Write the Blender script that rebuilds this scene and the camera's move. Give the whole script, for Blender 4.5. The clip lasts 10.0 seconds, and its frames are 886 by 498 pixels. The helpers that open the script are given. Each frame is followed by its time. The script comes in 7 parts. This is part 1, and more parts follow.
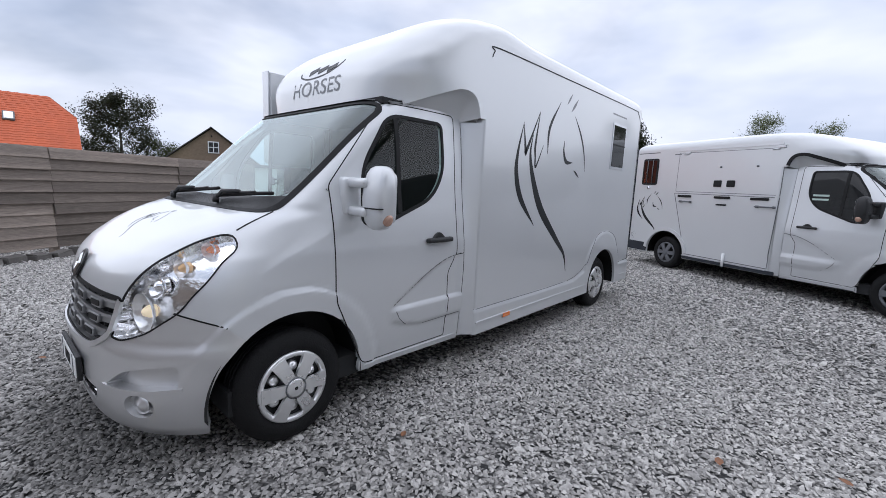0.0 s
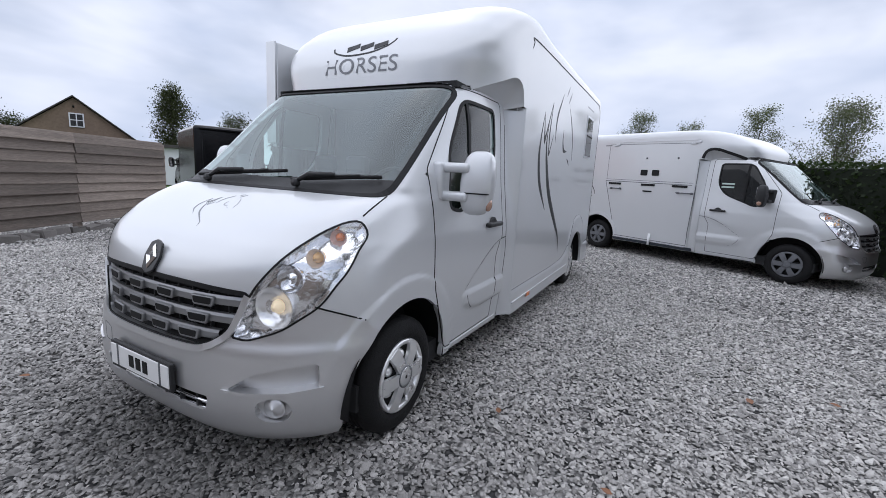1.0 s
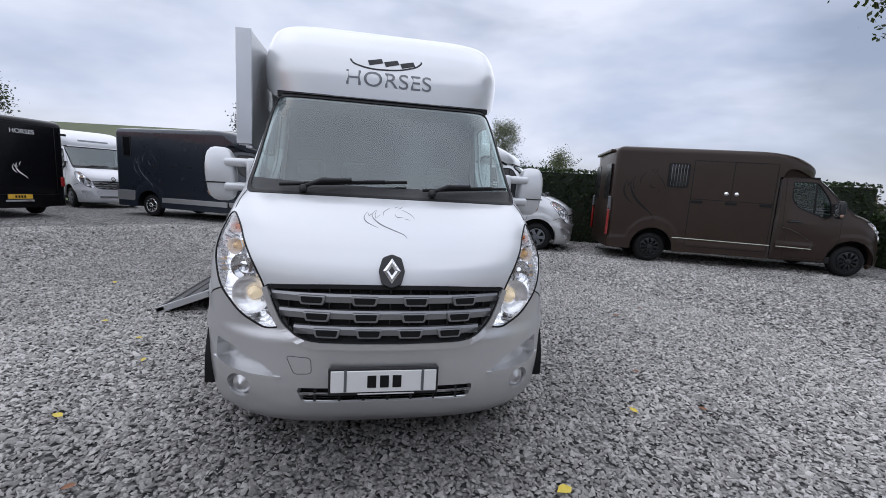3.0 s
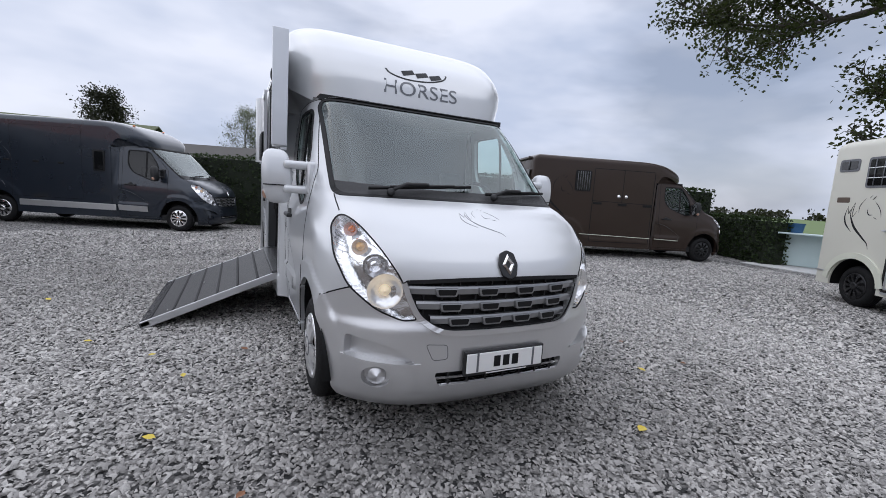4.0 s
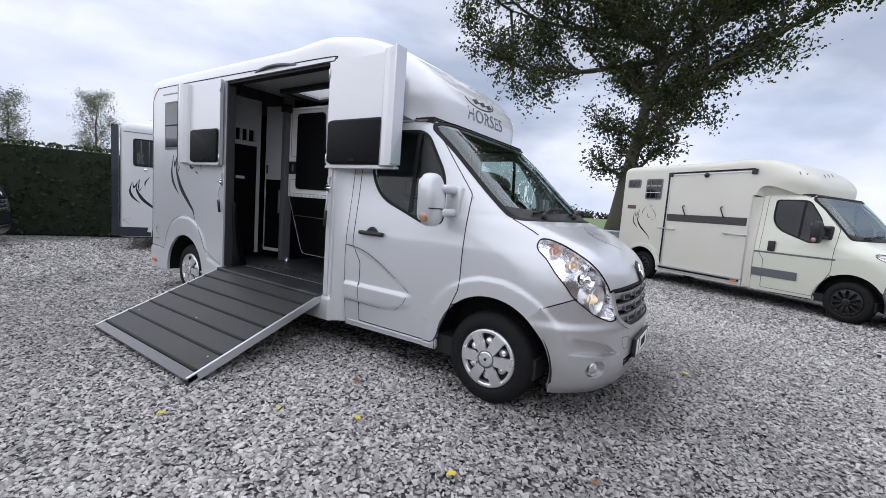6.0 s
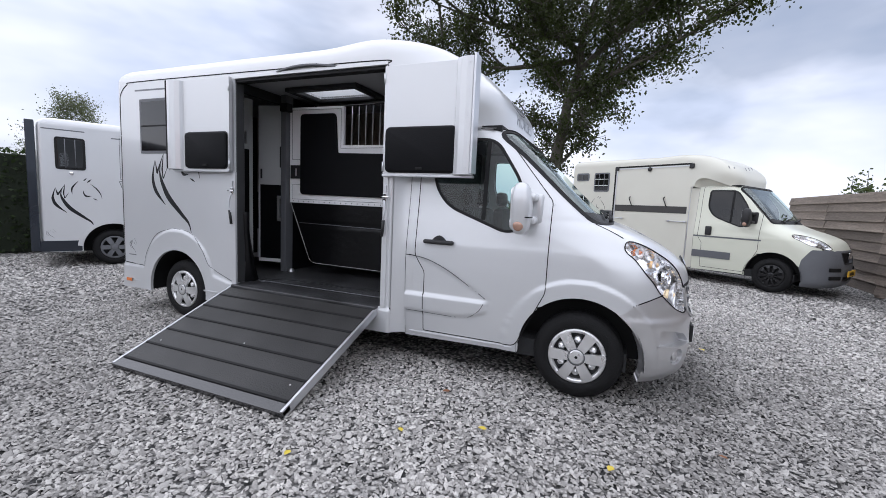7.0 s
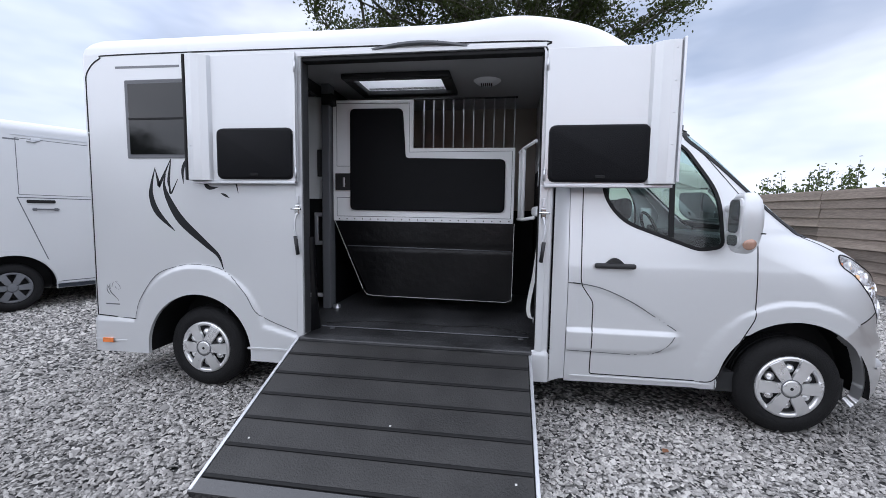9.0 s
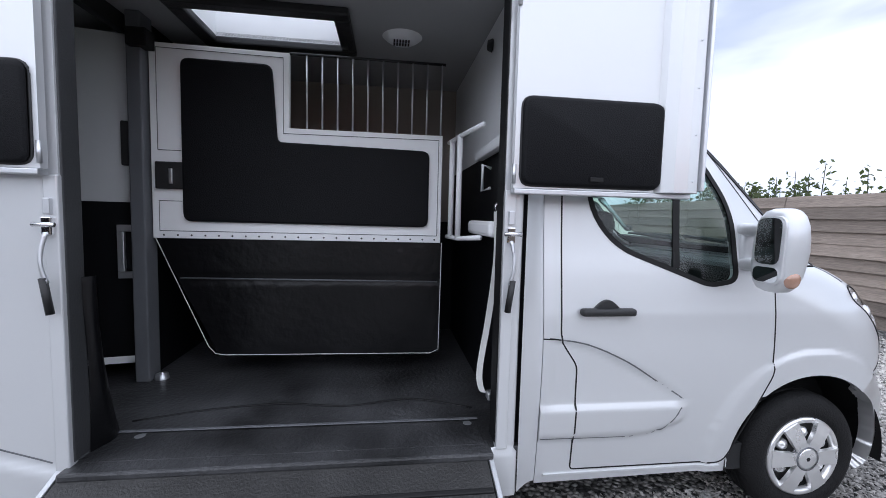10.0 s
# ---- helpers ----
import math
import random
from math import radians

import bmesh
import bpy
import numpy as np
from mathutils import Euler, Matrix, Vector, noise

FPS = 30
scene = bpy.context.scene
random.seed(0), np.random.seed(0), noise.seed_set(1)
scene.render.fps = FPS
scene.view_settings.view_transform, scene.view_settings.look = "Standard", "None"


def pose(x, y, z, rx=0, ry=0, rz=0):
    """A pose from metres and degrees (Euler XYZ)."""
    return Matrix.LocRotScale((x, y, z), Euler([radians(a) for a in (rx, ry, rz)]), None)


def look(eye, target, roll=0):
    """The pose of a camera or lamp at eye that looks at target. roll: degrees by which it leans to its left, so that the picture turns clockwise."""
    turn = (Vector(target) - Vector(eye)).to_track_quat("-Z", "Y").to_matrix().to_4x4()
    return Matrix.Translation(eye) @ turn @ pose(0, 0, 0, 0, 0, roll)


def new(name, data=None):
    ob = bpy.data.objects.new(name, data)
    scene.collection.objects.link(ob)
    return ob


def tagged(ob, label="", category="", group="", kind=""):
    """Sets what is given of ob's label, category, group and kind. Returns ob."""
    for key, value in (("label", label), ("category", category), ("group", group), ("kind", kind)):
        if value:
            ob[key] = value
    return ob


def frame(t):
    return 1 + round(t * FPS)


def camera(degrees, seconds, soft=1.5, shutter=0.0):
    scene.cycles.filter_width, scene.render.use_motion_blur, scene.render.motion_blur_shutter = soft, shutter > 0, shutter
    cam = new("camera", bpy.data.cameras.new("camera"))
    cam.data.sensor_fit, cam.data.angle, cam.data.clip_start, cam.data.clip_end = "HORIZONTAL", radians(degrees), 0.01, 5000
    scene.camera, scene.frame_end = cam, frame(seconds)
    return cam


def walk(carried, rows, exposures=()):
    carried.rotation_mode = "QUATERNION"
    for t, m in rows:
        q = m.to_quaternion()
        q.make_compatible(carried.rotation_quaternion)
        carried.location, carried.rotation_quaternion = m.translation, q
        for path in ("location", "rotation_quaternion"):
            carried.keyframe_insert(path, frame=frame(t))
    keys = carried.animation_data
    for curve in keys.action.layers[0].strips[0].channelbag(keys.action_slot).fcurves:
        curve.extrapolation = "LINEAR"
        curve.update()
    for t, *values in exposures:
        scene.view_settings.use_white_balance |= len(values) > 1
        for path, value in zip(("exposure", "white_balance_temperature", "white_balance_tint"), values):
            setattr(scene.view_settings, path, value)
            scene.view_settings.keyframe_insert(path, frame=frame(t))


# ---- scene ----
cam = camera(93.2, 10.0, soft=0.85)
PATH = [
    (0, (3.118, -1.147, 1.522), (1.798, 0.326, 1.226), 2.4),
    (0.5, (2.724, -1.484, 1.475), (1.562, 0.111, 1.152), 2.9),
    (1, (2.195, -1.88, 1.466), (1.267, -0.141, 1.125), 3.2),
    (1.5, (1.697, -2.253, 1.479), (1.067, -0.386, 1.139), 3.2),
    (2, (1.106, -2.502, 1.462), (0.818, -0.55, 1.133), 3.2),
    (2.2, (0.857, -2.6, 1.454), (0.71, -0.631, 1.133), 3.2),
    (3.3, (-0.512, -2.861, 1.414), (0.02, -0.953, 1.138), 3.4),
    (3.5, (-0.771, -2.862, 1.393), (-0.131, -0.985, 1.129), 3.4),
    (4, (-1.417, -2.766, 1.382), (-0.534, -0.99, 1.126), 3.8),
    (4.5, (-2.074, -2.545, 1.367), (-0.972, -0.894, 1.124), 3.9),
    (5, (-2.643, -2.233, 1.361), (-1.337, -0.736, 1.133), 4.0),
    (5.2, (-2.844, -2.05, 1.39), (-1.461, -0.623, 1.168), 4.0),
    (6.3, (-3.84, -1.002, 1.396), (-2.111, -0.016, 1.197), 4.2),
    (6.5, (-3.971, -0.779, 1.395), (-2.203, 0.134, 1.195), 3.9),
    (7, (-4.234, -0.195, 1.449), (-2.393, 0.557, 1.232), 2.6),
    (7.5, (-4.334, 0.444, 1.452), (-2.449, 1.076, 1.228), 1.5),
    (8, (-4.406, 1.009, 1.464), (-2.492, 1.547, 1.247), 0.8),
    (8.5, (-4.35, 1.488, 1.498), (-2.406, 1.913, 1.3), 0.7),
    (9, (-4.016, 1.919, 1.48), (-2.046, 2.211, 1.301), 0.9),
    (9.2, (-3.836, 2.067, 1.471), (-1.855, 2.280, 1.303), 1.0),
    (9.5, (-3.498, 2.134, 1.486), (-1.508, 2.197, 1.302), 1.2),
    (10, (-2.823, 2.195, 1.549), (-0.846, 1.93, 1.394), 1.5),
]
EXPOSURES = [(0.0, 0.54, 6080, 13), (1.5, 0.43, 6080, 13), (3.5, 0.38, 6130, 13), (5.0, 0.50, 6200, 14), (6.5, 0.66, 6200, 14), (8.0, 0.78, 6150, 13), (9.0, 0.83, 6030, 13), (10.0, 1.02, 5960, 13)]
walk(cam, [(t, look(eye, target, roll)) for t, eye, target, roll in PATH], EXPOSURES)

# ---- world and light ----
SUN_EL, SUN_AZ = radians(55), radians(325)
world = bpy.data.worlds.new("overcast_sky")
scene.world = world
world.use_nodes = True
wn, wl = world.node_tree.nodes, world.node_tree.links
bg = wn["Background"]
sky = wn.new("ShaderNodeTexSky")
sky.sky_type = "NISHITA"
sky.sun_disc = False
sky.sun_elevation, sky.sun_rotation = SUN_EL, SUN_AZ
sky.dust_density, sky.air_density = 2.0, 1.0
sky_dim = wn.new("ShaderNodeMixRGB")
sky_dim.blend_type = "MULTIPLY"
sky_dim.inputs[0].default_value = 1.0
sky_dim.inputs[2].default_value = (0.5, 0.5, 0.5, 1)
wl.new(sky.outputs[0], sky_dim.inputs[1])
wco = wn.new("ShaderNodeTexCoord")
wmap = wn.new("ShaderNodeMapping")
wmap.inputs["Scale"].default_value = (1.0, 1.0, 2.6)
wl.new(wco.outputs["Generated"], wmap.inputs[0])
cloud = wn.new("ShaderNodeTexNoise")
cloud.inputs["Scale"].default_value = 1.7
cloud.inputs["Detail"].default_value = 5.0
cloud.inputs["Roughness"].default_value = 0.5
cloud.inputs["Distortion"].default_value = 0.35
wl.new(wmap.outputs[0], cloud.inputs["Vector"])
cover = wn.new("ShaderNodeValToRGB")
cover.color_ramp.elements[0].position, cover.color_ramp.elements[0].color = 0.40, (0.55, 0.55, 0.55, 1)
cover.color_ramp.elements[1].position, cover.color_ramp.elements[1].color = 0.56, (1, 1, 1, 1)
wl.new(cloud.outputs["Fac"], cover.inputs[0])
shade = wn.new("ShaderNodeTexNoise")
shade.inputs["Scale"].default_value = 2.6
shade.inputs["Detail"].default_value = 4.0
wl.new(wmap.outputs[0], shade.inputs["Vector"])
cloudcol = wn.new("ShaderNodeValToRGB")
cloudcol.color_ramp.elements[0].position, cloudcol.color_ramp.elements[0].color = 0.34, (4.6, 5.15, 6.2, 1)
cloudcol.color_ramp.elements[1].position, cloudcol.color_ramp.elements[1].color = 0.62, (7.0, 7.25, 7.85, 1)
wl.new(shade.outputs["Fac"], cloudcol.inputs[0])
blend = wn.new("ShaderNodeMixRGB")
wl.new(cover.outputs[0], blend.inputs[0])
wl.new(sky_dim.outputs[0], blend.inputs[1])
wl.new(cloudcol.outputs[0], blend.inputs[2])
# an overcast sky is brighter overhead than at the horizon
wsep = wn.new("ShaderNodeSeparateXYZ")
wl.new(wco.outputs["Generated"], wsep.inputs[0])
climb = wn.new("ShaderNodeMapRange")
climb.interpolation_type = "SMOOTHSTEP"
climb.inputs[1].default_value, climb.inputs[2].default_value, climb.inputs[3].default_value, climb.inputs[4].default_value = 0.32, 1.0, 1.0, 1.22
wl.new(wsep.outputs[2], climb.inputs[0])
overhead = wn.new("ShaderNodeMixRGB")
overhead.blend_type = "MULTIPLY"
overhead.inputs[0].default_value = 1.0
wl.new(blend.outputs[0], overhead.inputs[1])
wl.new(climb.outputs[0], overhead.inputs[2])
wl.new(overhead.outputs[0], bg.inputs[0])
bg.inputs[1].default_value = 0.092
sun_data = bpy.data.lights.new("sun", "SUN")
sun_data.energy, sun_data.angle, sun_data.color = 1.5, radians(178), (1.0, 0.985, 0.96)
sun = new("sun", sun_data)
sun.matrix_world = look((0, 0, 30), (30 * math.cos(SUN_EL) * math.sin(SUN_AZ) * -1, -30 * math.cos(SUN_EL) * math.cos(SUN_AZ), 30 - 30 * math.sin(SUN_EL)))

# ---- materials ----
def mat(name, color, rough=0.5, metal=0.0, vary=0.12, scale=8.0, bump=0.0, bscale=60.0, coat=0.0, spec=0.5, island=0.0, obrand=0.0, fine=0.0, stretch=(1, 1, 1), rvary=0.12, emit=0.0):
    """A procedural surface: colour varied at two scales, roughness varied, fine relief."""
    m = bpy.data.materials.new(name)
    m.use_nodes = True
    n, l = m.node_tree.nodes, m.node_tree.links
    p = n["Principled BSDF"]
    co = n.new("ShaderNodeTexCoord")
    mp = n.new("ShaderNodeMapping")
    mp.inputs["Scale"].default_value = stretch
    l.new(co.outputs["Object"], mp.inputs[0])
    big = n.new("ShaderNodeTexNoise")
    big.inputs["Scale"].default_value, big.inputs["Detail"].default_value = scale, 4.0
    l.new(mp.outputs[0], big.inputs["Vector"])
    small = n.new("ShaderNodeTexNoise")
    small.inputs["Scale"].default_value, small.inputs["Detail"].default_value = bscale, 3.0
    l.new(mp.outputs[0], small.inputs["Vector"])
    fac = n.new("ShaderNodeMath")
    fac.operation = "MULTIPLY_ADD"
    fac.inputs[1].default_value = 2 * vary
    fac.inputs[2].default_value = 1 - vary
    l.new(big.outputs["Fac"], fac.inputs[0])
    out = fac.outputs[0]
    def add(sock, amount):
        a = n.new("ShaderNodeMath")
        a.operation = "MULTIPLY_ADD"
        a.inputs[1].default_value = 2 * amount
        a.inputs[2].default_value = 1 - amount
        l.new(sock, a.inputs[0])
        b = n.new("ShaderNodeMath")
        b.operation = "MULTIPLY"
        l.new(out, b.inputs[0])
        l.new(a.outputs[0], b.inputs[1])
        return b.outputs[0]
    if fine:
        out = add(small.outputs["Fac"], fine)
    if island:
        out = add(n.new("ShaderNodeNewGeometry").outputs["Random Per Island"], island)
    if obrand:
        out = add(n.new("ShaderNodeObjectInfo").outputs["Random"], obrand)
    col = n.new("ShaderNodeMixRGB")
    col.blend_type = "MULTIPLY"
    col.inputs[0].default_value = 1.0
    col.inputs[1].default_value = (*color, 1)
    l.new(out, col.inputs[2])
    l.new(col.outputs[0], p.inputs["Base Color"])
    rr = n.new("ShaderNodeMath")
    rr.operation = "MULTIPLY_ADD"
    rr.inputs[1].default_value, rr.inputs[2].default_value = 2 * rvary * rough, rough * (1 - rvary)
    rr.use_clamp = True
    l.new(big.outputs["Fac"], rr.inputs[0])
    l.new(rr.outputs[0], p.inputs["Roughness"])
    p.inputs["Metallic"].default_value = metal
    p.inputs["Specular IOR Level"].default_value = spec
    p.inputs["Coat Weight"].default_value = coat
    p.inputs["Coat Roughness"].default_value = 0.04
    if bump:
        b = n.new("ShaderNodeBump")
        b.inputs["Strength"].default_value, b.inputs["Distance"].default_value = bump, 0.01
        l.new(small.outputs["Fac"], b.inputs["Height"])
        l.new(b.outputs[0], p.inputs["Normal"])
    if emit:
        p.inputs["Emission Color"].default_value = (*color, 1)
        p.inputs["Emission Strength"].default_value = emit
    return m


def glass(name, tint, gloss=1.45, rough=0.0, sheen=(1, 1, 1)):
    """Thin tinted pane: clear with a reflection that grows at grazing angles."""
    m = bpy.data.materials.new(name)
    m.use_nodes = True
    n, l = m.node_tree.nodes, m.node_tree.links
    n.remove(n["Principled BSDF"])
    t = n.new("ShaderNodeBsdfTransparent")
    t.inputs[0].default_value = (*tint, 1)
    g = n.new("ShaderNodeBsdfGlossy")
    g.inputs["Roughness"].default_value = rough
    g.inputs[0].default_value = (*sheen, 1)
    face_on = ((gloss - 1) / (gloss + 1)) ** 2
    tilt = n.new("ShaderNodeLayerWeight")
    tilt.inputs[0].default_value = 0.5
    p5 = n.new("ShaderNodeMath")
    p5.operation = "POWER"
    p5.inputs[1].default_value = 5.0
    l.new(tilt.outputs["Facing"], p5.inputs[0])
    f = n.new("ShaderNodeMath")
    f.operation = "MULTIPLY_ADD"
    f.inputs[1].default_value, f.inputs[2].default_value = 1 - face_on, face_on
    l.new(p5.outputs[0], f.inputs[0])
    x = n.new("ShaderNodeMixShader")
    l.new(f.outputs[0], x.inputs[0])
    l.new(t.outputs[0], x.inputs[1])
    l.new(g.outputs[0], x.inputs[2])
    l.new(x.outputs[0], n["Material Output"].inputs[0])
    return m


SILVER = mat("silver_paint", (0.63, 0.64, 0.65), 0.35, 0.35, 0.03, 1.5, 0.0, 900, coat=0.6, fine=0.02)
GRILLEBAR = mat("satin_grey_grille", (0.30, 0.302, 0.308), 0.30, 0.75, 0.05, 6)
SATIN = mat("silver_bumper_plastic", (0.66, 0.66, 0.665), 0.33, 0.8, 0.04, 2.0, 0.02, 500, coat=0.2)
WHITEGEL = mat("pale_silver_gelcoat", (0.62, 0.63, 0.64), 0.3, 0.25, 0.03, 1.2, 0.0, 700, coat=0.5)
BROWN = mat("brown_paint", (0.038, 0.025, 0.019), 0.36, 0.25, 0.06, 1.5, coat=0.12, spec=0.35)
SLATE = mat("slate_grey_paint", (0.019, 0.025, 0.036), 0.28, 0.3, 0.06, 1.5, coat=0.5)
CREAM = mat("cream_paint", (0.66, 0.67, 0.56), 0.4, 0.05, 0.05, 1.5, coat=0.4)
CREAMBOX = mat("cream_box_panel", (0.62, 0.61, 0.53), 0.45, 0.0, 0.05, 1.2, coat=0.3)
BLACKPAINT = mat("black_paint", (0.004, 0.004, 0.005), 0.2, 0.05, 0.1, 2.0, coat=0.08, spec=0.18)
WHITEPAINT = mat("white_paint", (0.72, 0.72, 0.74), 0.35, 0.0, 0.04, 1.5, coat=0.4)
RUBBER = mat("tyre_rubber", (0.008, 0.008, 0.0085), 0.7, 0.0, 0.25, 10, 0.5, 120, fine=0.2, spec=0.25)
SEAL = mat("black_seal", (0.006, 0.006, 0.0065), 0.6, 0.0, 0.15, 12, spec=0.3)
PLASTIC = mat("black_grained_plastic", (0.014, 0.014, 0.015), 0.5, 0.0, 0.15, 10, 0.25, 400)
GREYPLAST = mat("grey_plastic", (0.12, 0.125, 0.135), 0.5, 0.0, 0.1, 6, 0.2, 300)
DARKIN = mat("dark_interior", (0.012, 0.0125, 0.0135), 0.8, 0.0, 0.2, 6, 0.2, 200)
JAMBRUB = mat("dark_grey_jamb_rubber", (0.04, 0.041, 0.043), 0.5, 0.0, 0.2, 5, 0.2, 120)
CHROME = mat("chrome", (0.85, 0.85, 0.86), 0.09, 1.0, 0.03, 5)
HUBCAP = mat("silver_hubcap", (0.80, 0.80, 0.80), 0.28, 0.75, 0.06, 9, coat=0.3)
ALU = mat("brushed_aluminium", (0.62, 0.63, 0.65), 0.36, 0.85, 0.06, 6, 0.08, 300, stretch=(1, 12, 1))
MATBLACK = mat("black_gloss_trim", (0.01, 0.01, 0.011), 0.28, 0.0, 0.1, 8)
TOERUB = mat("smooth_toe_rubber", (0.03, 0.03, 0.032), 0.22, 0.0, 0.15, 6, 0.1, 200, spec=0.9)
DECAL = mat("anthracite_decal", (0.010, 0.011, 0.013), 0.4, 0.0, 0.08, 8, spec=0.3)
PANE = mat("dark_window_pane", (0.006, 0.0065, 0.007), 0.05, 0.0, 0.1, 4)
DECALSOFT = mat("grey_decal", (0.16, 0.165, 0.175), 0.35, 0.5, 0.08, 8)
LETTERGREY = mat("brushed_grey_lettering", (0.15, 0.155, 0.165), 0.3, 0.8, 0.08, 8)
DECALWHITE = mat("white_decal", (0.75, 0.75, 0.76), 0.4, 0.0, 0.05, 8)
PLATEWHITE = mat("white_plate", (0.78, 0.78, 0.77), 0.35, 0.0, 0.04, 12)
PLATEYEL = mat("yellow_plate", (0.72, 0.42, 0.03), 0.4, 0.0, 0.06, 12)
ORANGE = mat("orange_lens", (0.75, 0.2, 0.04), 0.2, 0.0, 0.1, 20, coat=0.8)
CLEARORANGE = mat("clear_indicator_cover", (0.42, 0.25, 0.18), 0.2, 0.2, 0.3, 60, coat=0.8)
AMBER = mat("amber_bulb", (0.85, 0.52, 0.22), 0.25, 0.0, 0.1, 20, coat=0.6)
REDLENS = mat("red_lens", (0.26, 0.012, 0.012), 0.2, 0.0, 0.1, 20, coat=0.8)
LAMPLIT = mat("lit_headlamp_bulb", (1.0, 0.82, 0.55), 0.3, 0.0, 0.0, 5, emit=0.22)
LAMPBACK = mat("faceted_lamp_reflector", (0.97, 0.97, 0.98), 0.14, 1.0, 0.03, 9, 0.3, 26)
REFLECT = mat("headlamp_reflector", (0.96, 0.96, 0.965), 0.14, 0.6, 0.03, 14, 0.15, 40)
GLASS_WS = glass("windscreen_glass", (0.70, 0.82, 0.81), 2.15, 0.0, sheen=(0.93, 1.0, 0.99))
GLASS_SIDE = glass("green_tinted_side_glass", (0.70, 0.82, 0.78), 1.45)
GLASS_DARK = glass("dark_privacy_glass", (0.06, 0.065, 0.07), 1.5)
GLASS_LENS = glass("clear_lens", (0.97, 0.975, 0.98), 1.6)
MIRROR = mat("mirror_glass", (0.85, 0.86, 0.87), 0.02, 1.0, 0.0, 5)
RAMPRUB = mat("ribbed_ramp_rubber", (0.022, 0.0215, 0.021), 0.5, 0.0, 1.1, 3.0, 0.4, 90, fine=0.2)
FLOORRUB = mat("stable_floor_rubber", (0.042, 0.0425, 0.0445), 0.36, 0.0, 1.8, 2.6, 0.5, 45, fine=0.25)
PADVINYL = mat("black_vinyl_pad", (0.0045, 0.0048, 0.006), 0.5, 0.0, 0.15, 4, 0.3, 250, spec=0.14)
CURTAIN = mat("black_pvc_curtain", (0.0045, 0.0045, 0.0052), 0.3, 0.0, 0.2, 3, 0.5, 14, spec=0.3)
BROWNWALL = mat("brown_grey_wall_panel", (0.34, 0.30, 0.26), 0.5, 0.0, 0.12, 3)
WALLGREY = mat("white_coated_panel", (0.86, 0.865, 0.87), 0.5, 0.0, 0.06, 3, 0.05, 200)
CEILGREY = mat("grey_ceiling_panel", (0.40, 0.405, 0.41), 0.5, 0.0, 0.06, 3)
WEBBING = mat("white_webbing", (0.6, 0.6, 0.58), 0.8, 0.0, 0.1, 20, 0.3, 300)
STONE = mat("crushed_gravel", (0.46, 0.443, 0.42), 0.85, 0.0, 0.25, 0.35, 0.5, 160, island=0.42, fine=0.25)
WOODOLD = mat("weathered_sleeper_wood", (0.215, 0.178, 0.15), 0.85, 0.0, 0.6, 2.2, 0.9, 26, fine=0.6, obrand=0.38, stretch=(0.3, 5.5, 5.5))
KERB = mat("old_stone_kerb", (0.15, 0.14, 0.13), 0.9, 0.0, 0.3, 6, 0.6, 50, obrand=0.25)
BARK = mat("bark", (0.075, 0.066, 0.055), 0.9, 0.0, 0.3, 5, 0.9, 25, fine=0.3, stretch=(3, 3, 0.7))
BRICK = mat("weathered_brick", (0.20, 0.145, 0.105), 0.9, 0.0, 0.25, 0.8, 0.4, 9, fine=0.3)
ROOFTILE = mat("orange_clay_tiles", (0.50, 0.11, 0.045), 0.75, 0.0, 0.25, 0.8, 0.3, 20, island=0.15)
ROOFDARK = mat("dark_roof", (0.06, 0.055, 0.05), 0.8, 0.0, 0.2, 2)
ROOFGREEN = mat("mossy_roof_sheets", (0.10, 0.115, 0.06), 0.85, 0.0, 0.25, 1)
GRASS = mat("meadow_grass", (0.10, 0.17, 0.035), 0.9, 0.0, 0.3, 0.08, 0.6, 2.0, fine=0.2)


def leafmat(name, color, var=0.4):
    m = mat(name, color, 0.55, 0.0, 0.3, 0.5, island=var, spec=0.3)
    n, l = m.node_tree.nodes, m.node_tree.links
    p, o = n["Principled BSDF"], n["Material Output"]
    t = n.new("ShaderNodeBsdfTranslucent")
    t.inputs[0].default_value = (color[0] * 1.6, color[1] * 1.7, color[2] * 0.9, 1)
    x = n.new("ShaderNodeMixShader")
    x.inputs[0].default_value = 0.3
    l.new(p.outputs[0], x.inputs[1])
    l.new(t.outputs[0], x.inputs[2])
    l.new(x.outputs[0], o.inputs[0])
    return m


LEAF = leafmat("tree_leaf", (0.040, 0.048, 0.019))
LEAFDARK = leafmat("dark_leaf", (0.022, 0.024, 0.014))
LEAFPALE = leafmat("willow_leaf", (0.115, 0.125, 0.09))
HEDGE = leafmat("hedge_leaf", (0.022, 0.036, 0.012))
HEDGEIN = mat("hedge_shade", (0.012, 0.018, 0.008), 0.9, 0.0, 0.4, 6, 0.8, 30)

# ---- building helpers ----
def gpart(name, verts, faces, material, parent=None, label="", smooth=False):
    me = bpy.data.meshes.new(name)
    me.from_pydata([tuple(map(float, v)) for v in verts], [], [tuple(map(int, f)) for f in faces])
    me.materials.append(material)
    if smooth:
        me.polygons.foreach_set("use_smooth", [True] * len(me.polygons))
    me.update()
    ob = new(name, me)
    ob.parent = parent
    if label:
        ob["label"] = label
    return ob


def part(name, bm, material, parent=None, label="", smooth=False):
    me = bpy.data.meshes.new(name)
    bm.to_mesh(me)
    bm.free()
    me.materials.append(material)
    if smooth:
        me.polygons.foreach_set("use_smooth", [True] * len(me.polygons))
    ob = new(name, me)
    ob.parent = parent
    if label:
        ob["label"] = label
    return ob


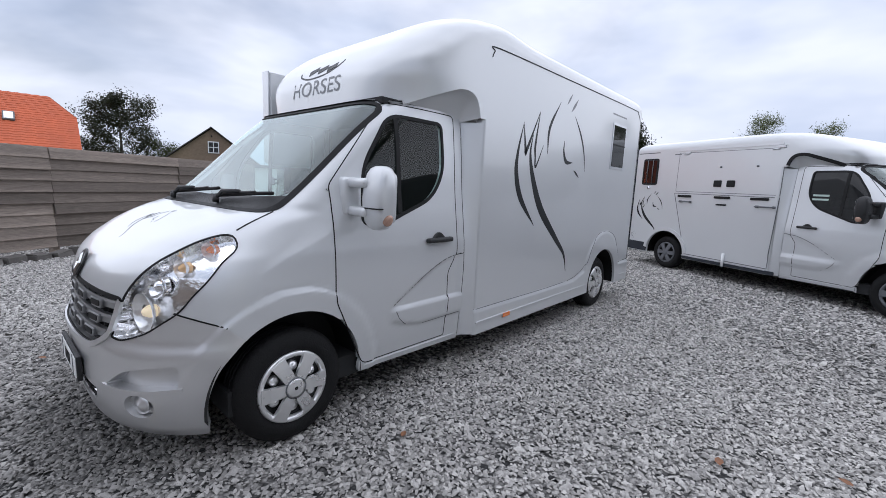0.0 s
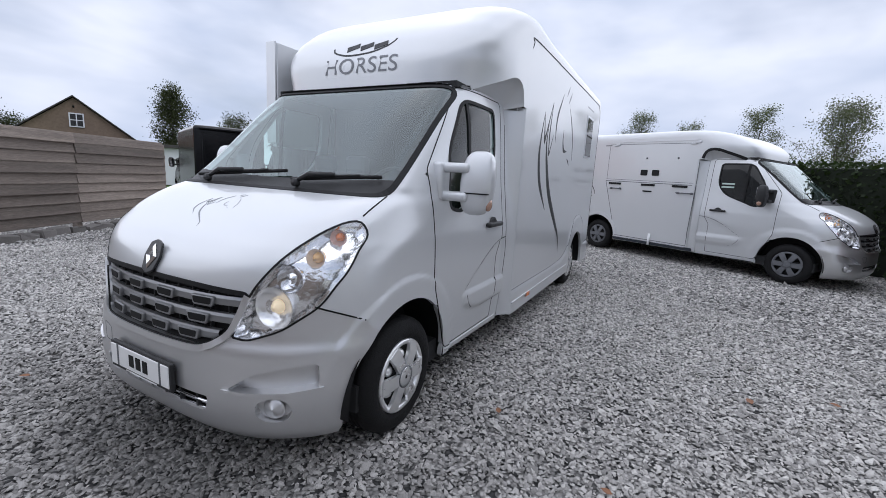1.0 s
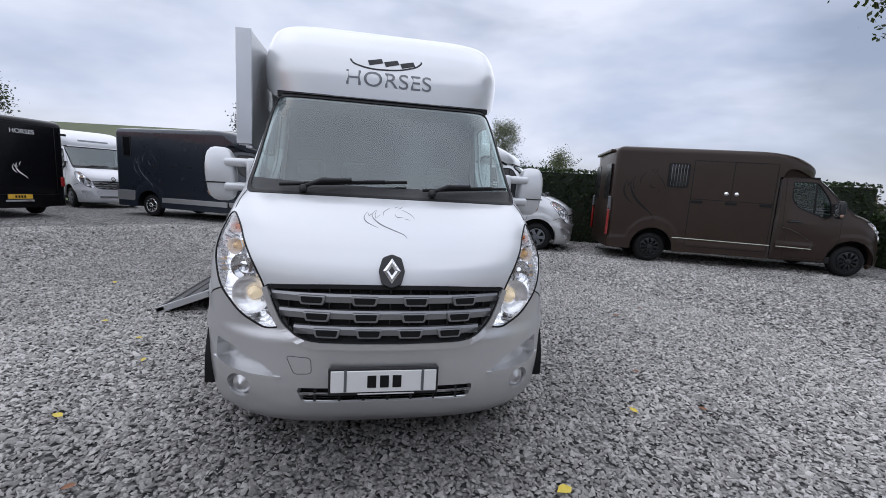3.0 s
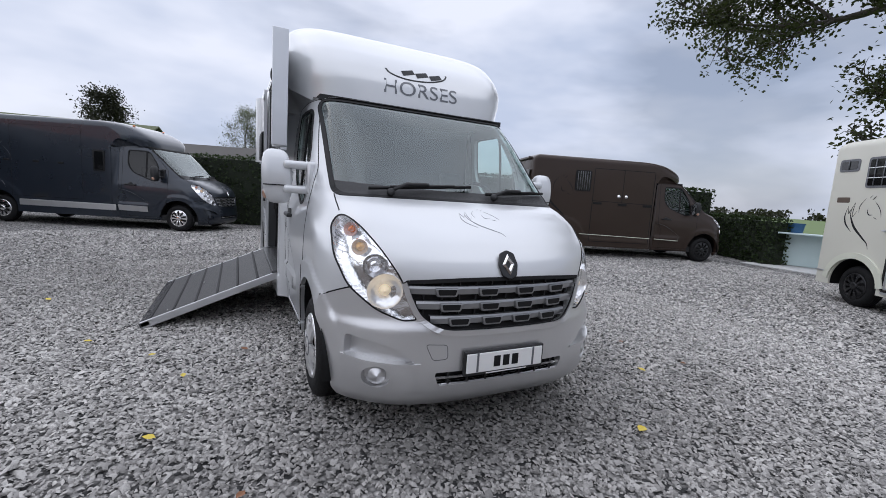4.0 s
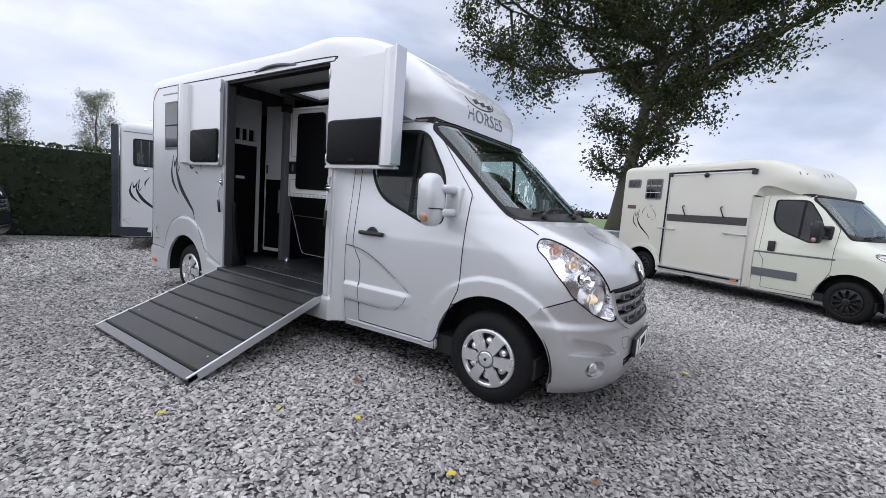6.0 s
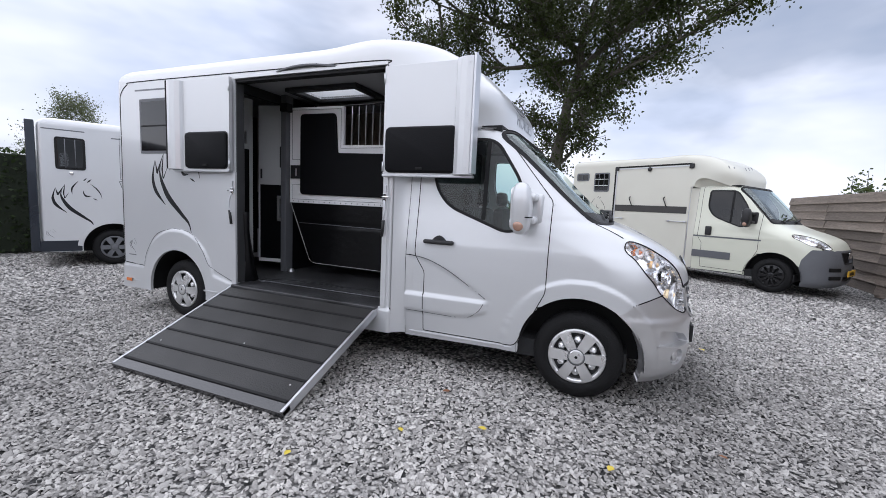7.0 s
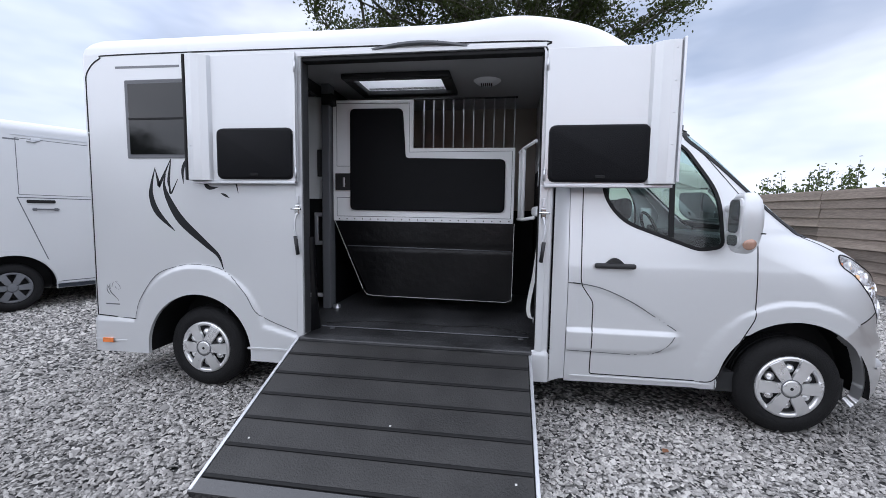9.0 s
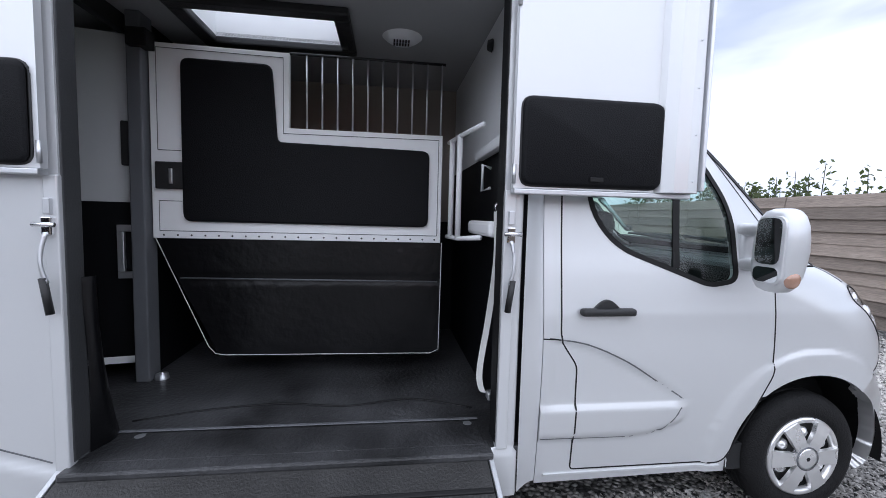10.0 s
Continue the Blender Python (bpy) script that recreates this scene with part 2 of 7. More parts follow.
def thing(name, label, category, m=None, group="", kind=""):
    ob = new(name)
    ob.empty_display_size = 0.2
    if m is not None:
        ob.matrix_world = m
    return tagged(ob, label, category, group, kind)


def box_bm(lo, hi, bevel=0.0, seg=2, m=None, bm=None):
    """A bevelled block between two corners."""
    own = bmesh.new()
    c = [(a + b) / 2 for a, b in zip(lo, hi)]
    s = [abs(b - a) for a, b in zip(lo, hi)]
    bmesh.ops.create_cube(own, size=1.0, matrix=Matrix.Translation(c) @ Matrix.Diagonal((*s, 1)))
    if bevel:
        bmesh.ops.bevel(own, geom=own.edges[:], offset=min(bevel, min(s) * 0.45), segments=seg, affect="EDGES", profile=0.5)
    if m is not None:
        bmesh.ops.transform(own, matrix=m, verts=own.verts)
    if bm is None:
        return own
    tmp = bpy.data.meshes.new("tmp")
    own.to_mesh(tmp)
    own.free()
    bm.from_mesh(tmp)
    bpy.data.meshes.remove(tmp)
    return bm


def block(name, lo, hi, material, parent=None, bevel=0.006, m=None, label="", smooth=False):
    return part(name, box_bm(lo, hi, bevel, 2, m), material, parent, label, smooth)


def tube(name, pts, r, material, parent=None, seg=8, closed=False, label="", taper=None):
    """A round bar along a run of points."""
    pts = [Vector(p) for p in pts]
    vs, fs = [], []
    k = len(pts)
    up = Vector((0.13, 0.21, 0.97))
    for i, p in enumerate(pts):
        a, b = pts[i - 1 if i or closed else 0], pts[(i + 1) % k if i < k - 1 or closed else i]
        t = (b - a).normalized()
        u = t.cross(up)
        u = (u if u.length > 0.05 else t.cross(Vector((1, 0, 0)))).normalized()
        w = t.cross(u)
        rr = r if taper is None else r + (taper - r) * i / (k - 1)
        for j in range(seg):
            g = 2 * math.pi * j / seg
            vs.append(p + (u * math.cos(g) + w * math.sin(g)) * rr)
    for i in range(k if closed else k - 1):
        for j in range(seg):
            a, b = i * seg, ((i + 1) % k) * seg
            fs.append((a + j, a + (j + 1) % seg, b + (j + 1) % seg, b + j))
    if not closed:
        fs.append(tuple(range(seg))[::-1])
        fs.append(tuple((k - 1) * seg + j for j in range(seg)))
    return gpart(name, vs, fs, material, parent, label, True)


def smooth_path(pts, per=8):
    """A Catmull-Rom run through the points."""
    p = [np.array(q, float) for q in pts]
    p = [2 * p[0] - p[1]] + p + [2 * p[-1] - p[-2]]
    out = []
    for i in range(1, len(p) - 2):
        for s in np.linspace(0, 1, per, endpoint=False):
            a, b, c, d = p[i - 1:i + 3]
            out.append(0.5 * (2 * b + (c - a) * s + (2 * a - 5 * b + 4 * c - d) * s * s + (3 * b - a - 3 * c + d) * s ** 3))
    out.append(p[-2])
    return out


def round_poly(pts, r, seg=5):
    """A closed outline with rounded corners; r is one radius or one for each corner."""
    out = []
    k = len(pts)
    for i in range(k):
        p, a, b = (np.array(pts[j % k], float) for j in (i, i - 1, i + 1))
        rr = r[i] if isinstance(r, (list, tuple)) else r
        da, db = a - p, b - p
        la, lb = np.linalg.norm(da), np.linalg.norm(db)
        q = min(rr, la * 0.49, lb * 0.49)
        s, e = p + da / la * q, p + db / lb * q
        for t in np.linspace(0, 1, seg):
            out.append((1 - t) ** 2 * s + 2 * t * (1 - t) * p + t * t * e)
    return np.array(out)


def plate_bm(outline, depth, axis="x", at=0.0, bevel=0.0):
    """A slab from a closed outline. axis x: outline is (y, z); axis y: (x, z); axis z: (x, y). It spans at .. at + depth."""
    bm = bmesh.new()
    place = {"x": lambda u, v: (at, u, v), "y": lambda u, v: (u, at, v), "z": lambda u, v: (u, v, at)}[axis]
    vs = [bm.verts.new(place(float(u), float(v))) for u, v in outline]
    f = bm.faces.new(vs)
    g = bmesh.ops.extrude_face_region(bm, geom=[f])
    d = {"x": (depth, 0, 0), "y": (0, depth, 0), "z": (0, 0, depth)}[axis]
    bmesh.ops.translate(bm, vec=d, verts=[e for e in g["geom"] if isinstance(e, bmesh.types.BMVert)])
    bmesh.ops.recalc_face_normals(bm, faces=bm.faces[:])
    if bevel:
        big = [fc for fc in bm.faces if len(fc.verts) > 4 or len(outline) == 4]
        es = {e for fc in big for e in fc.edges}
        bmesh.ops.bevel(bm, geom=list(es), offset=bevel, segments=2, affect="EDGES", profile=0.5)
    return bm


def pchip(xs, ys, x):
    """Smooth interpolation without overshoot."""
    xs, ys, x = np.array(xs, float), np.array(ys, float), np.array(x, float)
    h = np.diff(xs)
    d = np.diff(ys) / h
    m = np.zeros(len(xs))
    m[0], m[-1] = d[0], d[-1]
    for i in range(1, len(xs) - 1):
        if d[i - 1] * d[i] > 0:
            w1, w2 = 2 * h[i] + h[i - 1], h[i] + 2 * h[i - 1]
            m[i] = (w1 + w2) / (w1 / d[i - 1] + w2 / d[i])
    x = np.clip(x, xs[0], xs[-1])
    i = np.clip(np.searchsorted(xs, x) - 1, 0, len(xs) - 2)
    t = (x - xs[i]) / h[i]
    return (1 + 2 * t) * (1 - t) ** 2 * ys[i] + t * (1 - t) ** 2 * h[i] * m[i] + t * t * (3 - 2 * t) * ys[i + 1] + t * t * (t - 1) * h[i] * m[i + 1]


def corner_run(f, w, L, n, count):
    """Points (x, y) from the centre of the nose round the corner to the flank, evenly spaced."""
    a = np.linspace(0, math.pi / 2, 500)
    s, c = np.sin(a), np.cos(a)
    lo, hi = np.zeros(500), np.full(500, 2.0)
    for _ in range(40):
        r = (lo + hi) / 2
        big = (r * s / w) ** n + (r * c / L) ** 2 > 1
        hi, lo = np.where(big, r, hi), np.where(big, lo, r)
    x, y = r * s, f + L - r * c
    d = np.concatenate([[0], np.cumsum(np.hypot(np.diff(x), np.diff(y)))])
    t = np.linspace(0, d[-1], count)
    return np.stack([np.interp(t, d, x), np.interp(t, d, y)], 1)


def in_poly(poly, u, v):
    inside = np.zeros(u.shape, bool)
    k = len(poly)
    for i in range(k):
        (x1, y1), (x2, y2) = poly[i - 1], poly[i]
        if y1 == y2:
            continue
        inside ^= ((v < y1) != (v < y2)) & (u < (x2 - x1) * (v - y1) / (y2 - y1) + x1)
    return inside


class Skin:
    """A sheet of quads whose faces can be handed out to panels; panel borders are drawn onto given outlines."""

    def __init__(self, grid, wrap=False):
        self.P = np.array(grid, float)
        self.wrap = wrap
        R, C = self.P.shape[:2]
        self.lab = np.zeros((R - 1, C if wrap else C - 1), int)
        self.refresh()

    def refresh(self):
        P = self.P
        if self.wrap:
            du = np.roll(P, -1, 1) - np.roll(P, 1, 1)
        else:
            du = np.gradient(P, axis=1)
        dv = np.gradient(P, axis=0)
        n = np.cross(du, dv)
        self.N = n / np.maximum(np.linalg.norm(n, axis=2, keepdims=True), 1e-9)

    def corners(self):
        P = self.P
        Q = np.roll(P, -1, 1) if self.wrap else P[:, 1:]
        A = P if self.wrap else P[:, :-1]
        return A[:-1], Q[:-1], Q[1:], A[1:]

    def region(self, label, poly, view, side=0, only=None, limit=None):
        """Give the faces inside poly to label. view x: outline in (y, z) on the flank of that sign; view y: (x, z) on the nose."""
        a, b, c, d = self.corners()
        m = (a + b + c + d) / 4
        ua, ub = (1, 2) if view == "x" else (0, 2)
        poly = np.array(poly, float)
        hit = in_poly(poly, m[..., ua], m[..., ub])
        if view == "x":
            hit &= (m[..., 0] * side > 0.3)
        if limit is not None:
            hit &= limit(m)
        if only is not None:
            hit &= self.lab == only
        old = self.lab.copy()
        self.lab[hit] = label
        R, C = self.P.shape[:2]
        inn, out = np.zeros((R, C), bool), np.zeros((R, C), bool)
        def spread(mask, to):
            to[:-1, :mask.shape[1]] |= mask
            to[1:, :mask.shape[1]] |= mask
            if self.wrap:
                r = np.roll(mask, 1, 1)
                to[:-1] |= r
                to[1:] |= r
            else:
                to[:-1, 1:] |= mask
                to[1:, 1:] |= mask
        spread(hit, inn)
        near = ~hit if limit is None else (~hit & limit(m))
        if only is not None:
            near &= old == only
        spread(near, out)
        idx = np.argwhere(inn & out)
        if not len(idx):
            return self
        V = self.P[idx[:, 0], idx[:, 1]]
        N = self.N[idx[:, 0], idx[:, 1]]
        q = V[:, [ua, ub]]
        best, dist = q.copy(), np.full(len(q), 1e9)
        for i in range(len(poly)):
            s, e = poly[i - 1], poly[i]
            k = e - s
            t = np.clip(((q - s) @ k) / max(k @ k, 1e-12), 0, 1)
            p = s + t[:, None] * k
            dd = np.linalg.norm(p - q, axis=1)
            better = dd < dist
            best[better], dist[better] = p[better], dd[better]
        mv = best - q
        mv[dist > 0.08] = 0
        ax = 0 if view == "x" else 1
        nn = N[:, ax]
        nn = np.where(np.abs(nn) < 0.15, np.where(nn < 0, -0.15, 0.15), nn)
        dx = -(N[:, ua] * mv[:, 0] + N[:, ub] * mv[:, 1]) / nn
        V = V.copy()
        V[:, ua] += mv[:, 0]
        V[:, ub] += mv[:, 1]
        V[:, ax] += np.clip(dx, -0.06, 0.06)
        self.P[idx[:, 0], idx[:, 1]] = V
        return self

    def push(self, fn):
        """Move the sheet along its normals by fn(x, y, z) metres."""
        self.refresh()
        d = fn(self.P[..., 0], self.P[..., 1], self.P[..., 2])
        self.P = self.P + self.N * d[..., None]
        self.refresh()
        return self

    def pick(self, labels, offset=0.0, lip=0.0):
        """Vertices and faces of the panels with these labels, moved out by offset, with a lip turned inwards at the borders."""
        labels = labels if isinstance(labels, (list, tuple)) else [labels]
        R, C = self.P.shape[:2]
        I = np.arange(R * C).reshape(R, C)
        J = np.roll(I, -1, 1) if self.wrap else I[:, 1:]
        A = I if self.wrap else I[:, :-1]
        quads = np.stack([A[:-1], J[:-1], J[1:], A[1:]], -1)[np.isin(self.lab, labels)]
        used, inv = np.unique(quads, return_inverse=True)
        V = (self.P + self.N * offset).reshape(-1, 3)[used]
        F = inv.reshape(-1, 4)
        if lip:
            E = np.concatenate([F[:, [i, (i + 1) % 4]] for i in range(4)])
            key = np.sort(E, 1)
            _, first, cnt = np.unique(key, axis=0, return_index=True, return_counts=True)
            B = E[first[cnt == 1]]
            row = used // C
            B = B[~(((row[B[:, 0]] == 0) & (row[B[:, 1]] == 0)) | ((row[B[:, 0]] == R - 1) & (row[B[:, 1]] == R - 1)))]
            ids, bi = np.unique(B, return_inverse=True)
            NV = V[ids] - self.N.reshape(-1, 3)[used][ids] * lip
            bi = bi.reshape(-1, 2) + len(V)
            k = len(ids)
            F = np.concatenate([F, np.stack([bi[:, 1] + k, bi[:, 0] + k, bi[:, 0], bi[:, 1]], 1)])
            V = np.concatenate([V, NV, V[ids]])
        return V, F

    def panel(self, name, labels, material, parent, offset=0.0, lip=0.0, label=""):
        v, f = self.pick(labels, offset, lip)
        return gpart(name, v, f, material, parent, label, True)

    def on(self, view, side, u, v):
        """The place and normal of the sheet at (y, z) on a flank or (x, z) on the nose."""
        P, N = self.P.reshape(-1, 3), self.N.reshape(-1, 3)
        if view == "x":
            d = (P[:, 1] - u) ** 2 + (P[:, 2] - v) ** 2 + np.where(P[:, 0] * side > 0.3, 0, 99)
            i = int(np.argmin(d))
            p, n = P[i].copy(), N[i]
            p[0] -= np.clip((n[1] * (u - p[1]) + n[2] * (v - p[2])) / (n[0] if abs(n[0]) > 0.15 else 0.15 * side), -0.05, 0.05)
            p[1], p[2] = u, v
        else:
            d = (P[:, 0] - u) ** 2 + (P[:, 2] - v) ** 2 + np.where(N[:, 1] < -0.08, 0, 99)
            i = int(np.argmin(d))
            p, n = P[i].copy(), N[i]
            p[1] -= np.clip((n[0] * (u - p[0]) + n[2] * (v - p[2])) / (n[1] if abs(n[1]) > 0.15 else -0.15), -0.05, 0.05)
            p[0], p[2] = u, v
        return p, n

    def strip(self, name, pts, view, side, width, material, parent, height=0.0015, closed=False, widths=None, label="", step=0.03):
        """A flat bead that lies on the sheet along a run of 2D points."""
        pts = [np.array(p, float) for p in pts]
        if closed:
            pts.append(pts[0])
        fine, wd = [], []
        for i in range(len(pts) - 1):
            k = max(1, int(np.ceil(np.linalg.norm(pts[i + 1] - pts[i]) / step)))
            for s in np.arange(k) / k:
                fine.append(pts[i] + (pts[i + 1] - pts[i]) * s)
                if widths is not None:
                    wd.append(widths[i] + (widths[i + 1] - widths[i]) * s)
        fine.append(pts[-1])
        wd.append(widths[-1] if widths is not None else width)
        got = [self.on(view, side, *p) for p in fine]
        vs, fs = [], []
        for i, (p, n) in enumerate(got):
            t = got[min(i + 1, len(got) - 1)][0] - got[max(i - 1, 0)][0]
            b = np.cross(n, t)
            b /= max(np.linalg.norm(b), 1e-9)
            h = (wd[i] if widths is not None else width) / 2
            vs += [p - b * h - n * 0.004, p - b * h + n * height, p + b * h + n * height, p + b * h - n * 0.004]
        for i in range(len(got) - 1):
            o = 4 * i
            for j in range(3):
                fs.append((o + j, o + j + 1, o + j + 5, o + j + 4))
        return gpart(name, vs, fs, material, parent, label, False)


def lathe(name, prof, material, parent, m, seg=40, label="", smooth=True):
    """A turned part: profile of (radius, along x), turned about the x axis."""
    vs, fs = [], []
    for r, x in prof:
        for j in range(seg):
            a = 2 * math.pi * j / seg
            vs.append(m @ Vector((x, r * math.cos(a), r * math.sin(a))))
    for i in range(len(prof) - 1):
        for j in range(seg):
            a, b = i * seg, (i + 1) * seg
            fs.append((a + j, a + (j + 1) % seg, b + (j + 1) % seg, b + j))
    if prof[0][0] < 0.02:
        fs.append(tuple(range(seg)))
    if prof[-1][0] < 0.02:
        fs.append(tuple((len(prof) - 1) * seg + j for j in range(seg))[::-1])
    return gpart(name, vs, fs, material, parent, label, smooth)


def text_part(name, body, size, m, material, parent, depth=0.0015, label=""):
    cu = bpy.data.curves.new("letters", "FONT")
    cu.body, cu.size, cu.extrude, cu.align_x, cu.align_y = body, size, depth, "CENTER", "CENTER"
    tmp = new("letters", cu)
    me = bpy.data.meshes.new_from_object(tmp)
    bpy.data.objects.remove(tmp)
    me.transform(m)
    me.materials.clear()
    me.materials.append(material)
    ob = new(name, me)
    ob.parent = parent
    if label:
        ob["label"] = label
    return ob

# ---- vehicles: cab, box, wheels ----
# height, nose line, half width, corner length, corner squareness
CAB_VAN = [
    (0.20, -0.76, 0.930, 0.55, 3.4), (0.26, -0.81, 0.955, 0.55, 3.4), (0.385, -0.83, 0.970, 0.55, 3.4), (0.55, -0.835, 0.985, 0.57, 2.9),
    (0.70, -0.82, 0.995, 0.60, 2.5), (0.90, -0.80, 1.003, 0.60, 2.6), (1.01, -0.765, 1.000, 0.62, 3.0), (1.10, -0.68, 0.995, 0.66, 4.2),
    (1.155, -0.60, 0.988, 0.70, 5.2), (1.235, -0.45, 0.978, 0.75, 8.0), (1.30, -0.30, 0.970, 0.70, 9.5), (1.355, -0.14, 0.963, 0.60, 10.5),
    (1.40, -0.08, 0.957, 0.55, 11.0), (2.03, 0.60, 0.893, 0.50, 13.0), (2.12, 0.71, 0.872, 0.50, 13.0),
]
CAB_BOXER = [
    (0.20, -0.84, 0.930, 0.45, 3.2), (0.26, -0.90, 0.955, 0.45, 3.2), (0.40, -0.93, 0.970, 0.50, 3.0), (0.60, -0.93, 0.985, 0.55, 2.8),
    (0.80, -0.90, 0.995, 0.60, 2.8), (0.95, -0.84, 1.000, 0.62, 3.0), (1.03, -0.78, 1.000, 0.64, 3.5), (1.10, -0.66, 0.992, 0.66, 4.5),
    (1.17, -0.46, 0.985, 0.70, 6.0), (1.24, -0.22, 0.978, 0.72, 8.0), (1.30, -0.06, 0.970, 0.65, 9.5), (1.35, 0.02, 0.963, 0.55, 10.0),
    (1.40, 0.06, 0.957, 0.52, 11.0), (2.03, 0.60, 0.893, 0.50, 13.0), (2.12, 0.70, 0.872, 0.50, 13.0),
]
DOOR_REAR = 1.47
WINDOW = [(1.245, 1.98), (0.745, 1.98), (0.50, 1.62), (0.475, 1.27), (0.62, 1.245), (1.12, 1.43), (1.255, 1.62)]
LAMP = [(0.545, 0.705), (0.615, 0.695), (0.745, 0.745), (0.875, 0.86), (0.935, 1.02), (0.925, 1.17), (0.87, 1.245), (0.80, 1.19), (0.70, 1.04), (0.625, 0.92)]


def cab_skin(table, fine=1.0):
    """The sheet of the whole cab, from one rear door edge round the nose to the other."""
    T = np.array(table)
    z = np.concatenate([np.arange(0.20, 1.02, 0.018 / fine), np.arange(1.02, 1.40, 0.009 / fine), np.arange(1.40, 2.121, 0.02 / fine)])
    n1, n2 = int(76 * fine), int(60 * fine)
    rows = []
    for q in z:
        f, w, L, n = (float(pchip(T[:, 0], T[:, k], q)) for k in (1, 2, 3, 4))
        nose = corner_run(f, w, L, n, n1)
        y = np.linspace(f + L, DOOR_REAR, n2 + 1)[1:]
        half = np.concatenate([nose, np.stack([np.full(n2, w), y], 1)])
        left = half * [-1, 1]
        full = np.concatenate([left[:0:-1], half])
        rows.append(np.concatenate([full, np.full((len(full), 1), q)], 1))
    return Skin(np.array(rows))


def box_skin(table, y_front, z_split, fine=1.0, w=1.04, z0=0.28, rear=5.36, over=True):
    """Two sheets: the upper body with the roof (and the part over the cab), and the lower body."""
    T = np.array(table)
    za, zb, zc = T[0, 0], T[4, 0], T[8, 0]
    zs = np.concatenate([np.linspace(za, zb, int(28 * fine), endpoint=False), np.linspace(zb, zc, int(20 * fine), endpoint=False), np.linspace(zc, T[-1, 0], 9)])
    def loop(f, w, L, n, b, n1, n2):
        nose = corner_run(f, w, L, n, n1)
        tail = corner_run(0, w, 0.09, 3.0, 30)
        tail = np.stack([tail[:, 0], b - tail[:, 1]], 1)[::-1]
        y = np.linspace(nose[-1, 1], tail[0, 1], n2 + 1)[1:-1]
        half = np.concatenate([nose, np.stack([np.full(len(y), w), y], 1), tail])
        mirror = (half * [-1, 1])[-2:0:-1]
        return np.concatenate([half, mirror])
    upper = []
    for q in zs:
        f, ww, L, n, b = (float(pchip(T[:, 0], T[:, k], q)) for k in range(1, 6))
        p = loop(f, ww, L, n, b, int(60 * fine), int(170 * fine))
        # the part over the cab narrows towards the windscreen at its lower edge
        ease = np.clip((1.50 - p[:, 1]) / 0.75, 0, 1)
        low = np.clip((2.42 - q) / 0.36, 0, 1)
        p = p * np.stack([1 - 0.06 * (ease * ease * (3 - 2 * ease)) * low * low * (3 - 2 * low), np.ones(len(p))], 1)
        # the roof behind the cab lies a little lower than the hump over it
        back = np.clip((p[:, 1] - 1.75) / 0.7, 0, 1)
        qz = q - 0.045 * back * back * (3 - 2 * back) * float(np.clip((q - 2.62) / 0.2, 0, 1))
        upper.append(np.concatenate([p, qz[:, None]], 1))
    lower = []
    for q in np.arange(z0, z_split + 0.001, (z_split - z0) / round((z_split - z0) / (0.02 / fine))):
        p = loop(y_front, w, 0.03, 8.0, rear, int(40 * fine), int(190 * fine))
        lower.append(np.concatenate([p, np.full((len(p), 1), q)], 1))
    return Skin(np.array(upper), True), Skin(np.array(lower), True)


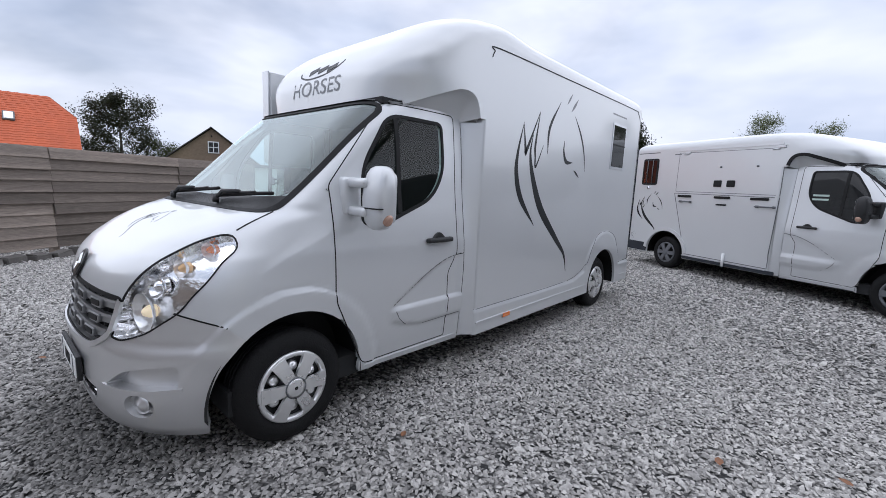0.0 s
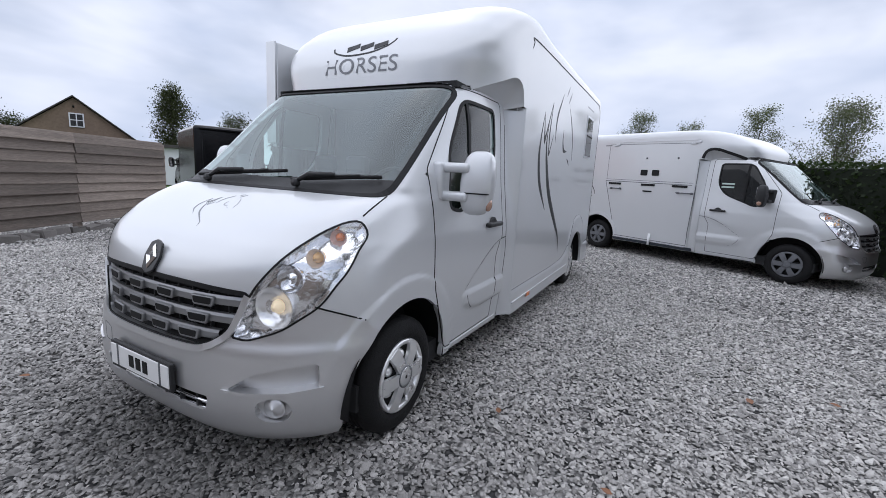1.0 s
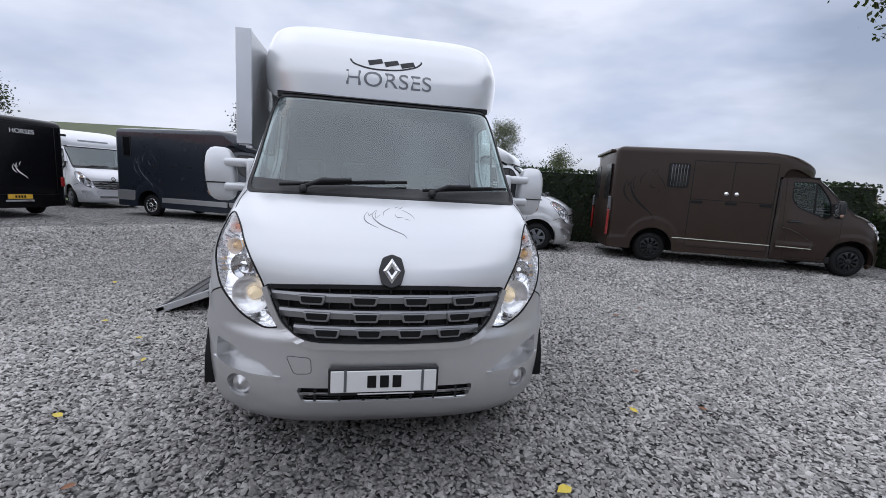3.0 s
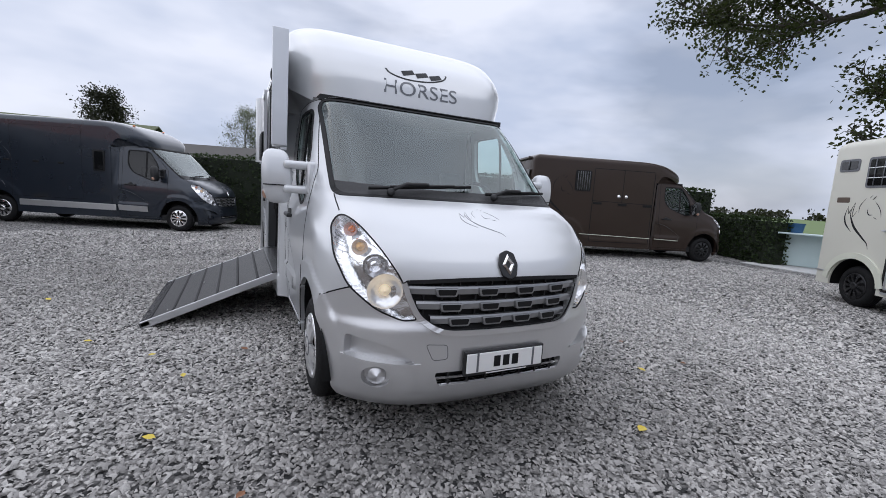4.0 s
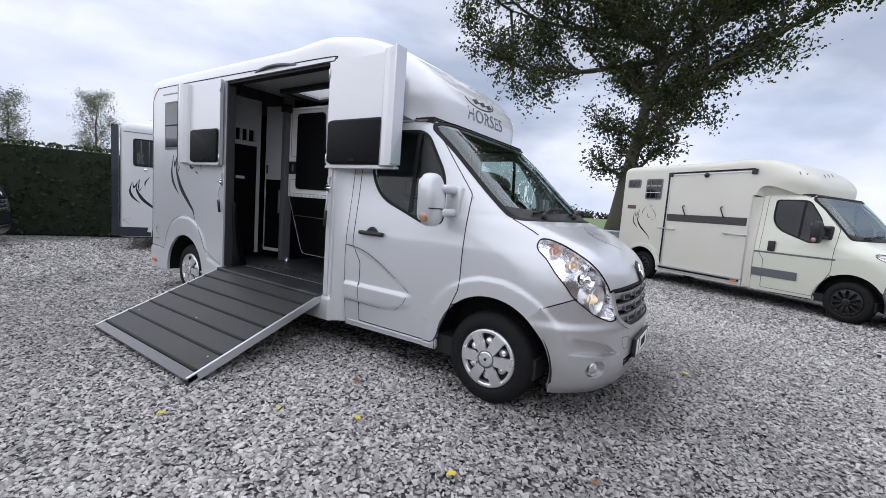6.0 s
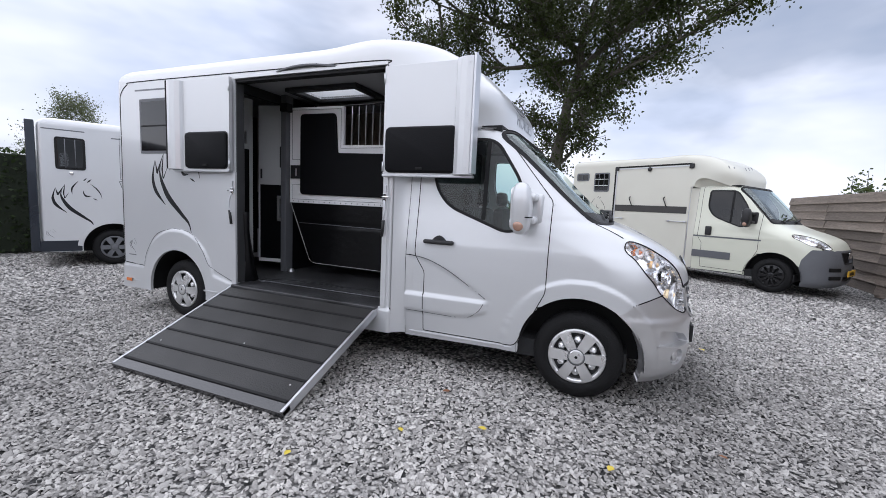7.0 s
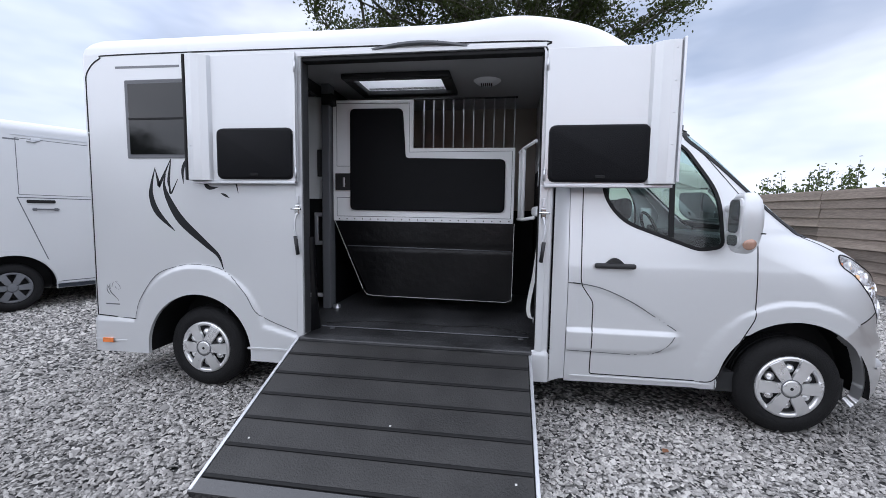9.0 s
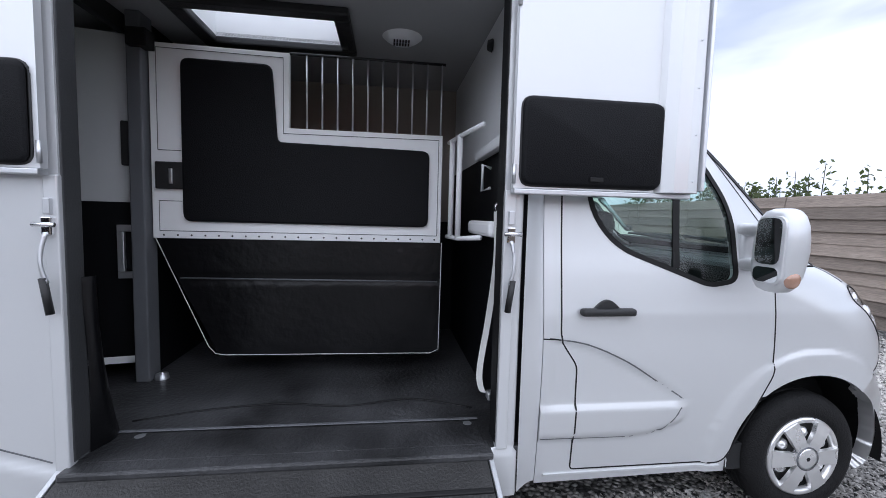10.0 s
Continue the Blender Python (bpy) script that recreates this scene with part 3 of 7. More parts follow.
def wheel(parent, x, y, r=0.335, side=1, style="cap", width=0.21):
    """A tyre with a hub cap or an alloy rim; side +1 faces +x."""
    root = new("wheel")
    root.parent = parent
    m = pose(x, y, r) @ Matrix.Diagonal((side, 1, 1, 1))
    R, rr = r, 0.212
    prof = [(rr, -0.012), (rr + 0.012, 0.0), (rr + 0.035, 0.006), (R - 0.055, 0.004), (R - 0.022, -0.012), (R - 0.007, -0.03), (R - 0.001, -0.05)]
    for g in range(4):
        a = -0.055 - g * 0.032
        prof += [(R, a), (R, a - 0.022), (R - 0.008, a - 0.024), (R - 0.008, a - 0.030)]
    prof += [(R - 0.001, -width + 0.045), (R - 0.02, -width + 0.01), (R - 0.06, -width), (rr, -width + 0.01), (rr - 0.02, -width + 0.02)]
    lathe("tyre", prof, RUBBER, root, m, 56)
    lathe("rim_barrel", [(0.02, -0.10), (0.14, -0.10), (rr, -0.06), (rr + 0.002, -0.010)], PLASTIC if style != "alloy" else MATBLACK, root, m, 40)
    face = {"cap": HUBCAP, "alloy": CHROME, "black": MATBLACK, "dull": GREYPLAST}[style]
    lathe("rim_edge", [(0.214, -0.014), (0.213, -0.002), (0.204, 0.006), (0.190, 0.003), (0.182, -0.004), (0.178, -0.022)], face, root, m, 48)
    bm = bmesh.new()
    spokes = 6 if style in ("cap", "dull") else 10
    for k in range(spokes):
        a0 = 2 * math.pi * k / spokes
        half = (0.22, 0.16)
        pts = [(0.066, -0.50), (0.10, -0.37), (0.15, -0.262), (0.20, -0.225)] if spokes == 6 else [(0.055, -half[0] * 0.9), (0.10, -half[1]), (0.155, -half[1] * 0.92), (0.197, -half[1] * 1.3)]
        ring = [(r0, a0 + d) for r0, d in pts] + [(r0, a0 - d) for r0, d in reversed(pts)]
        top, low = [], []
        for r0, a in ring:
            h = (0.022 - 0.9 * (r0 - 0.09) ** 2) if spokes == 6 else 0.012 - 0.5 * (r0 - 0.11) ** 2 + (0.006 if 0.09 < r0 < 0.17 else 0)
            top.append(bm.verts.new(m @ Vector((h, r0 * math.cos(a), r0 * math.sin(a)))))
            low.append(bm.verts.new(m @ Vector((h - 0.022, r0 * math.cos(a), r0 * math.sin(a)))))
        half_n = len(pts)
        for i in range(half_n - 1):
            bm.faces.new((top[i], top[i + 1], top[-2 - i], top[-1 - i]))
        for i in range(len(ring)):
            j = (i + 1) % len(ring)
            bm.faces.new((top[i], low[i], low[j], top[j]))
    bmesh.ops.recalc_face_normals(bm, faces=bm.faces[:])
    part("hub_cap" if style in ("cap", "dull") else "spoke_set", bm, face, root, "silver six-spoke hub cap" if style == "cap" else "")
    if style == "cap":
        lathe("cap_dish", [(0.05, -0.006), (0.085, -0.022), (0.10, -0.034), (0.17, -0.036), (0.19, -0.018)], PLASTIC, root, m, 36)
    lathe("hub_centre", [(0.001, 0.027), (0.045, 0.0265), (0.056, 0.024), (0.059, 0.012), (0.066, -0.004)], face, root, m, 28)
    if style == "cap":
        lathe("hub_badge", [(0.001, 0.0275), (0.012, 0.0272)], DECAL, root, m, 6)
        lathe("hub_ring_gap", [(0.058, 0.0255), (0.064, 0.0245), (0.069, 0.0)], GREYPLAST, root, m, 28)
        for k in range(6):
            a = 2 * math.pi * (k + 0.5) / 6
            lathe("wheel_bolt", [(0.001, -0.004), (0.02, -0.007), (0.030, -0.018), (0.032, -0.06)], HUBCAP, root, m @ pose(0, 0.130 * math.cos(a), 0.125 * math.sin(a)), 12)
    return root


def seat(parent, x, y):
    block("seat", (x - 0.23, y - 0.2, 0.85), (x + 0.23, y + 0.28, 1.02), DARKIN, parent, 0.05)
    block("backrest", (x - 0.22, y + 0.2, 0.98), (x + 0.22, y + 0.34, 1.42), DARKIN, parent, 0.06)
    block("headrest", (x - 0.12, y + 0.24, 1.44), (x + 0.12, y + 0.33, 1.60), DARKIN, parent, 0.04)


def mirror(parent, side, paint, dark=False):
    """A door mirror: two arms, painted housing, glass and an orange repeater."""
    root = new("door_mirror")
    root.parent = parent
    shell = paint if not dark else PLASTIC
    part("mirror_base", box_bm((side * 0.90, 0.33, 1.32), (side * 0.975, 0.46, 1.555), 0.025, 3), shell, root, smooth=True)
    for z in (1.525, 1.355):
        bm = box_bm((side * 0.93, 0.36, z - 0.032), (side * 1.13, 0.465, z + 0.026), 0.022, 3)
        part("mirror_arm", bm, paint if not dark else PLASTIC, root, smooth=True)
    bm = bmesh.new()
    bmesh.ops.create_cube(bm, size=1.0)
    bmesh.ops.subdivide_edges(bm, edges=bm.edges[:], cuts=5, use_grid_fill=True)
    for v in bm.verts:
        c = v.co * 2
        p = 4.0
        k = (abs(c.x) ** p + abs(c.y) ** p + abs(c.z) ** p) ** (1 / p)
        c = c / k * 1.08
        t = (c.z + 1) / 2
        wid = 0.082 + 0.012 * math.sin(math.pi * t)
        dep = 0.045 + 0.022 * max(0.0, 1 - abs(c.z)) ** 0.5 if c.y < 0 else 0.06
        v.co = (side * (1.165 + c.x * wid + 0.01 * c.z), 0.45 + c.y * dep, 1.435 + c.z * 0.175)
    if side < 0:
        bmesh.ops.reverse_faces(bm, faces=bm.faces[:])
    part("mirror_housing", bm, shell, root, smooth=True)
    part("mirror_bezel", plate_bm(round_poly([(side * 1.095, 1.285), (side * 1.243, 1.285), (side * 1.25, 1.59), (side * 1.105, 1.59)], 0.05), 0.016, "y", 0.50, 0.004), shell, root)
    part("mirror_glass", plate_bm(round_poly([(side * 1.107, 1.375), (side * 1.232, 1.375), (side * 1.238, 1.58), (side * 1.115, 1.58)], 0.04), 0.004, "y", 0.517), MIRROR, root)
    part("wide_mirror_glass", plate_bm(round_poly([(side * 1.107, 1.295), (side * 1.230, 1.295), (side * 1.232, 1.362), (side * 1.107, 1.362)], 0.03), 0.004, "y", 0.517), MIRROR, root)
    block("mirror_gap", (side * 1.075, 0.375, 1.372), (side * 1.257, 0.47, 1.38), SEAL, root, 0.003)
    bm = bmesh.new()
    bmesh.ops.create_uvsphere(bm, u_segments=14, v_segments=10, radius=1.0, matrix=pose(side * 1.238, 0.455, 1.315) @ Matrix.Diagonal((0.022, 0.04, 0.042, 1)))
    part("mirror_indicator", bm, CLEARORANGE, root, "orange indicator lens in a clear cover", smooth=True)
    return root


def door_handle(parent, skin, side, y0=1.03, y1=1.30, z=1.125):
    root = new("door_handle")
    root.parent = parent
    x = side * (abs(skin.on("x", side, (y0 + y1) / 2, z)[0][0]))
    part("handle_bar", box_bm((x, y0, z - 0.02), (x + side * 0.045, y1, z + 0.016), 0.014, 3), PLASTIC, root, "black door handle", True)
    k = [(y0 + 0.07 + 0.13 * i / 12, z + 0.012 + 0.042 * math.sin(math.pi * i / 12)) for i in range(13)]
    part("handle_cup", plate_bm(k, side * 0.02, "x", x - side * 0.004, 0.003), PLASTIC, root)
    k = [(y0 + 0.08 + 0.11 * i / 12, z - 0.018 - 0.035 * math.sin(math.pi * i / 12)) for i in range(13)]
    part("handle_recess", plate_bm(k, side * 0.008, "x", x - side * 0.006), SATIN, root)


def wiper(parent, skin, x0, x1, z0, z1, knee):
    pts = [skin.on("y", 0, x0 + (x1 - x0) * t, z0 + (z1 - z0) * t) for t in np.linspace(0, 1, 12)]
    run = [p + n * 0.025 for p, n in pts]
    root = new("wiper")
    root.parent = parent
    tube("wiper_blade", run, 0.011, SEAL, root, 6)
    tube("wiper_blade_top", [p + n * 0.038 for p, n in pts][2:-2], 0.007, PLASTIC, root, 6)
    k, n = skin.on("y", 0, *knee)
    tube("wiper_arm", [k + n * 0.03, (np.array(run[6]) + k) / 2 + n * 0.055, run[5] + n * 0.02], 0.013, PLASTIC, root, 6)
    lathe("wiper_hub", [(0.001, 0.03), (0.022, 0.028), (0.026, 0.0)], PLASTIC, root, Matrix.Translation(k + n * 0.02) @ pose(0, 0, 0, 0, 0, -90), 14)


def cab(parent, paint, bumper, fine=1.0, table=CAB_VAN, lit=True, glass_side=None, mirror_dark=False, boxer=False, wheels="cap"):
    """The van cab with panels, glass, lamps, grille, doors and seats."""
    S = cab_skin(table, fine)
    big = fine >= 1.0
    if not boxer:
        def swell(x, y, z):
            return np.exp(-((z - 0.64) / 0.05) ** 2) * 0.012 * (y < -0.2)
        S.push(swell)
        def arch(x, y, z):
            r = np.hypot(y, z - 0.335)
            return np.where((r < 0.585) & (np.abs(x) > 0.5), 0.014 * np.clip((0.585 - r) / 0.012, 0, 1), 0) * np.clip((y + 0.62) / 0.25, 0, 1)
        S.push(arch)
        def door_relief(x, y, z):
            side = np.abs(x) > 0.85
            m = side & (y > 0.70) & (y < 1.5) & (z > 0.50) & (z < 0.66)
            d = np.where(m, 0.016 * np.clip((y - 0.72 - 0.28 * np.clip((0.60 - z) / 0.1, 0, 1) ** 2) / 0.02, 0, 1) * np.clip((z - 0.50) / 0.012, 0, 1), 0)
            curve = 0.995 - 0.33 * np.clip((1.42 - y) / 0.72, 0, 1) ** 1.5
            d += np.where(side & (y > 0.70) & (y < 1.44) & (z < curve) & (z > 0.66), -0.012 * np.clip((curve - z) / 0.012, 0, 1) * np.clip((z - 0.66) / 0.16, 0, 1) ** 0.5, 0)
            return d
        S.push(door_relief)
    side_glass = glass_side or GLASS_SIDE
    wheelhole = [(0.455 * math.cos(a), 0.335 + 0.455 * math.sin(a)) for a in np.linspace(-0.4, math.pi + 0.4, 50)] + [(-0.43, 0.0), (0.43, 0.0)]
    belly = [(0.40, 0.1), (0.46, 0.285), (DOOR_REAR + 0.1, 0.265), (DOOR_REAR + 0.1, 0.1)]
    win = round_poly(WINDOW, [0.05, 0.10, 0.12, 0.05, 0.05, 0.12, 0.12], 6)
    ws = round_poly([(-0.865, 1.345), (0.865, 1.345), (0.845, 2.055), (-0.845, 2.055)], [0.06, 0.06, 0.08, 0.08], 6)
    cowl = [(-0.95, 1.30), (0.95, 1.30), (0.95, 1.435), (0.5, 1.415), (0, 1.405), (-0.5, 1.415), (-0.95, 1.435)]
    lamp = round_poly(LAMP, [0.015, 0.03] + [0.05] * 8, 5)
    if boxer:
        lamp = round_poly([(0.60, 0.92), (0.72, 0.90), (0.93, 0.98), (0.965, 1.10), (0.90, 1.17), (0.78, 1.12)], 0.05, 5)
    nose = lambda m: (m[..., 1] < 0.05) & (m[..., 2] < 1.33)
    for s in (-1, 1):
        S.region(9, wheelhole, "x", s)
        S.region(9, belly, "x", s)
        S.region(3 if s > 0 else 4, win, "x", s)
        S.region(5 if s > 0 else 6, lamp * [s, 1], "y", 0, limit=nose)
    S.region(1, ws, "y", 0, limit=lambda m: (m[..., 2] > 1.30) & (np.abs(m[..., 0]) < 0.9))
    S.region(2, cowl, "y", 0, only=1)
    if boxer:
        grille = round_poly([(-0.40, 0.86), (-0.34, 0.66), (0.34, 0.66), (0.40, 0.86)], 0.04)
        low = round_poly([(-0.36, 0.34), (0.36, 0.34), (0.36, 0.42), (-0.36, 0.42)], 0.02)
    else:
        grille = round_poly([(-0.615, 0.905), (-0.53, 0.72), (-0.42, 0.645), (0.42, 0.645), (0.53, 0.72), (0.615, 0.905), (0.30, 0.925), (-0.30, 0.925)], [0.03, 0.10, 0.12, 0.12, 0.10, 0.03, 0.2, 0.2])
        low = round_poly([(-0.42, 0.335), (0.42, 0.335), (0.45, 0.415), (-0.45, 0.415)], 0.02)
    front = lambda m: m[..., 1] < -0.5
    S.region(7, grille, "y", 0, limit=front)
    S.region(8, low, "y", 0, limit=front)
    bump_line = [(-1.2, 0.1), (-1.2, 0.68), (-0.57, 0.705), (-0.42, 0.655), (0.42, 0.655), (0.57, 0.705), (1.2, 0.68), (1.2, 0.1)] if not boxer else [(-1.2, 0.1), (-1.2, 0.82), (-0.5, 0.90), (0.5, 0.90), (1.2, 0.82), (1.2, 0.1)]
    bump_side = [(-1.2, 0.1), (-1.2, 0.86), (-0.56, 0.86), (-0.36, 0.77), (-0.2, 0.62), (-0.2, 0.1)] if not boxer else [(-1.2, 0.1), (-1.2, 0.90), (-0.55, 0.90), (-0.43, 0.70), (-0.35, 0.1)]
    S.region(10, bump_line, "y", 0, only=0, limit=lambda m: m[..., 1] < -0.70)
    for s in (-1, 1):
        S.region(10, bump_side, "x", s, only=0, limit=lambda m: (m[..., 1] < -0.2))
    for s in (-1, 1):
        if not boxer:
            S.region(13 if s > 0 else 15, round_poly([(s * a, b) for a, b in ((0.54, 0.462), (0.89, 0.478), (0.885, 0.60), (0.79, 0.585), (0.66, 0.55))], 0.02), "y", 0, only=10, limit=lambda m: m[..., 1] < -0.3)
            S.region(14 if s > 0 else 16, [(s * (0.745 + 0.068 * math.cos(t)), 0.385 + 0.06 * math.sin(t)) for t in np.linspace(0, 2 * math.pi, 24, endpoint=False)], "y", 0, only=10, limit=lambda m: m[..., 1] < -0.3)
        S.region(10, bump_side, "x", s, only=0, limit=lambda m: (m[..., 1] < -0.2))
        door = round_poly([(0.262, 1.50), (0.262, 0.80), (0.48, 0.335), (1.295, 0.335), (1.295, 0.86), (1.385, 0.99), (1.385, 2.06), (0.72, 2.06)], [0.03, 0.03, 0.05, 0.02, 0.03, 0.05, 0.04, 0.05])
        S.region(11 if s > 0 else 12, door, "x", s, only=0)
    rowz = S.P[:-1, 0, 2] + 0.008
    S.lab[rowz > 2.076] = 9
    S.refresh()
    S.panel("cab_body", 0, paint, parent, lip=0.03)
    S.panel("bumper", 10, bumper, parent, lip=0.064)
    if not boxer:
        for a, b in ((13, 14), (15, 16)):
            S.panel("bumper_scoop", a, bumper, parent, -0.062, 0.0)
            S.panel("fog_lamp_recess", b, bumper, parent, -0.034, 0.0)
        for s in (-1, 1):
            S.strip("scoop_ledge", [(s * a, b) for a, b in ((0.525, 0.462), (0.66, 0.462), (0.80, 0.468), (0.905, 0.482))], "y", 0, 0.012, bumper, parent, 0.008)
    for s, k, w, h in ((1, 11, 3, 5), (-1, 12, 4, 6)):
        d = S.panel("cab_door", k, paint, parent, 0.001, 0.035)
        S.panel("door_window", w, side_glass, d, -0.006, 0.0).visible_shadow = False
        S.strip("window_seal", win, "x", s, 0.024, SEAL, d, 0.004, True)
        S.strip("window_divider", [(0.80, 1.33), (0.80, 1.98)], "x", s, 0.035, SEAL, d, 0.002)
        S.strip("door_gap", round_poly(door, 0.001, 2), "x", s, 0.007, SEAL, d, 0.002, True)
        if not boxer:
            S.strip("fuel_flap_gap" if s < 0 else "panel_gap", [(1.385, 0.99), (1.47, 0.995)], "x", s, 0.006, SEAL, parent, 0.002)
            door_handle(d, S, s)
            # shade of the swage and moulding creases, drawn on as thin grey strips
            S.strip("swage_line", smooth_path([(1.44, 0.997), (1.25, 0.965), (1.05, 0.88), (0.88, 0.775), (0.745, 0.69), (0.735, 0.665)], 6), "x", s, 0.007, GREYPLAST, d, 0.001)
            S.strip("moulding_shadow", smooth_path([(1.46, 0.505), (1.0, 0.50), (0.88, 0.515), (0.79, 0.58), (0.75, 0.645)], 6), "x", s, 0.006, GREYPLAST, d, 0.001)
            S.strip("sill_rib", [(0.50, 0.318), (DOOR_REAR - 0.04, 0.312)], "x", s, 0.010, paint, parent, 0.008)
        else:
            bm = box_bm((s * 0.995, 1.12, 1.03), (s * 1.03, 1.24, 1.22), 0.03, 3)
            part("handle_bar", bm, PLASTIC, d, "black oval door handle", True)
            S.strip("side_moulding", [(0.72, 0.62), (DOOR_REAR, 0.62)], "x", s, 0.15, GREYPLAST, d, 0.012)
            S.strip("shoulder_moulding", [(0.22, 1.0), (DOOR_REAR, 1.0)], "x", s, 0.03, GREYPLAST, d, 0.006)
        lens = new("headlight")
        lens.parent = parent
        S.panel("lens", h, GLASS_LENS, lens, 0.0, 0.0).visible_shadow = False
        S.panel("reflector_back", h, LAMPBACK, lens, -0.07, -0.065)
        S.strip("lamp_seal", lamp * [s, 1], "y", 0, 0.008, SEAL, lens, 0.003, True)
        if not boxer:
            def bowl(name, x, z, r, mt, deep=0.045, prof=None):
                p, n = S.on("y", 0, s * x, z)
                t = Vector((-n[0] * 0.35, -n[1], -0.0)).normalized()
                mm = Matrix.Translation(Vector(p) + Vector(n) * -deep) @ (-t).to_track_quat("X", "Z").to_matrix().to_4x4()
                return lathe(name, prof or [(r, 0.022), (r * 0.95, 0.012), (r * 0.6, -0.012), (0.001, -0.024)], mt, lens, mm, 26)
            bowl("low_beam", 0.715, 0.845, 0.098, REFLECT)
            bowl("high_beam", 0.765, 0.985, 0.066, CHROME)
            bowl("indicator_bowl", 0.83, 1.085, 0.045, REFLECT)
            bowl("side_lamp_bowl", 0.855, 1.175, 0.040, REFLECT)
            bulb = [(0.001, 0.03), (0.5, 0.022), (0.85, 0.0), (1.0, -0.03)]
            bowl("low_beam_bulb", 0.715, 0.845, 0.05, LAMPLIT if lit else CHROME, 0.05, [(max(0.001, a * 0.036), b) for a, b in bulb])
            bowl("high_beam_dome", 0.765, 0.985, 0.04, CHROME, 0.045, [(max(0.001, a * 0.045), b) for a, b in bulb])
            bowl("indicator_bulb", 0.83, 1.085, 0.03, AMBER, 0.045, [(max(0.001, a * 0.028), b) for a, b in bulb])
            bowl("side_lamp_bulb", 0.855, 1.175, 0.03, ORANGE, 0.045, [(max(0.001, a * 0.024), b) for a, b in bulb])
        mirror(parent, s, paint, mirror_dark)
        block("front_wheel_liner", (s * 0.68, -0.47, 0.30), (s * 0.70, 0.47, 0.86), SEAL, parent, 0.0)
        arc = [(0.468 * math.cos(a), 0.335 + 0.468 * math.sin(a)) for a in np.linspace(-0.1, math.pi + 0.1, 40)]
        vs = [(s * q, a, b) for a, b in arc for q in (0.66, 0.985)]
        gpart("wheel_arch_liner", vs, [(2 * i, 2 * i + 1, 2 * i + 3, 2 * i + 2) for i in range(39)], SEAL, parent)
        wheel(parent, s * 0.975, 0.0, side=s, style=wheels)
    S.panel("windscreen", 1, GLASS_WS, parent, -0.002, 0.0, "tinted windscreen reflecting the clouds").visible_shadow = False
    S.strip("windscreen_seal", ws, "y", 0, 0.035, SEAL, parent, 0.004, True)
    S.panel("scuttle_panel", 2, PLASTIC, parent, 0.0, 0.02)
    wiper(parent, S, 0.80, 0.22, 1.425, 1.385, (0.28, 1.37))
    wiper(parent, S, 0.12, -0.66, 1.43, 1.375, (-0.52, 1.36))
    # bonnet gap lines from the windscreen corner to the lamps
    for s in (-1, 1):
        if not boxer:
            S.strip("bonnet_gap", [(s * a, b) for a, b in ((0.865, 1.345), (0.872, 1.30), (0.872, 1.25))], "y", 0, 0.008, SEAL, parent, 0.0015)
            S.strip("bumper_gap", [(-0.555, 0.857), (-0.36, 0.772)], "x", s, 0.008, SEAL, parent, 0.002)
    # grille
    g = new("grille")
    g.parent = parent
    S.panel("grille_back", 7, SEAL, g, -0.055, 0.0)
    S.panel("lower_grille_back", 8, SEAL, g, -0.045, 0.0)
    S.strip("grille_frame", grille, "y", 0, 0.022, SEAL if not boxer else PLASTIC, g, 0.004, True)
    if not boxer:
        S.strip("grille_surround", smooth_path([(-0.612, 0.90), (-0.575, 0.80), (-0.52, 0.705), (-0.41, 0.643), (-0.2, 0.634), (0.2, 0.634), (0.41, 0.643), (0.52, 0.705), (0.575, 0.80), (0.612, 0.90)], 6), "y", 0, 0.030, bumper, g, 0.012)
    def bar(name, z, x1, h, mt, proud, back=0.03):
        vs, fs = [], []
        xs = np.linspace(-x1, x1, 40)
        fitted = np.polyfit(xs, [S.on("y", 0, q, z)[0][1] for q in xs], 4)
        for q in xs:
            y = float(np.polyval(fitted, q)) + 0.012 - proud
            vs += [(q, y + back, z + h * 0.5), (q, y + 0.006, z + h * 0.5), (q, y, z + h * 0.2), (q, y + 0.004, z - h * 0.5), (q, y + back, z - h * 0.5)]
        for i in range(39):
            for j in range(4):
                fs.append((5 * i + j, 5 * i + 5 + j, 5 * i + 6 + j, 5 * i + 1 + j))
        gpart(name, vs, fs, mt, g, "", False)
    if not boxer:
        for z, x1 in ((0.862, 0.585), (0.780, 0.545), (0.700, 0.47)):
            bar("grille_bar", z, x1, 0.044, GRILLEBAR, 0.0)
            for q in (-0.36, -0.12, 0.12, 0.36):
                q *= x1 / 0.55
                p, n = S.on("y", 0, q, z)
                dy = S.on("y", 0, q + 0.06, z)[0][1] - S.on("y", 0, q - 0.06, z)[0][1]
                mm = Matrix.Translation((q, p[1] + 0.005, z - 0.004)) @ pose(0, 0, 0, 0, 0, math.degrees(math.atan2(dy, 0.12)))
                hood = plate_bm(round_poly([(-0.070, 0.018), (0.070, 0.018), (0.056, -0.030), (-0.056, -0.030)], 0.010, 3), 0.035, "y", -0.006, 0.005)
                bmesh.ops.transform(hood, matrix=mm, verts=hood.verts)
                part("slot_frame", hood, GRILLEBAR, g)
                gap = plate_bm(round_poly([(-0.054, 0.012), (0.054, 0.012), (0.047, -0.019), (-0.047, -0.019)], 0.007, 3), 0.012, "y", -0.0085)
                bmesh.ops.transform(gap, matrix=mm, verts=gap.verts)
                part("slot", gap, SEAL, g)
        for q in np.linspace(-0.5, 0.5, 11):
            p, n = S.on("y", 0, q, 0.78)
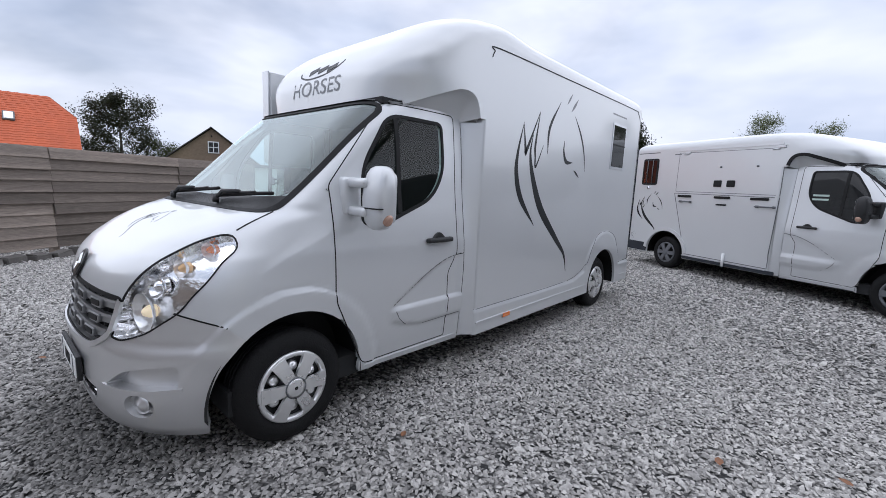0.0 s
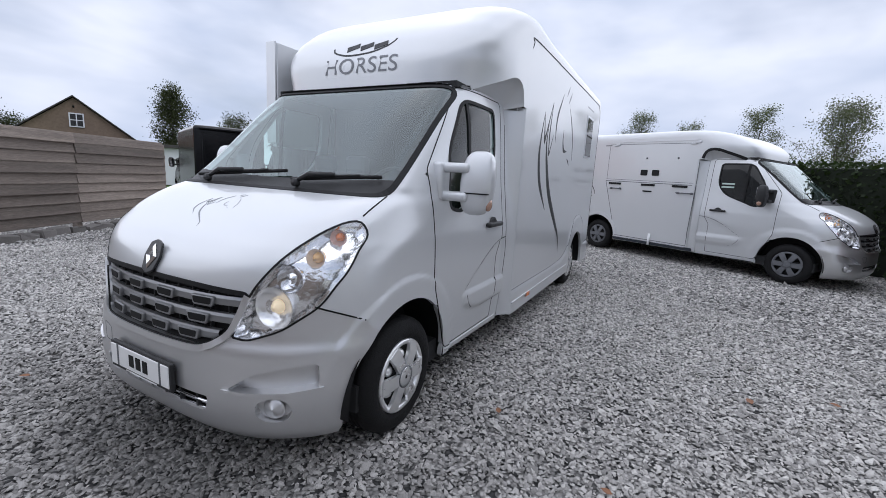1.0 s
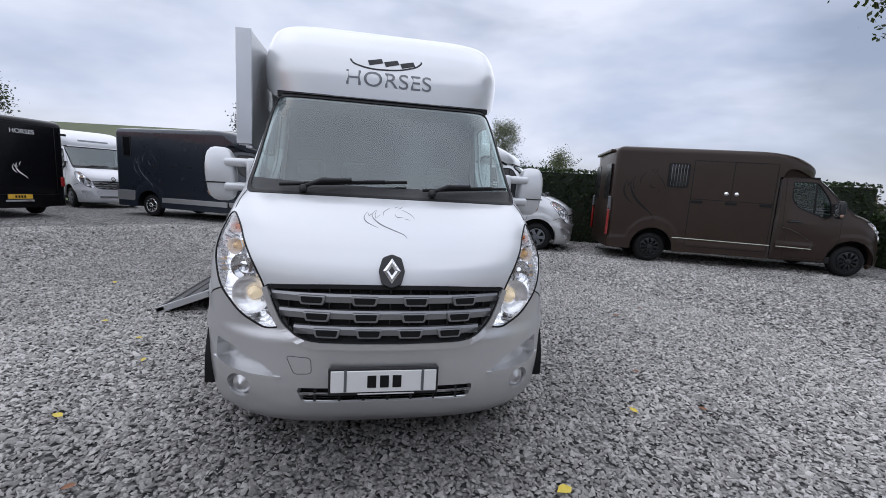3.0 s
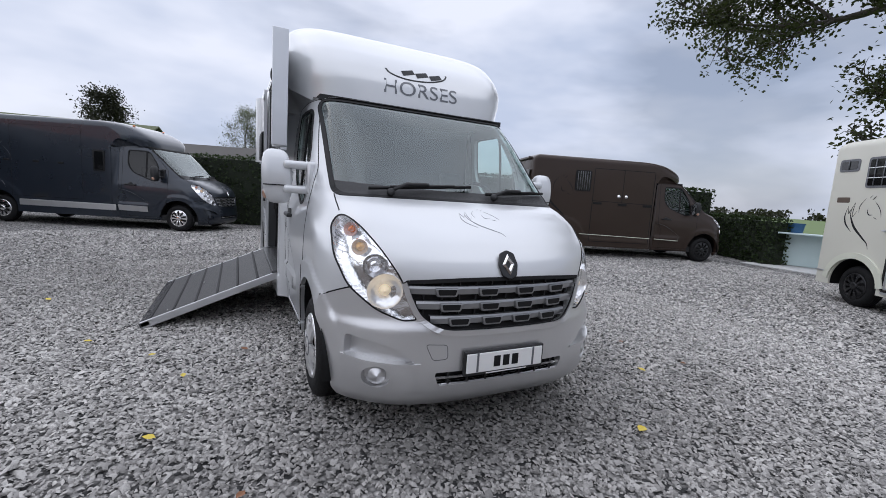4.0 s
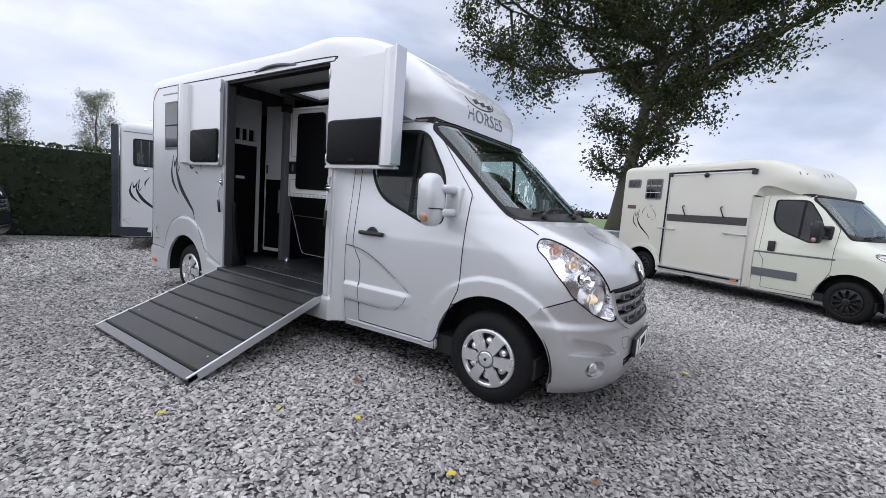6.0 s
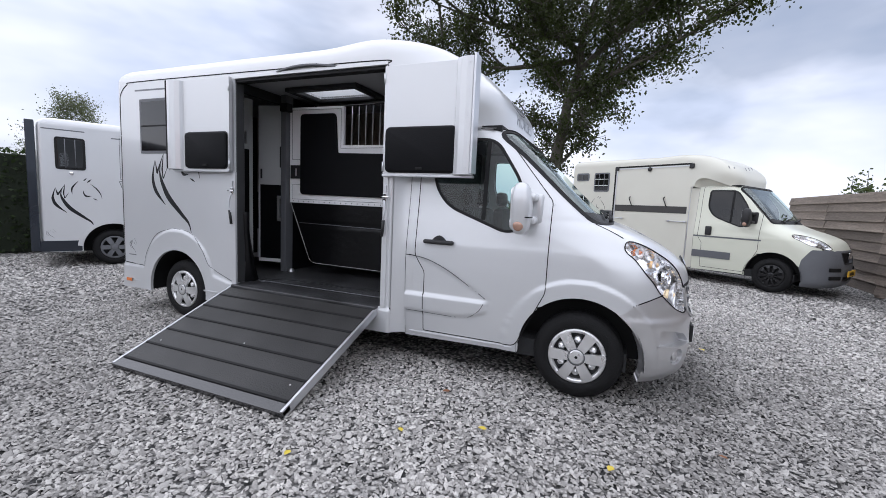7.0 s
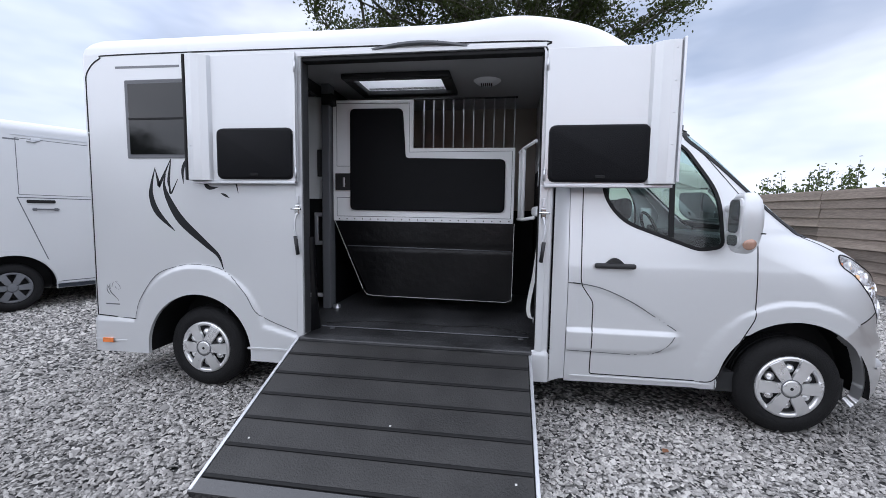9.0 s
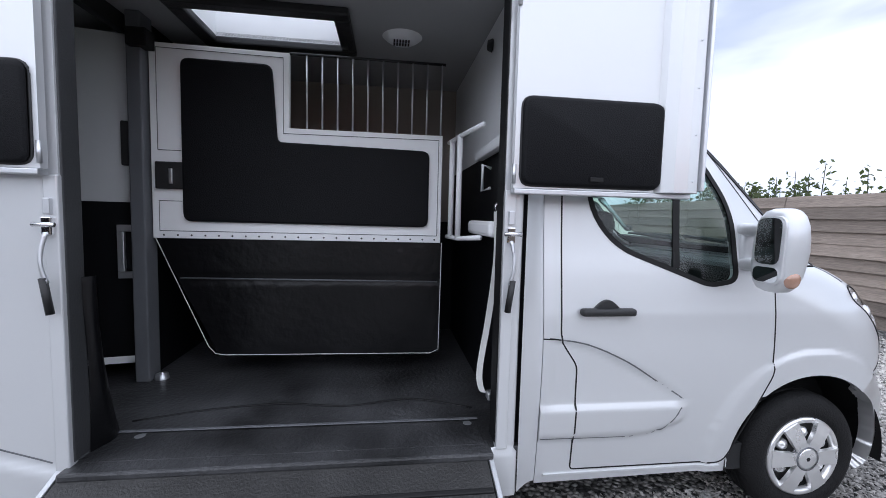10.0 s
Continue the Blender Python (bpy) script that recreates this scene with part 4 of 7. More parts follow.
            block("grille_rib", (q - 0.003, p[1] + 0.03, 0.66), (q + 0.003, p[1] + 0.05, 0.91), PLASTIC, g, 0.0)
        bar("chrome_strip", 0.378, 0.435, 0.014, CHROME, 0.004, 0.02)
        bar("chrome_strip", 0.343, 0.42, 0.010, CHROME, 0.004, 0.02)
        for q in np.linspace(-0.36, 0.36, 7):
            p, n = S.on("y", 0, q, 0.37)
            block("lower_rib", (q - 0.006, p[1] + 0.01, 0.34), (q + 0.006, p[1] + 0.03, 0.41), PLASTIC, g, 0.0)
        for s in (-1, 1):
            p, n = S.on("y", 0, s * 0.745, 0.385)
            mm = Matrix.Translation(Vector(p) - Vector(n) * 0.022) @ Vector((n[0] * 0.6, n[1], 0)).normalized().to_track_quat("X", "Z").to_matrix().to_4x4()
            lathe("fog_lamp", [(0.001, 0.016), (0.03, 0.013), (0.036, 0.006), (0.047, 0.004), (0.052, -0.006)], bumper, parent, mm, 24)
        p, n = S.on("y", 0, -0.43, 0.535)
        S.strip("tow_cover_gap", round_poly([(-0.50, 0.575), (-0.38, 0.57), (-0.375, 0.49), (-0.46, 0.485)], 0.02), "y", 0, 0.004, GREYPLAST, parent, 0.001, True)
        # badge: a dark lozenge with a bright ring
        p, n = S.on("y", 0, 0, 1.0)
        mm = Matrix.Translation(Vector(p) + Vector(n) * 0.002) @ Vector((0, n[1], n[2])).to_track_quat("Y", "Z").to_matrix().to_4x4()
        def loz(w, h, t):
            return round_poly([(0, h), (w * 0.72, h * 0.78), (w, 0), (w * 0.72, -h * 0.78), (0, -h), (-w * 0.72, -h * 0.78), (-w, 0), (-w * 0.72, h * 0.78)], 0.01, 3)
        b1 = plate_bm(loz(0.066, 0.088, 0), 0.014, "y", 0.0, 0.004)
        bmesh.ops.transform(b1, matrix=mm, verts=b1.verts)
        badge = part("badge", b1, MATBLACK, parent)
        for w0, y0, mt in ((0.052, 0.0145, CHROME),):
            ring = [(0, 0.064), (w0 * 0.84, 0.0), (0, -0.064), (-w0 * 0.84, 0)]
            inner = [(0, 0.024), (w0 * 0.30, 0), (0, -0.024), (-w0 * 0.30, 0)]
            vs = [mm @ Vector((a, y0 + 0.002, b)) for a, b in ring] + [mm @ Vector((a, y0 + 0.010, b)) for a, b in [((r[0] + q[0]) / 2, (r[1] + q[1]) / 2) for r, q in zip(ring, inner)]] + [mm @ Vector((a, y0, b)) for a, b in inner]
            fs = []
            for i in range(4):
                j = (i + 1) % 4
                fs += [(i, j, 4 + j, 4 + i), (4 + i, 4 + j, 8 + j, 8 + i)]
            gpart("badge_ring", vs, fs, mt, badge)
    # cabin
    block("cab_floor", (-0.93, -0.35, 0.26), (0.93, DOOR_REAR, 0.40), DARKIN, parent, 0.0)
    block("dashboard", (-0.86, 0.02, 0.95), (0.86, 0.42, 1.335), DARKIN, parent, 0.06)
    block("cab_rear_panel", (-0.88, 1.42, 0.4), (0.88, 1.45, 2.1), DARKIN, parent, 0.0)
    block("cab_headlining", (-0.84, 0.72, 2.06), (0.84, 1.45, 2.1), DARKIN, parent, 0.0)
    for x in (0.5, -0.25, -0.62):
        seat(parent, x, 0.75)
    a = [(0.5 + 0.19 * math.cos(t), 0.47 + 0.07 * math.sin(t), 1.33 + 0.17 * math.sin(t)) for t in np.linspace(0, 2 * math.pi, 24, endpoint=False)]
    tube("steering_wheel", a, 0.016, SEAL, parent, 6, True)
    block("steering_hub", (0.44, 0.44, 1.28), (0.56, 0.49, 1.38), SEAL, parent, 0.02)
    return S


OVER = [
    (2.06, 0.715, 1.04, 0.62, 5.5, 5.36), (2.25, 0.722, 1.04, 0.62, 6.0, 5.36), (2.37, 0.768, 1.04, 0.60, 6.8, 5.36), (2.50, 0.875, 1.04, 0.58, 7.6, 5.36), (2.60, 1.00, 1.04, 0.57, 8.2, 5.36),
    (2.67, 1.10, 1.04, 0.57, 8.6, 5.355), (2.73, 1.205, 1.034, 0.57, 8.6, 5.34), (2.785, 1.33, 1.016, 0.57, 8.0, 5.30), (2.828, 1.46, 0.98, 0.56, 7.0, 5.25), (2.858, 1.60, 0.91, 0.55, 6.0, 5.18), (2.876, 1.82, 0.72, 0.52, 4.0, 5.02),
]
CUT = smooth_path([(0.80, 2.04), (0.90, 2.075), (1.0, 2.12), (1.15, 2.18), (1.30, 2.232), (1.42, 2.235), (1.50, 2.19), (1.54, 2.10), (1.55, 2.03)], 6)


def arch_cut(yc, r=0.455):
    return [(yc + r * math.cos(a), 0.335 + r * math.sin(a)) for a in np.linspace(-0.4, math.pi + 0.4, 50)] + [(yc - r * 0.95, 0.0), (yc + r * 0.95, 0.0)]


def rear_axle(parent, wb, style, x=0.975):
    for s in (-1, 1):
        wheel(parent, s * x, wb, side=s, style=style)
        arc = [(wb + 0.468 * math.cos(a), 0.335 + 0.468 * math.sin(a)) for a in np.linspace(-0.1, math.pi + 0.1, 40)]
        vs = [(s * q, a, b) for a, b in arc for q in (0.62, 1.02)]
        gpart("wheel_arch_liner", vs, [(2 * i, 2 * i + 1, 2 * i + 3, 2 * i + 2) for i in range(39)], SEAL, parent)
        block("rear_wheel_liner", (s * 0.64, wb - 0.47, 0.30), (s * 0.66, wb + 0.47, 0.86), SEAL, parent, 0.0)


def chassis(parent, y1):
    block("chassis", (-0.66, 0.5, 0.25), (0.66, y1, 0.42), SEAL, parent, 0.02)


def truck_box(parent, paint, over, wb, rear, fine=1.0, opening=None, skirt=True, w=1.04, hatch=None, top=2.832):
    """The box body behind and over the cab, with wheel arches cut out. Returns its two sheets."""
    over = [(2.06 + (a - 2.06) * (top - 2.06) / 0.772, b, c * w / 1.04, d, e, g - 5.36 + rear) for a, b, c, d, e, g in over]
    U, Lw = box_skin(over, 1.578, over[0][0], fine, w=w, rear=rear)
    cut = [tuple(p) for p in CUT] + [(1.55, 1.9), (0.4, 1.9)]
    if skirt:
        def step(x, y, z):
            r = np.hypot((y - wb) * 0.98, z - 0.45)
            line = np.where(np.abs(y - wb) < 0.62, 0.45 + np.sqrt(np.maximum(0.575 ** 2 - np.minimum(np.abs(y - wb), 0.575) ** 2, 0)), 0.50)
            line = np.maximum(line, np.where(y > wb, 0.56, 0.46 + 0.13 * np.clip((y - (wb - 1.0)) / 0.5, 0, 1)))
            return np.where((np.abs(x) > 0.9) & (z < line), 0.014 * np.clip((line - z) / 0.015, 0, 1), 0)
        Lw.push(step)
    for s in (-1, 1):
        U.region(9, cut, "x", s)
        Lw.region(9, arch_cut(wb), "x", s)
    if opening is not None:
        for k in (U, Lw):
            k.region(9, opening, "x", -1)
    U.refresh()
    Lw.refresh()
    U.panel("upper_body", 0, paint, parent, 0.0, 0.03)
    Lw.panel("lower_body", 0, paint, parent, 0.0, 0.03)
    cap = U.P[-1]
    if hatch is None:
        gpart("roof", [tuple(p) for p in cap], [tuple(range(len(cap)))], paint, parent)
    else:
        bm = bmesh.new()
        for run in ([tuple(p) for p in cap], [(x, y, min(p[2] for p in cap)) for x, y in hatch]):
            v = [bm.verts.new(p) for p in run]
            for i in range(len(v)):
                bm.edges.new((v[i - 1], v[i]))
        bmesh.ops.triangle_fill(bm, edges=bm.edges[:], use_beauty=True, normal=(0, 0, 1))
        part("roof", bm, paint, parent)
    block("overcab_underside", (-0.80, 0.86, 2.12), (0.80, 1.52, 2.135), paint, parent, 0.0)
    # cove between the flared edge of the box and the cab roof
    inner = smooth_path([(0.870, 0.76, 2.075), (0.872, 0.95, 2.082), (0.876, 1.2, 2.075), (0.882, 1.40, 2.055), (0.887, 1.462, 2.045), (0.891, 1.474, 2.025)], 8)
    cutp = [p for p in CUT if p[1] >= over[0][0] - 0.03]
    for s in (-1, 1):
        vs, fs = [], []
        n = len(cutp)
        for i, (u, v) in enumerate(cutp):
            o = U.on("x", s, float(u), max(float(v), over[0][0]))[0]
            o[0] -= s * 0.004
            q = inner[int(round(i * (len(inner) - 1) / (n - 1)))]
            q = np.array([s * q[0], q[1], q[2]])
            up = np.array([0, 0, 0.10 * max(0.0, float(v) - 2.06)])
            vs += [o, o * 0.72 + q * 0.28 + up * 2.5, o * 0.4 + q * 0.6 + up * 3.0, q]
        for i in range(n - 1):
            for j in range(3):
                fs.append((4 * i + j, 4 * i + j + 1, 4 * i + 5 + j, 4 * i + 4 + j))
        gpart("overcab_cove", vs, fs, paint, parent, "", True)
    # fairing from the rear edge of each cab door out to the flank of the box
    wide = np.array(CAB_VAN)
    for s in (-1, 1):
        vs, fs = [], []
        zs = np.linspace(0.285, 2.03, 46)
        for z in zs:
            xd = float(pchip(wide[:, 0], wide[:, 2], z)) + 0.002
            for t in np.linspace(0, 1, 7):
                vs.append((s * (xd + (w + 0.0015 - xd) * t ** 1.5), 1.474 + 0.112 * t, z))
        for i in range(45):
            for j in range(6):
                fs.append((7 * i + j, 7 * i + j + 1, 7 * i + 8 + j, 7 * i + 7 + j))
        gpart("cab_fairing", vs, fs, paint, parent, "", True)
    block("box_front_wall", (-0.86, DOOR_REAR + 0.02, 0.4), (0.86, DOOR_REAR + 0.05, 2.06), GREYPLAST, parent, 0.0)
    T = np.array(CAB_VAN)
    vs = []
    for x in np.linspace(-0.865, 0.865, 44):
        p = U.on("y", 0, float(x), over[0][0] + 0.035)[0]
        c = float(pchip(T[:, 0], T[:, 1], 2.072)) + 0.5 - 0.5 * math.sqrt(1 - (abs(x) / 0.883) ** 13)
        vs += [(x, c - 0.004, 2.066), (x, c - 0.020, 2.074), (x, p[1] - 0.010, over[0][0] + 0.036), (x, p[1] + 0.03, over[0][0] + 0.04)]
    fs = [(4 * i + j, 4 * i + j + 1, 4 * i + 5 + j, 4 * i + 4 + j) for i in range(43) for j in range(3)]
    gpart("visor_seal", vs, fs, SEAL, parent)
    return U, Lw


# abstract tapering swooshes: runs of (u, v, width)
SWOOSH = [
    [(-1.07, 1.49, 0.004), (-1.14, 1.24, 0.03), (-1.15, 1.04, 0.055), (-1.05, 0.81, 0.06), (-0.78, 0.55, 0.006)],
    [(-0.90, 1.40, 0.006), (-0.93, 1.22, 0.03), (-0.85, 0.99, 0.065), (-0.66, 0.70, 0.085), (-0.29, 0.38, 0.06), (-0.08, 0.20, 0.035), (0.0, 0.0, 0.006)],
    [(-1.07, 1.47, 0.004), (-1.02, 1.26, 0.035), (-1.00, 1.25, 0.035), (-0.80, 1.62, 0.004)],
    [(-0.80, 1.62, 0.004), (-0.85, 1.32, 0.03), (-0.84, 1.20, 0.02), (-0.82, 1.11, 0.02), (-0.70, 1.32, 0.004)],
    [(-0.61, 1.25, 0.004), (-0.60, 1.50, 0.035), (-0.41, 1.77, 0.004)],
    [(-0.27, 1.77, 0.004), (-0.22, 1.83, 0.026), (-0.17, 1.89, 0.004)],
    [(-0.17, 1.71, 0.004), (-0.10, 1.78, 0.034), (-0.03, 1.86, 0.004)],
    [(-0.07, 1.68, 0.004), (0.10, 1.51, 0.026), (0.22, 1.32, 0.022), (0.27, 1.12, 0.004)],
    [(-0.27, 1.41, 0.004), (-0.27, 1.30, 0.026), (-0.20, 1.20, 0.042), (-0.05, 1.20, 0.004)],
    [(-0.01, 1.12, 0.004), (0.06, 1.09, 0.024), (0.13, 1.05, 0.004)],
]


def swoosh(parent, skin, view, side, u0, v0, size, flip, material, name="swoosh_decal", thin=1.0, which=None, tall=1.0):
    for i, run in enumerate(SWOOSH):
        if which and i not in which:
            continue
        pts = smooth_path([(u0 + flip * a * size, v0 + b * size * tall) for a, b, c in run], 5)
        wd = smooth_path([(c, 0) for a, b, c in run], 5)
        skin.strip(name, pts, view, side, 0.01, material, parent, 0.0012, widths=[max(0.002, float(q[0])) * size * thin for q in wd], step=0.05)


def plate(parent, x, y, z, m, w=0.52, h=0.112, face=None, bars=3):
    root = new("number_plate")
    root.parent = parent
    part("plate_holder", box_bm((-w / 2 - 0.012, -0.012, -h / 2 - 0.018), (w / 2 + 0.012, 0.012, h / 2 + 0.012), 0.006, 2, m), PLASTIC, root)
    part("plate_face", box_bm((-w / 2, -0.017, -h / 2), (w / 2, -0.010, h / 2), 0.003, 1, m), face or PLATEWHITE, root)
    if face is None:
        for q in (-0.19, 0.19):
            part("plate_divider", box_bm((q - 0.007, -0.0195, -h / 2 + 0.004), (q + 0.007, -0.016, h / 2 + 0.006), 0.002, 1, m), GREYPLAST, root)
        part("holder_mark", box_bm((-0.13, -0.0135, -h / 2 - 0.013), (0.15, -0.0118, -h / 2 - 0.007), 0.0, 1, m), PLATEWHITE, root)
    for i in range(bars):
        q = (i - (bars - 1) / 2) * 0.062
        part("plate_mark", box_bm((q - 0.022, -0.0195, -0.032), (q + 0.022, -0.016, 0.032), 0.002, 1, m), SEAL, root)
    return root

# ---- ground ----
def sheet(name, lo, hi, step, z, material, label, category):
    nx, ny = int((hi[0] - lo[0]) / step) + 1, int((hi[1] - lo[1]) / step) + 1
    xs, ys = np.linspace(lo[0], hi[0], nx), np.linspace(lo[1], hi[1], ny)
    vs = [(x, y, z) for y in ys for x in xs]
    fs = [(j * nx + i, j * nx + i + 1, (j + 1) * nx + i + 1, (j + 1) * nx + i) for j in range(ny - 1) for i in range(nx - 1)]
    return tagged(gpart(name, vs, fs, material), label, category, kind="structure")


def gravel_material():
    m = mat("gravel_bed", (0.22, 0.22, 0.223), 0.9, 0.0, 0.18, 0.25, 0.0, 60)
    n, l = m.node_tree.nodes, m.node_tree.links
    p = n["Principled BSDF"]
    co = n.new("ShaderNodeTexCoord")
    vo = n.new("ShaderNodeTexVoronoi")
    vo.inputs["Scale"].default_value = 34.0
    l.new(co.outputs["Object"], vo.inputs["Vector"])
    ramp = n.new("ShaderNodeValToRGB")
    ramp.color_ramp.elements[0].color, ramp.color_ramp.elements[1].color = (0.05, 0.05, 0.05, 1), (0.66, 0.635, 0.605, 1)
    ramp.color_ramp.elements[0].position, ramp.color_ramp.elements[1].position = 0.15, 0.85
    sep = n.new("ShaderNodeSeparateColor")
    l.new(vo.outputs["Color"], sep.inputs[0])
    l.new(sep.outputs[0], ramp.inputs[0])
    # shade between the stones put into the colour: cells darken towards their edges
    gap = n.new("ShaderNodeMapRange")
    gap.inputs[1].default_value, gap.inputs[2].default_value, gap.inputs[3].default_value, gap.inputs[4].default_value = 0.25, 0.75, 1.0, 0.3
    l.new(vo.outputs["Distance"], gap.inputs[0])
    damp = n.new("ShaderNodeTexNoise")
    damp.inputs["Scale"].default_value, damp.inputs["Detail"].default_value = 0.35, 5.0
    l.new(co.outputs["Object"], damp.inputs["Vector"])
    dr = n.new("ShaderNodeMapRange")
    dr.inputs[1].default_value, dr.inputs[2].default_value, dr.inputs[3].default_value, dr.inputs[4].default_value = 0.35, 0.65, 0.72, 1.1
    l.new(damp.outputs["Fac"], dr.inputs[0])
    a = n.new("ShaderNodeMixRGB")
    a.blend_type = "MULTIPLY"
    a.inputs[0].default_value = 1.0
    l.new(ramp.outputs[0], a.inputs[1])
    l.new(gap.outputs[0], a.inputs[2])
    b = n.new("ShaderNodeMixRGB")
    b.blend_type = "MULTIPLY"
    b.inputs[0].default_value = 1.0
    l.new(a.outputs[0], b.inputs[1])
    l.new(dr.outputs[0], b.inputs[2])
    l.new(b.outputs[0], p.inputs["Base Color"])
    bp = n.new("ShaderNodeBump")
    bp.inputs["Strength"].default_value, bp.inputs["Distance"].default_value, bp.invert = 1.0, 0.02, True
    l.new(vo.outputs["Distance"], bp.inputs["Height"])
    l.new(bp.outputs[0], p.inputs["Normal"])
    return m


def damp_shade_patch(m, spots):
    """Darkens a gravel material in ragged spots (x, y, radius x, radius y, strength): damp stones and painted-in shade.
    """
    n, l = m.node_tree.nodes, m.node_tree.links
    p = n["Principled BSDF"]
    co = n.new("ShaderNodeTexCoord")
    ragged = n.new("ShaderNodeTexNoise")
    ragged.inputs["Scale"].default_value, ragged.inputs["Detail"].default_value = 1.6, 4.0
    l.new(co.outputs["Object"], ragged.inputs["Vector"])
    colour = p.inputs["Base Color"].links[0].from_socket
    for x, y, rx, ry, darken in spots:
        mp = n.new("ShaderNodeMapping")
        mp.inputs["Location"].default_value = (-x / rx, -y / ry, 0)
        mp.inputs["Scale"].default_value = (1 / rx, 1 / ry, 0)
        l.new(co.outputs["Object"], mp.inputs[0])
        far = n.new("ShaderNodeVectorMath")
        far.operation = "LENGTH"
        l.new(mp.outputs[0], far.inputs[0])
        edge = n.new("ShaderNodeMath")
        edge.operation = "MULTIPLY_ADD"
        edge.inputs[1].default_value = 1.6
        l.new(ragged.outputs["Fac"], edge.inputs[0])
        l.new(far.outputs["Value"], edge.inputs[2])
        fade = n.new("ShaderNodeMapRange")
        fade.inputs[1].default_value, fade.inputs[2].default_value, fade.inputs[3].default_value, fade.inputs[4].default_value = 1.2, 2.0, 1 - darken, 1.0
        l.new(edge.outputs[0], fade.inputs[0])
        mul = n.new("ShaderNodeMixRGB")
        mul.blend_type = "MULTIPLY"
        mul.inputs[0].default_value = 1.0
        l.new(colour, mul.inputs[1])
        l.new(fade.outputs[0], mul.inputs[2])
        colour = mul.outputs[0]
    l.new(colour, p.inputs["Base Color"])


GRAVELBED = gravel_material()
for darkened_gravel in (GRAVELBED, STONE):
    # two spots at the nose: damp plus painted shade; third darkens the left ground
    damp_shade_patch(darkened_gravel, ((0.1, -0.95, 2.6, 1.5, 0.32), (0.0, -0.80, 1.0, 0.35, 0.45), (-5.0, 5.4, 4.6, 4.8, 0.28)))
tagged(gpart("ground", [(-600, -600, -0.06), (600, -600, -0.06), (600, 600, -0.06), (-600, 600, -0.06)], [(0, 1, 2, 3)], GRASS), "flat green meadow reaching to the horizon", "field", kind="structure")
sheet("gravel_yard", (-22, -9), (14.5, 17), 0.5, -0.012, GRAVELBED, "grey crushed-stone gravel yard, damp in patches, with shade painted in at the truck's nose", "gravel yard")


def stones(count, lo, hi, seed, size, keep=None):
    """Crushed stones scattered as one sheet of small angular pieces."""
    rng = np.random.default_rng(seed)
    c = rng.uniform(lo, hi, (count, 2))
    if keep is not None:
        c = c[keep(c[:, 0], c[:, 1])]
    k = len(c)
    # a low ridge over a four-cornered foot
    base = np.array([(1, 0, -0.25), (0, 1, -0.25), (-1, 0, -0.25), (0, -1, -0.25), (0.5, 0.15, 0.7), (-0.5, -0.15, 0.7)], float)
    tri = np.array([(0, 1, 4), (1, 5, 4), (1, 2, 5), (2, 3, 5), (3, 4, 5), (3, 0, 4)])
    v = base[None] * rng.uniform(0.7, 1.2, (k, 6, 1)) + rng.normal(0, 0.2, (k, 6, 3))
    s = size * rng.lognormal(0, 0.32, (k, 1, 1))
    v = v * s * np.array([1.0, 0.78, 0.5])
    a = rng.uniform(0, 2 * np.pi, k)
    tx, ty = rng.normal(0, 0.35, k), rng.normal(0, 0.35, k)
    v[..., 2] += v[..., 0] * tx[:, None] + v[..., 1] * ty[:, None]
    ca, sa = np.cos(a)[:, None], np.sin(a)[:, None]
    x, y = v[..., 0] * ca - v[..., 1] * sa, v[..., 0] * sa + v[..., 1] * ca
    v = np.stack([x + c[:, :1], y + c[:, 1:], v[..., 2] + rng.uniform(-0.012, 0.004, (k, 1))], -1)
    F = (tri[None] + 6 * np.arange(k)[:, None, None]).reshape(-1, 3)
    me = bpy.data.meshes.new("gravel")
    V = v.reshape(-1, 3)
    me.vertices.add(len(V))
    me.vertices.foreach_set("co", V.ravel())
    me.loops.add(F.size)
    me.loops.foreach_set("vertex_index", F.ravel())
    me.polygons.add(len(F))
    me.polygons.foreach_set("loop_start", np.arange(0, F.size, 3))
    me.polygons.foreach_set("loop_total", np.full(len(F), 3))
    me.update(calc_edges=True)
    me.materials.append(STONE)
    return new("gravel", me)


def yard_near(x, y):
    hidden = (np.abs(x) < 0.7) & (y > 0.3) & (y < 5.2)
    return ~hidden & ((x + 1.0) ** 2 / 5.6 ** 2 + (y - 0.7) ** 2 / 5.0 ** 2 < 1)


def yard_far(x, y):
    hidden = (np.abs(x) < 0.8) & (y > 0.0) & (y < 5.3)
    return ~hidden & ~((x + 1.0) ** 2 / 5.6 ** 2 + (y - 0.7) ** 2 / 5.0 ** 2 < 1) & ((x - 0.5) ** 2 / 10.5 ** 2 + (y - 3.0) ** 2 / 8.0 ** 2 < 1) & (y > -4.8)


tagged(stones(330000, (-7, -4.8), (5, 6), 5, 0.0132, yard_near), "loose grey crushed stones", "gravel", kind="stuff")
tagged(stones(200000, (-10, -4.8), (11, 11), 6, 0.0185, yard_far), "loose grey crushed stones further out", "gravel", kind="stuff")


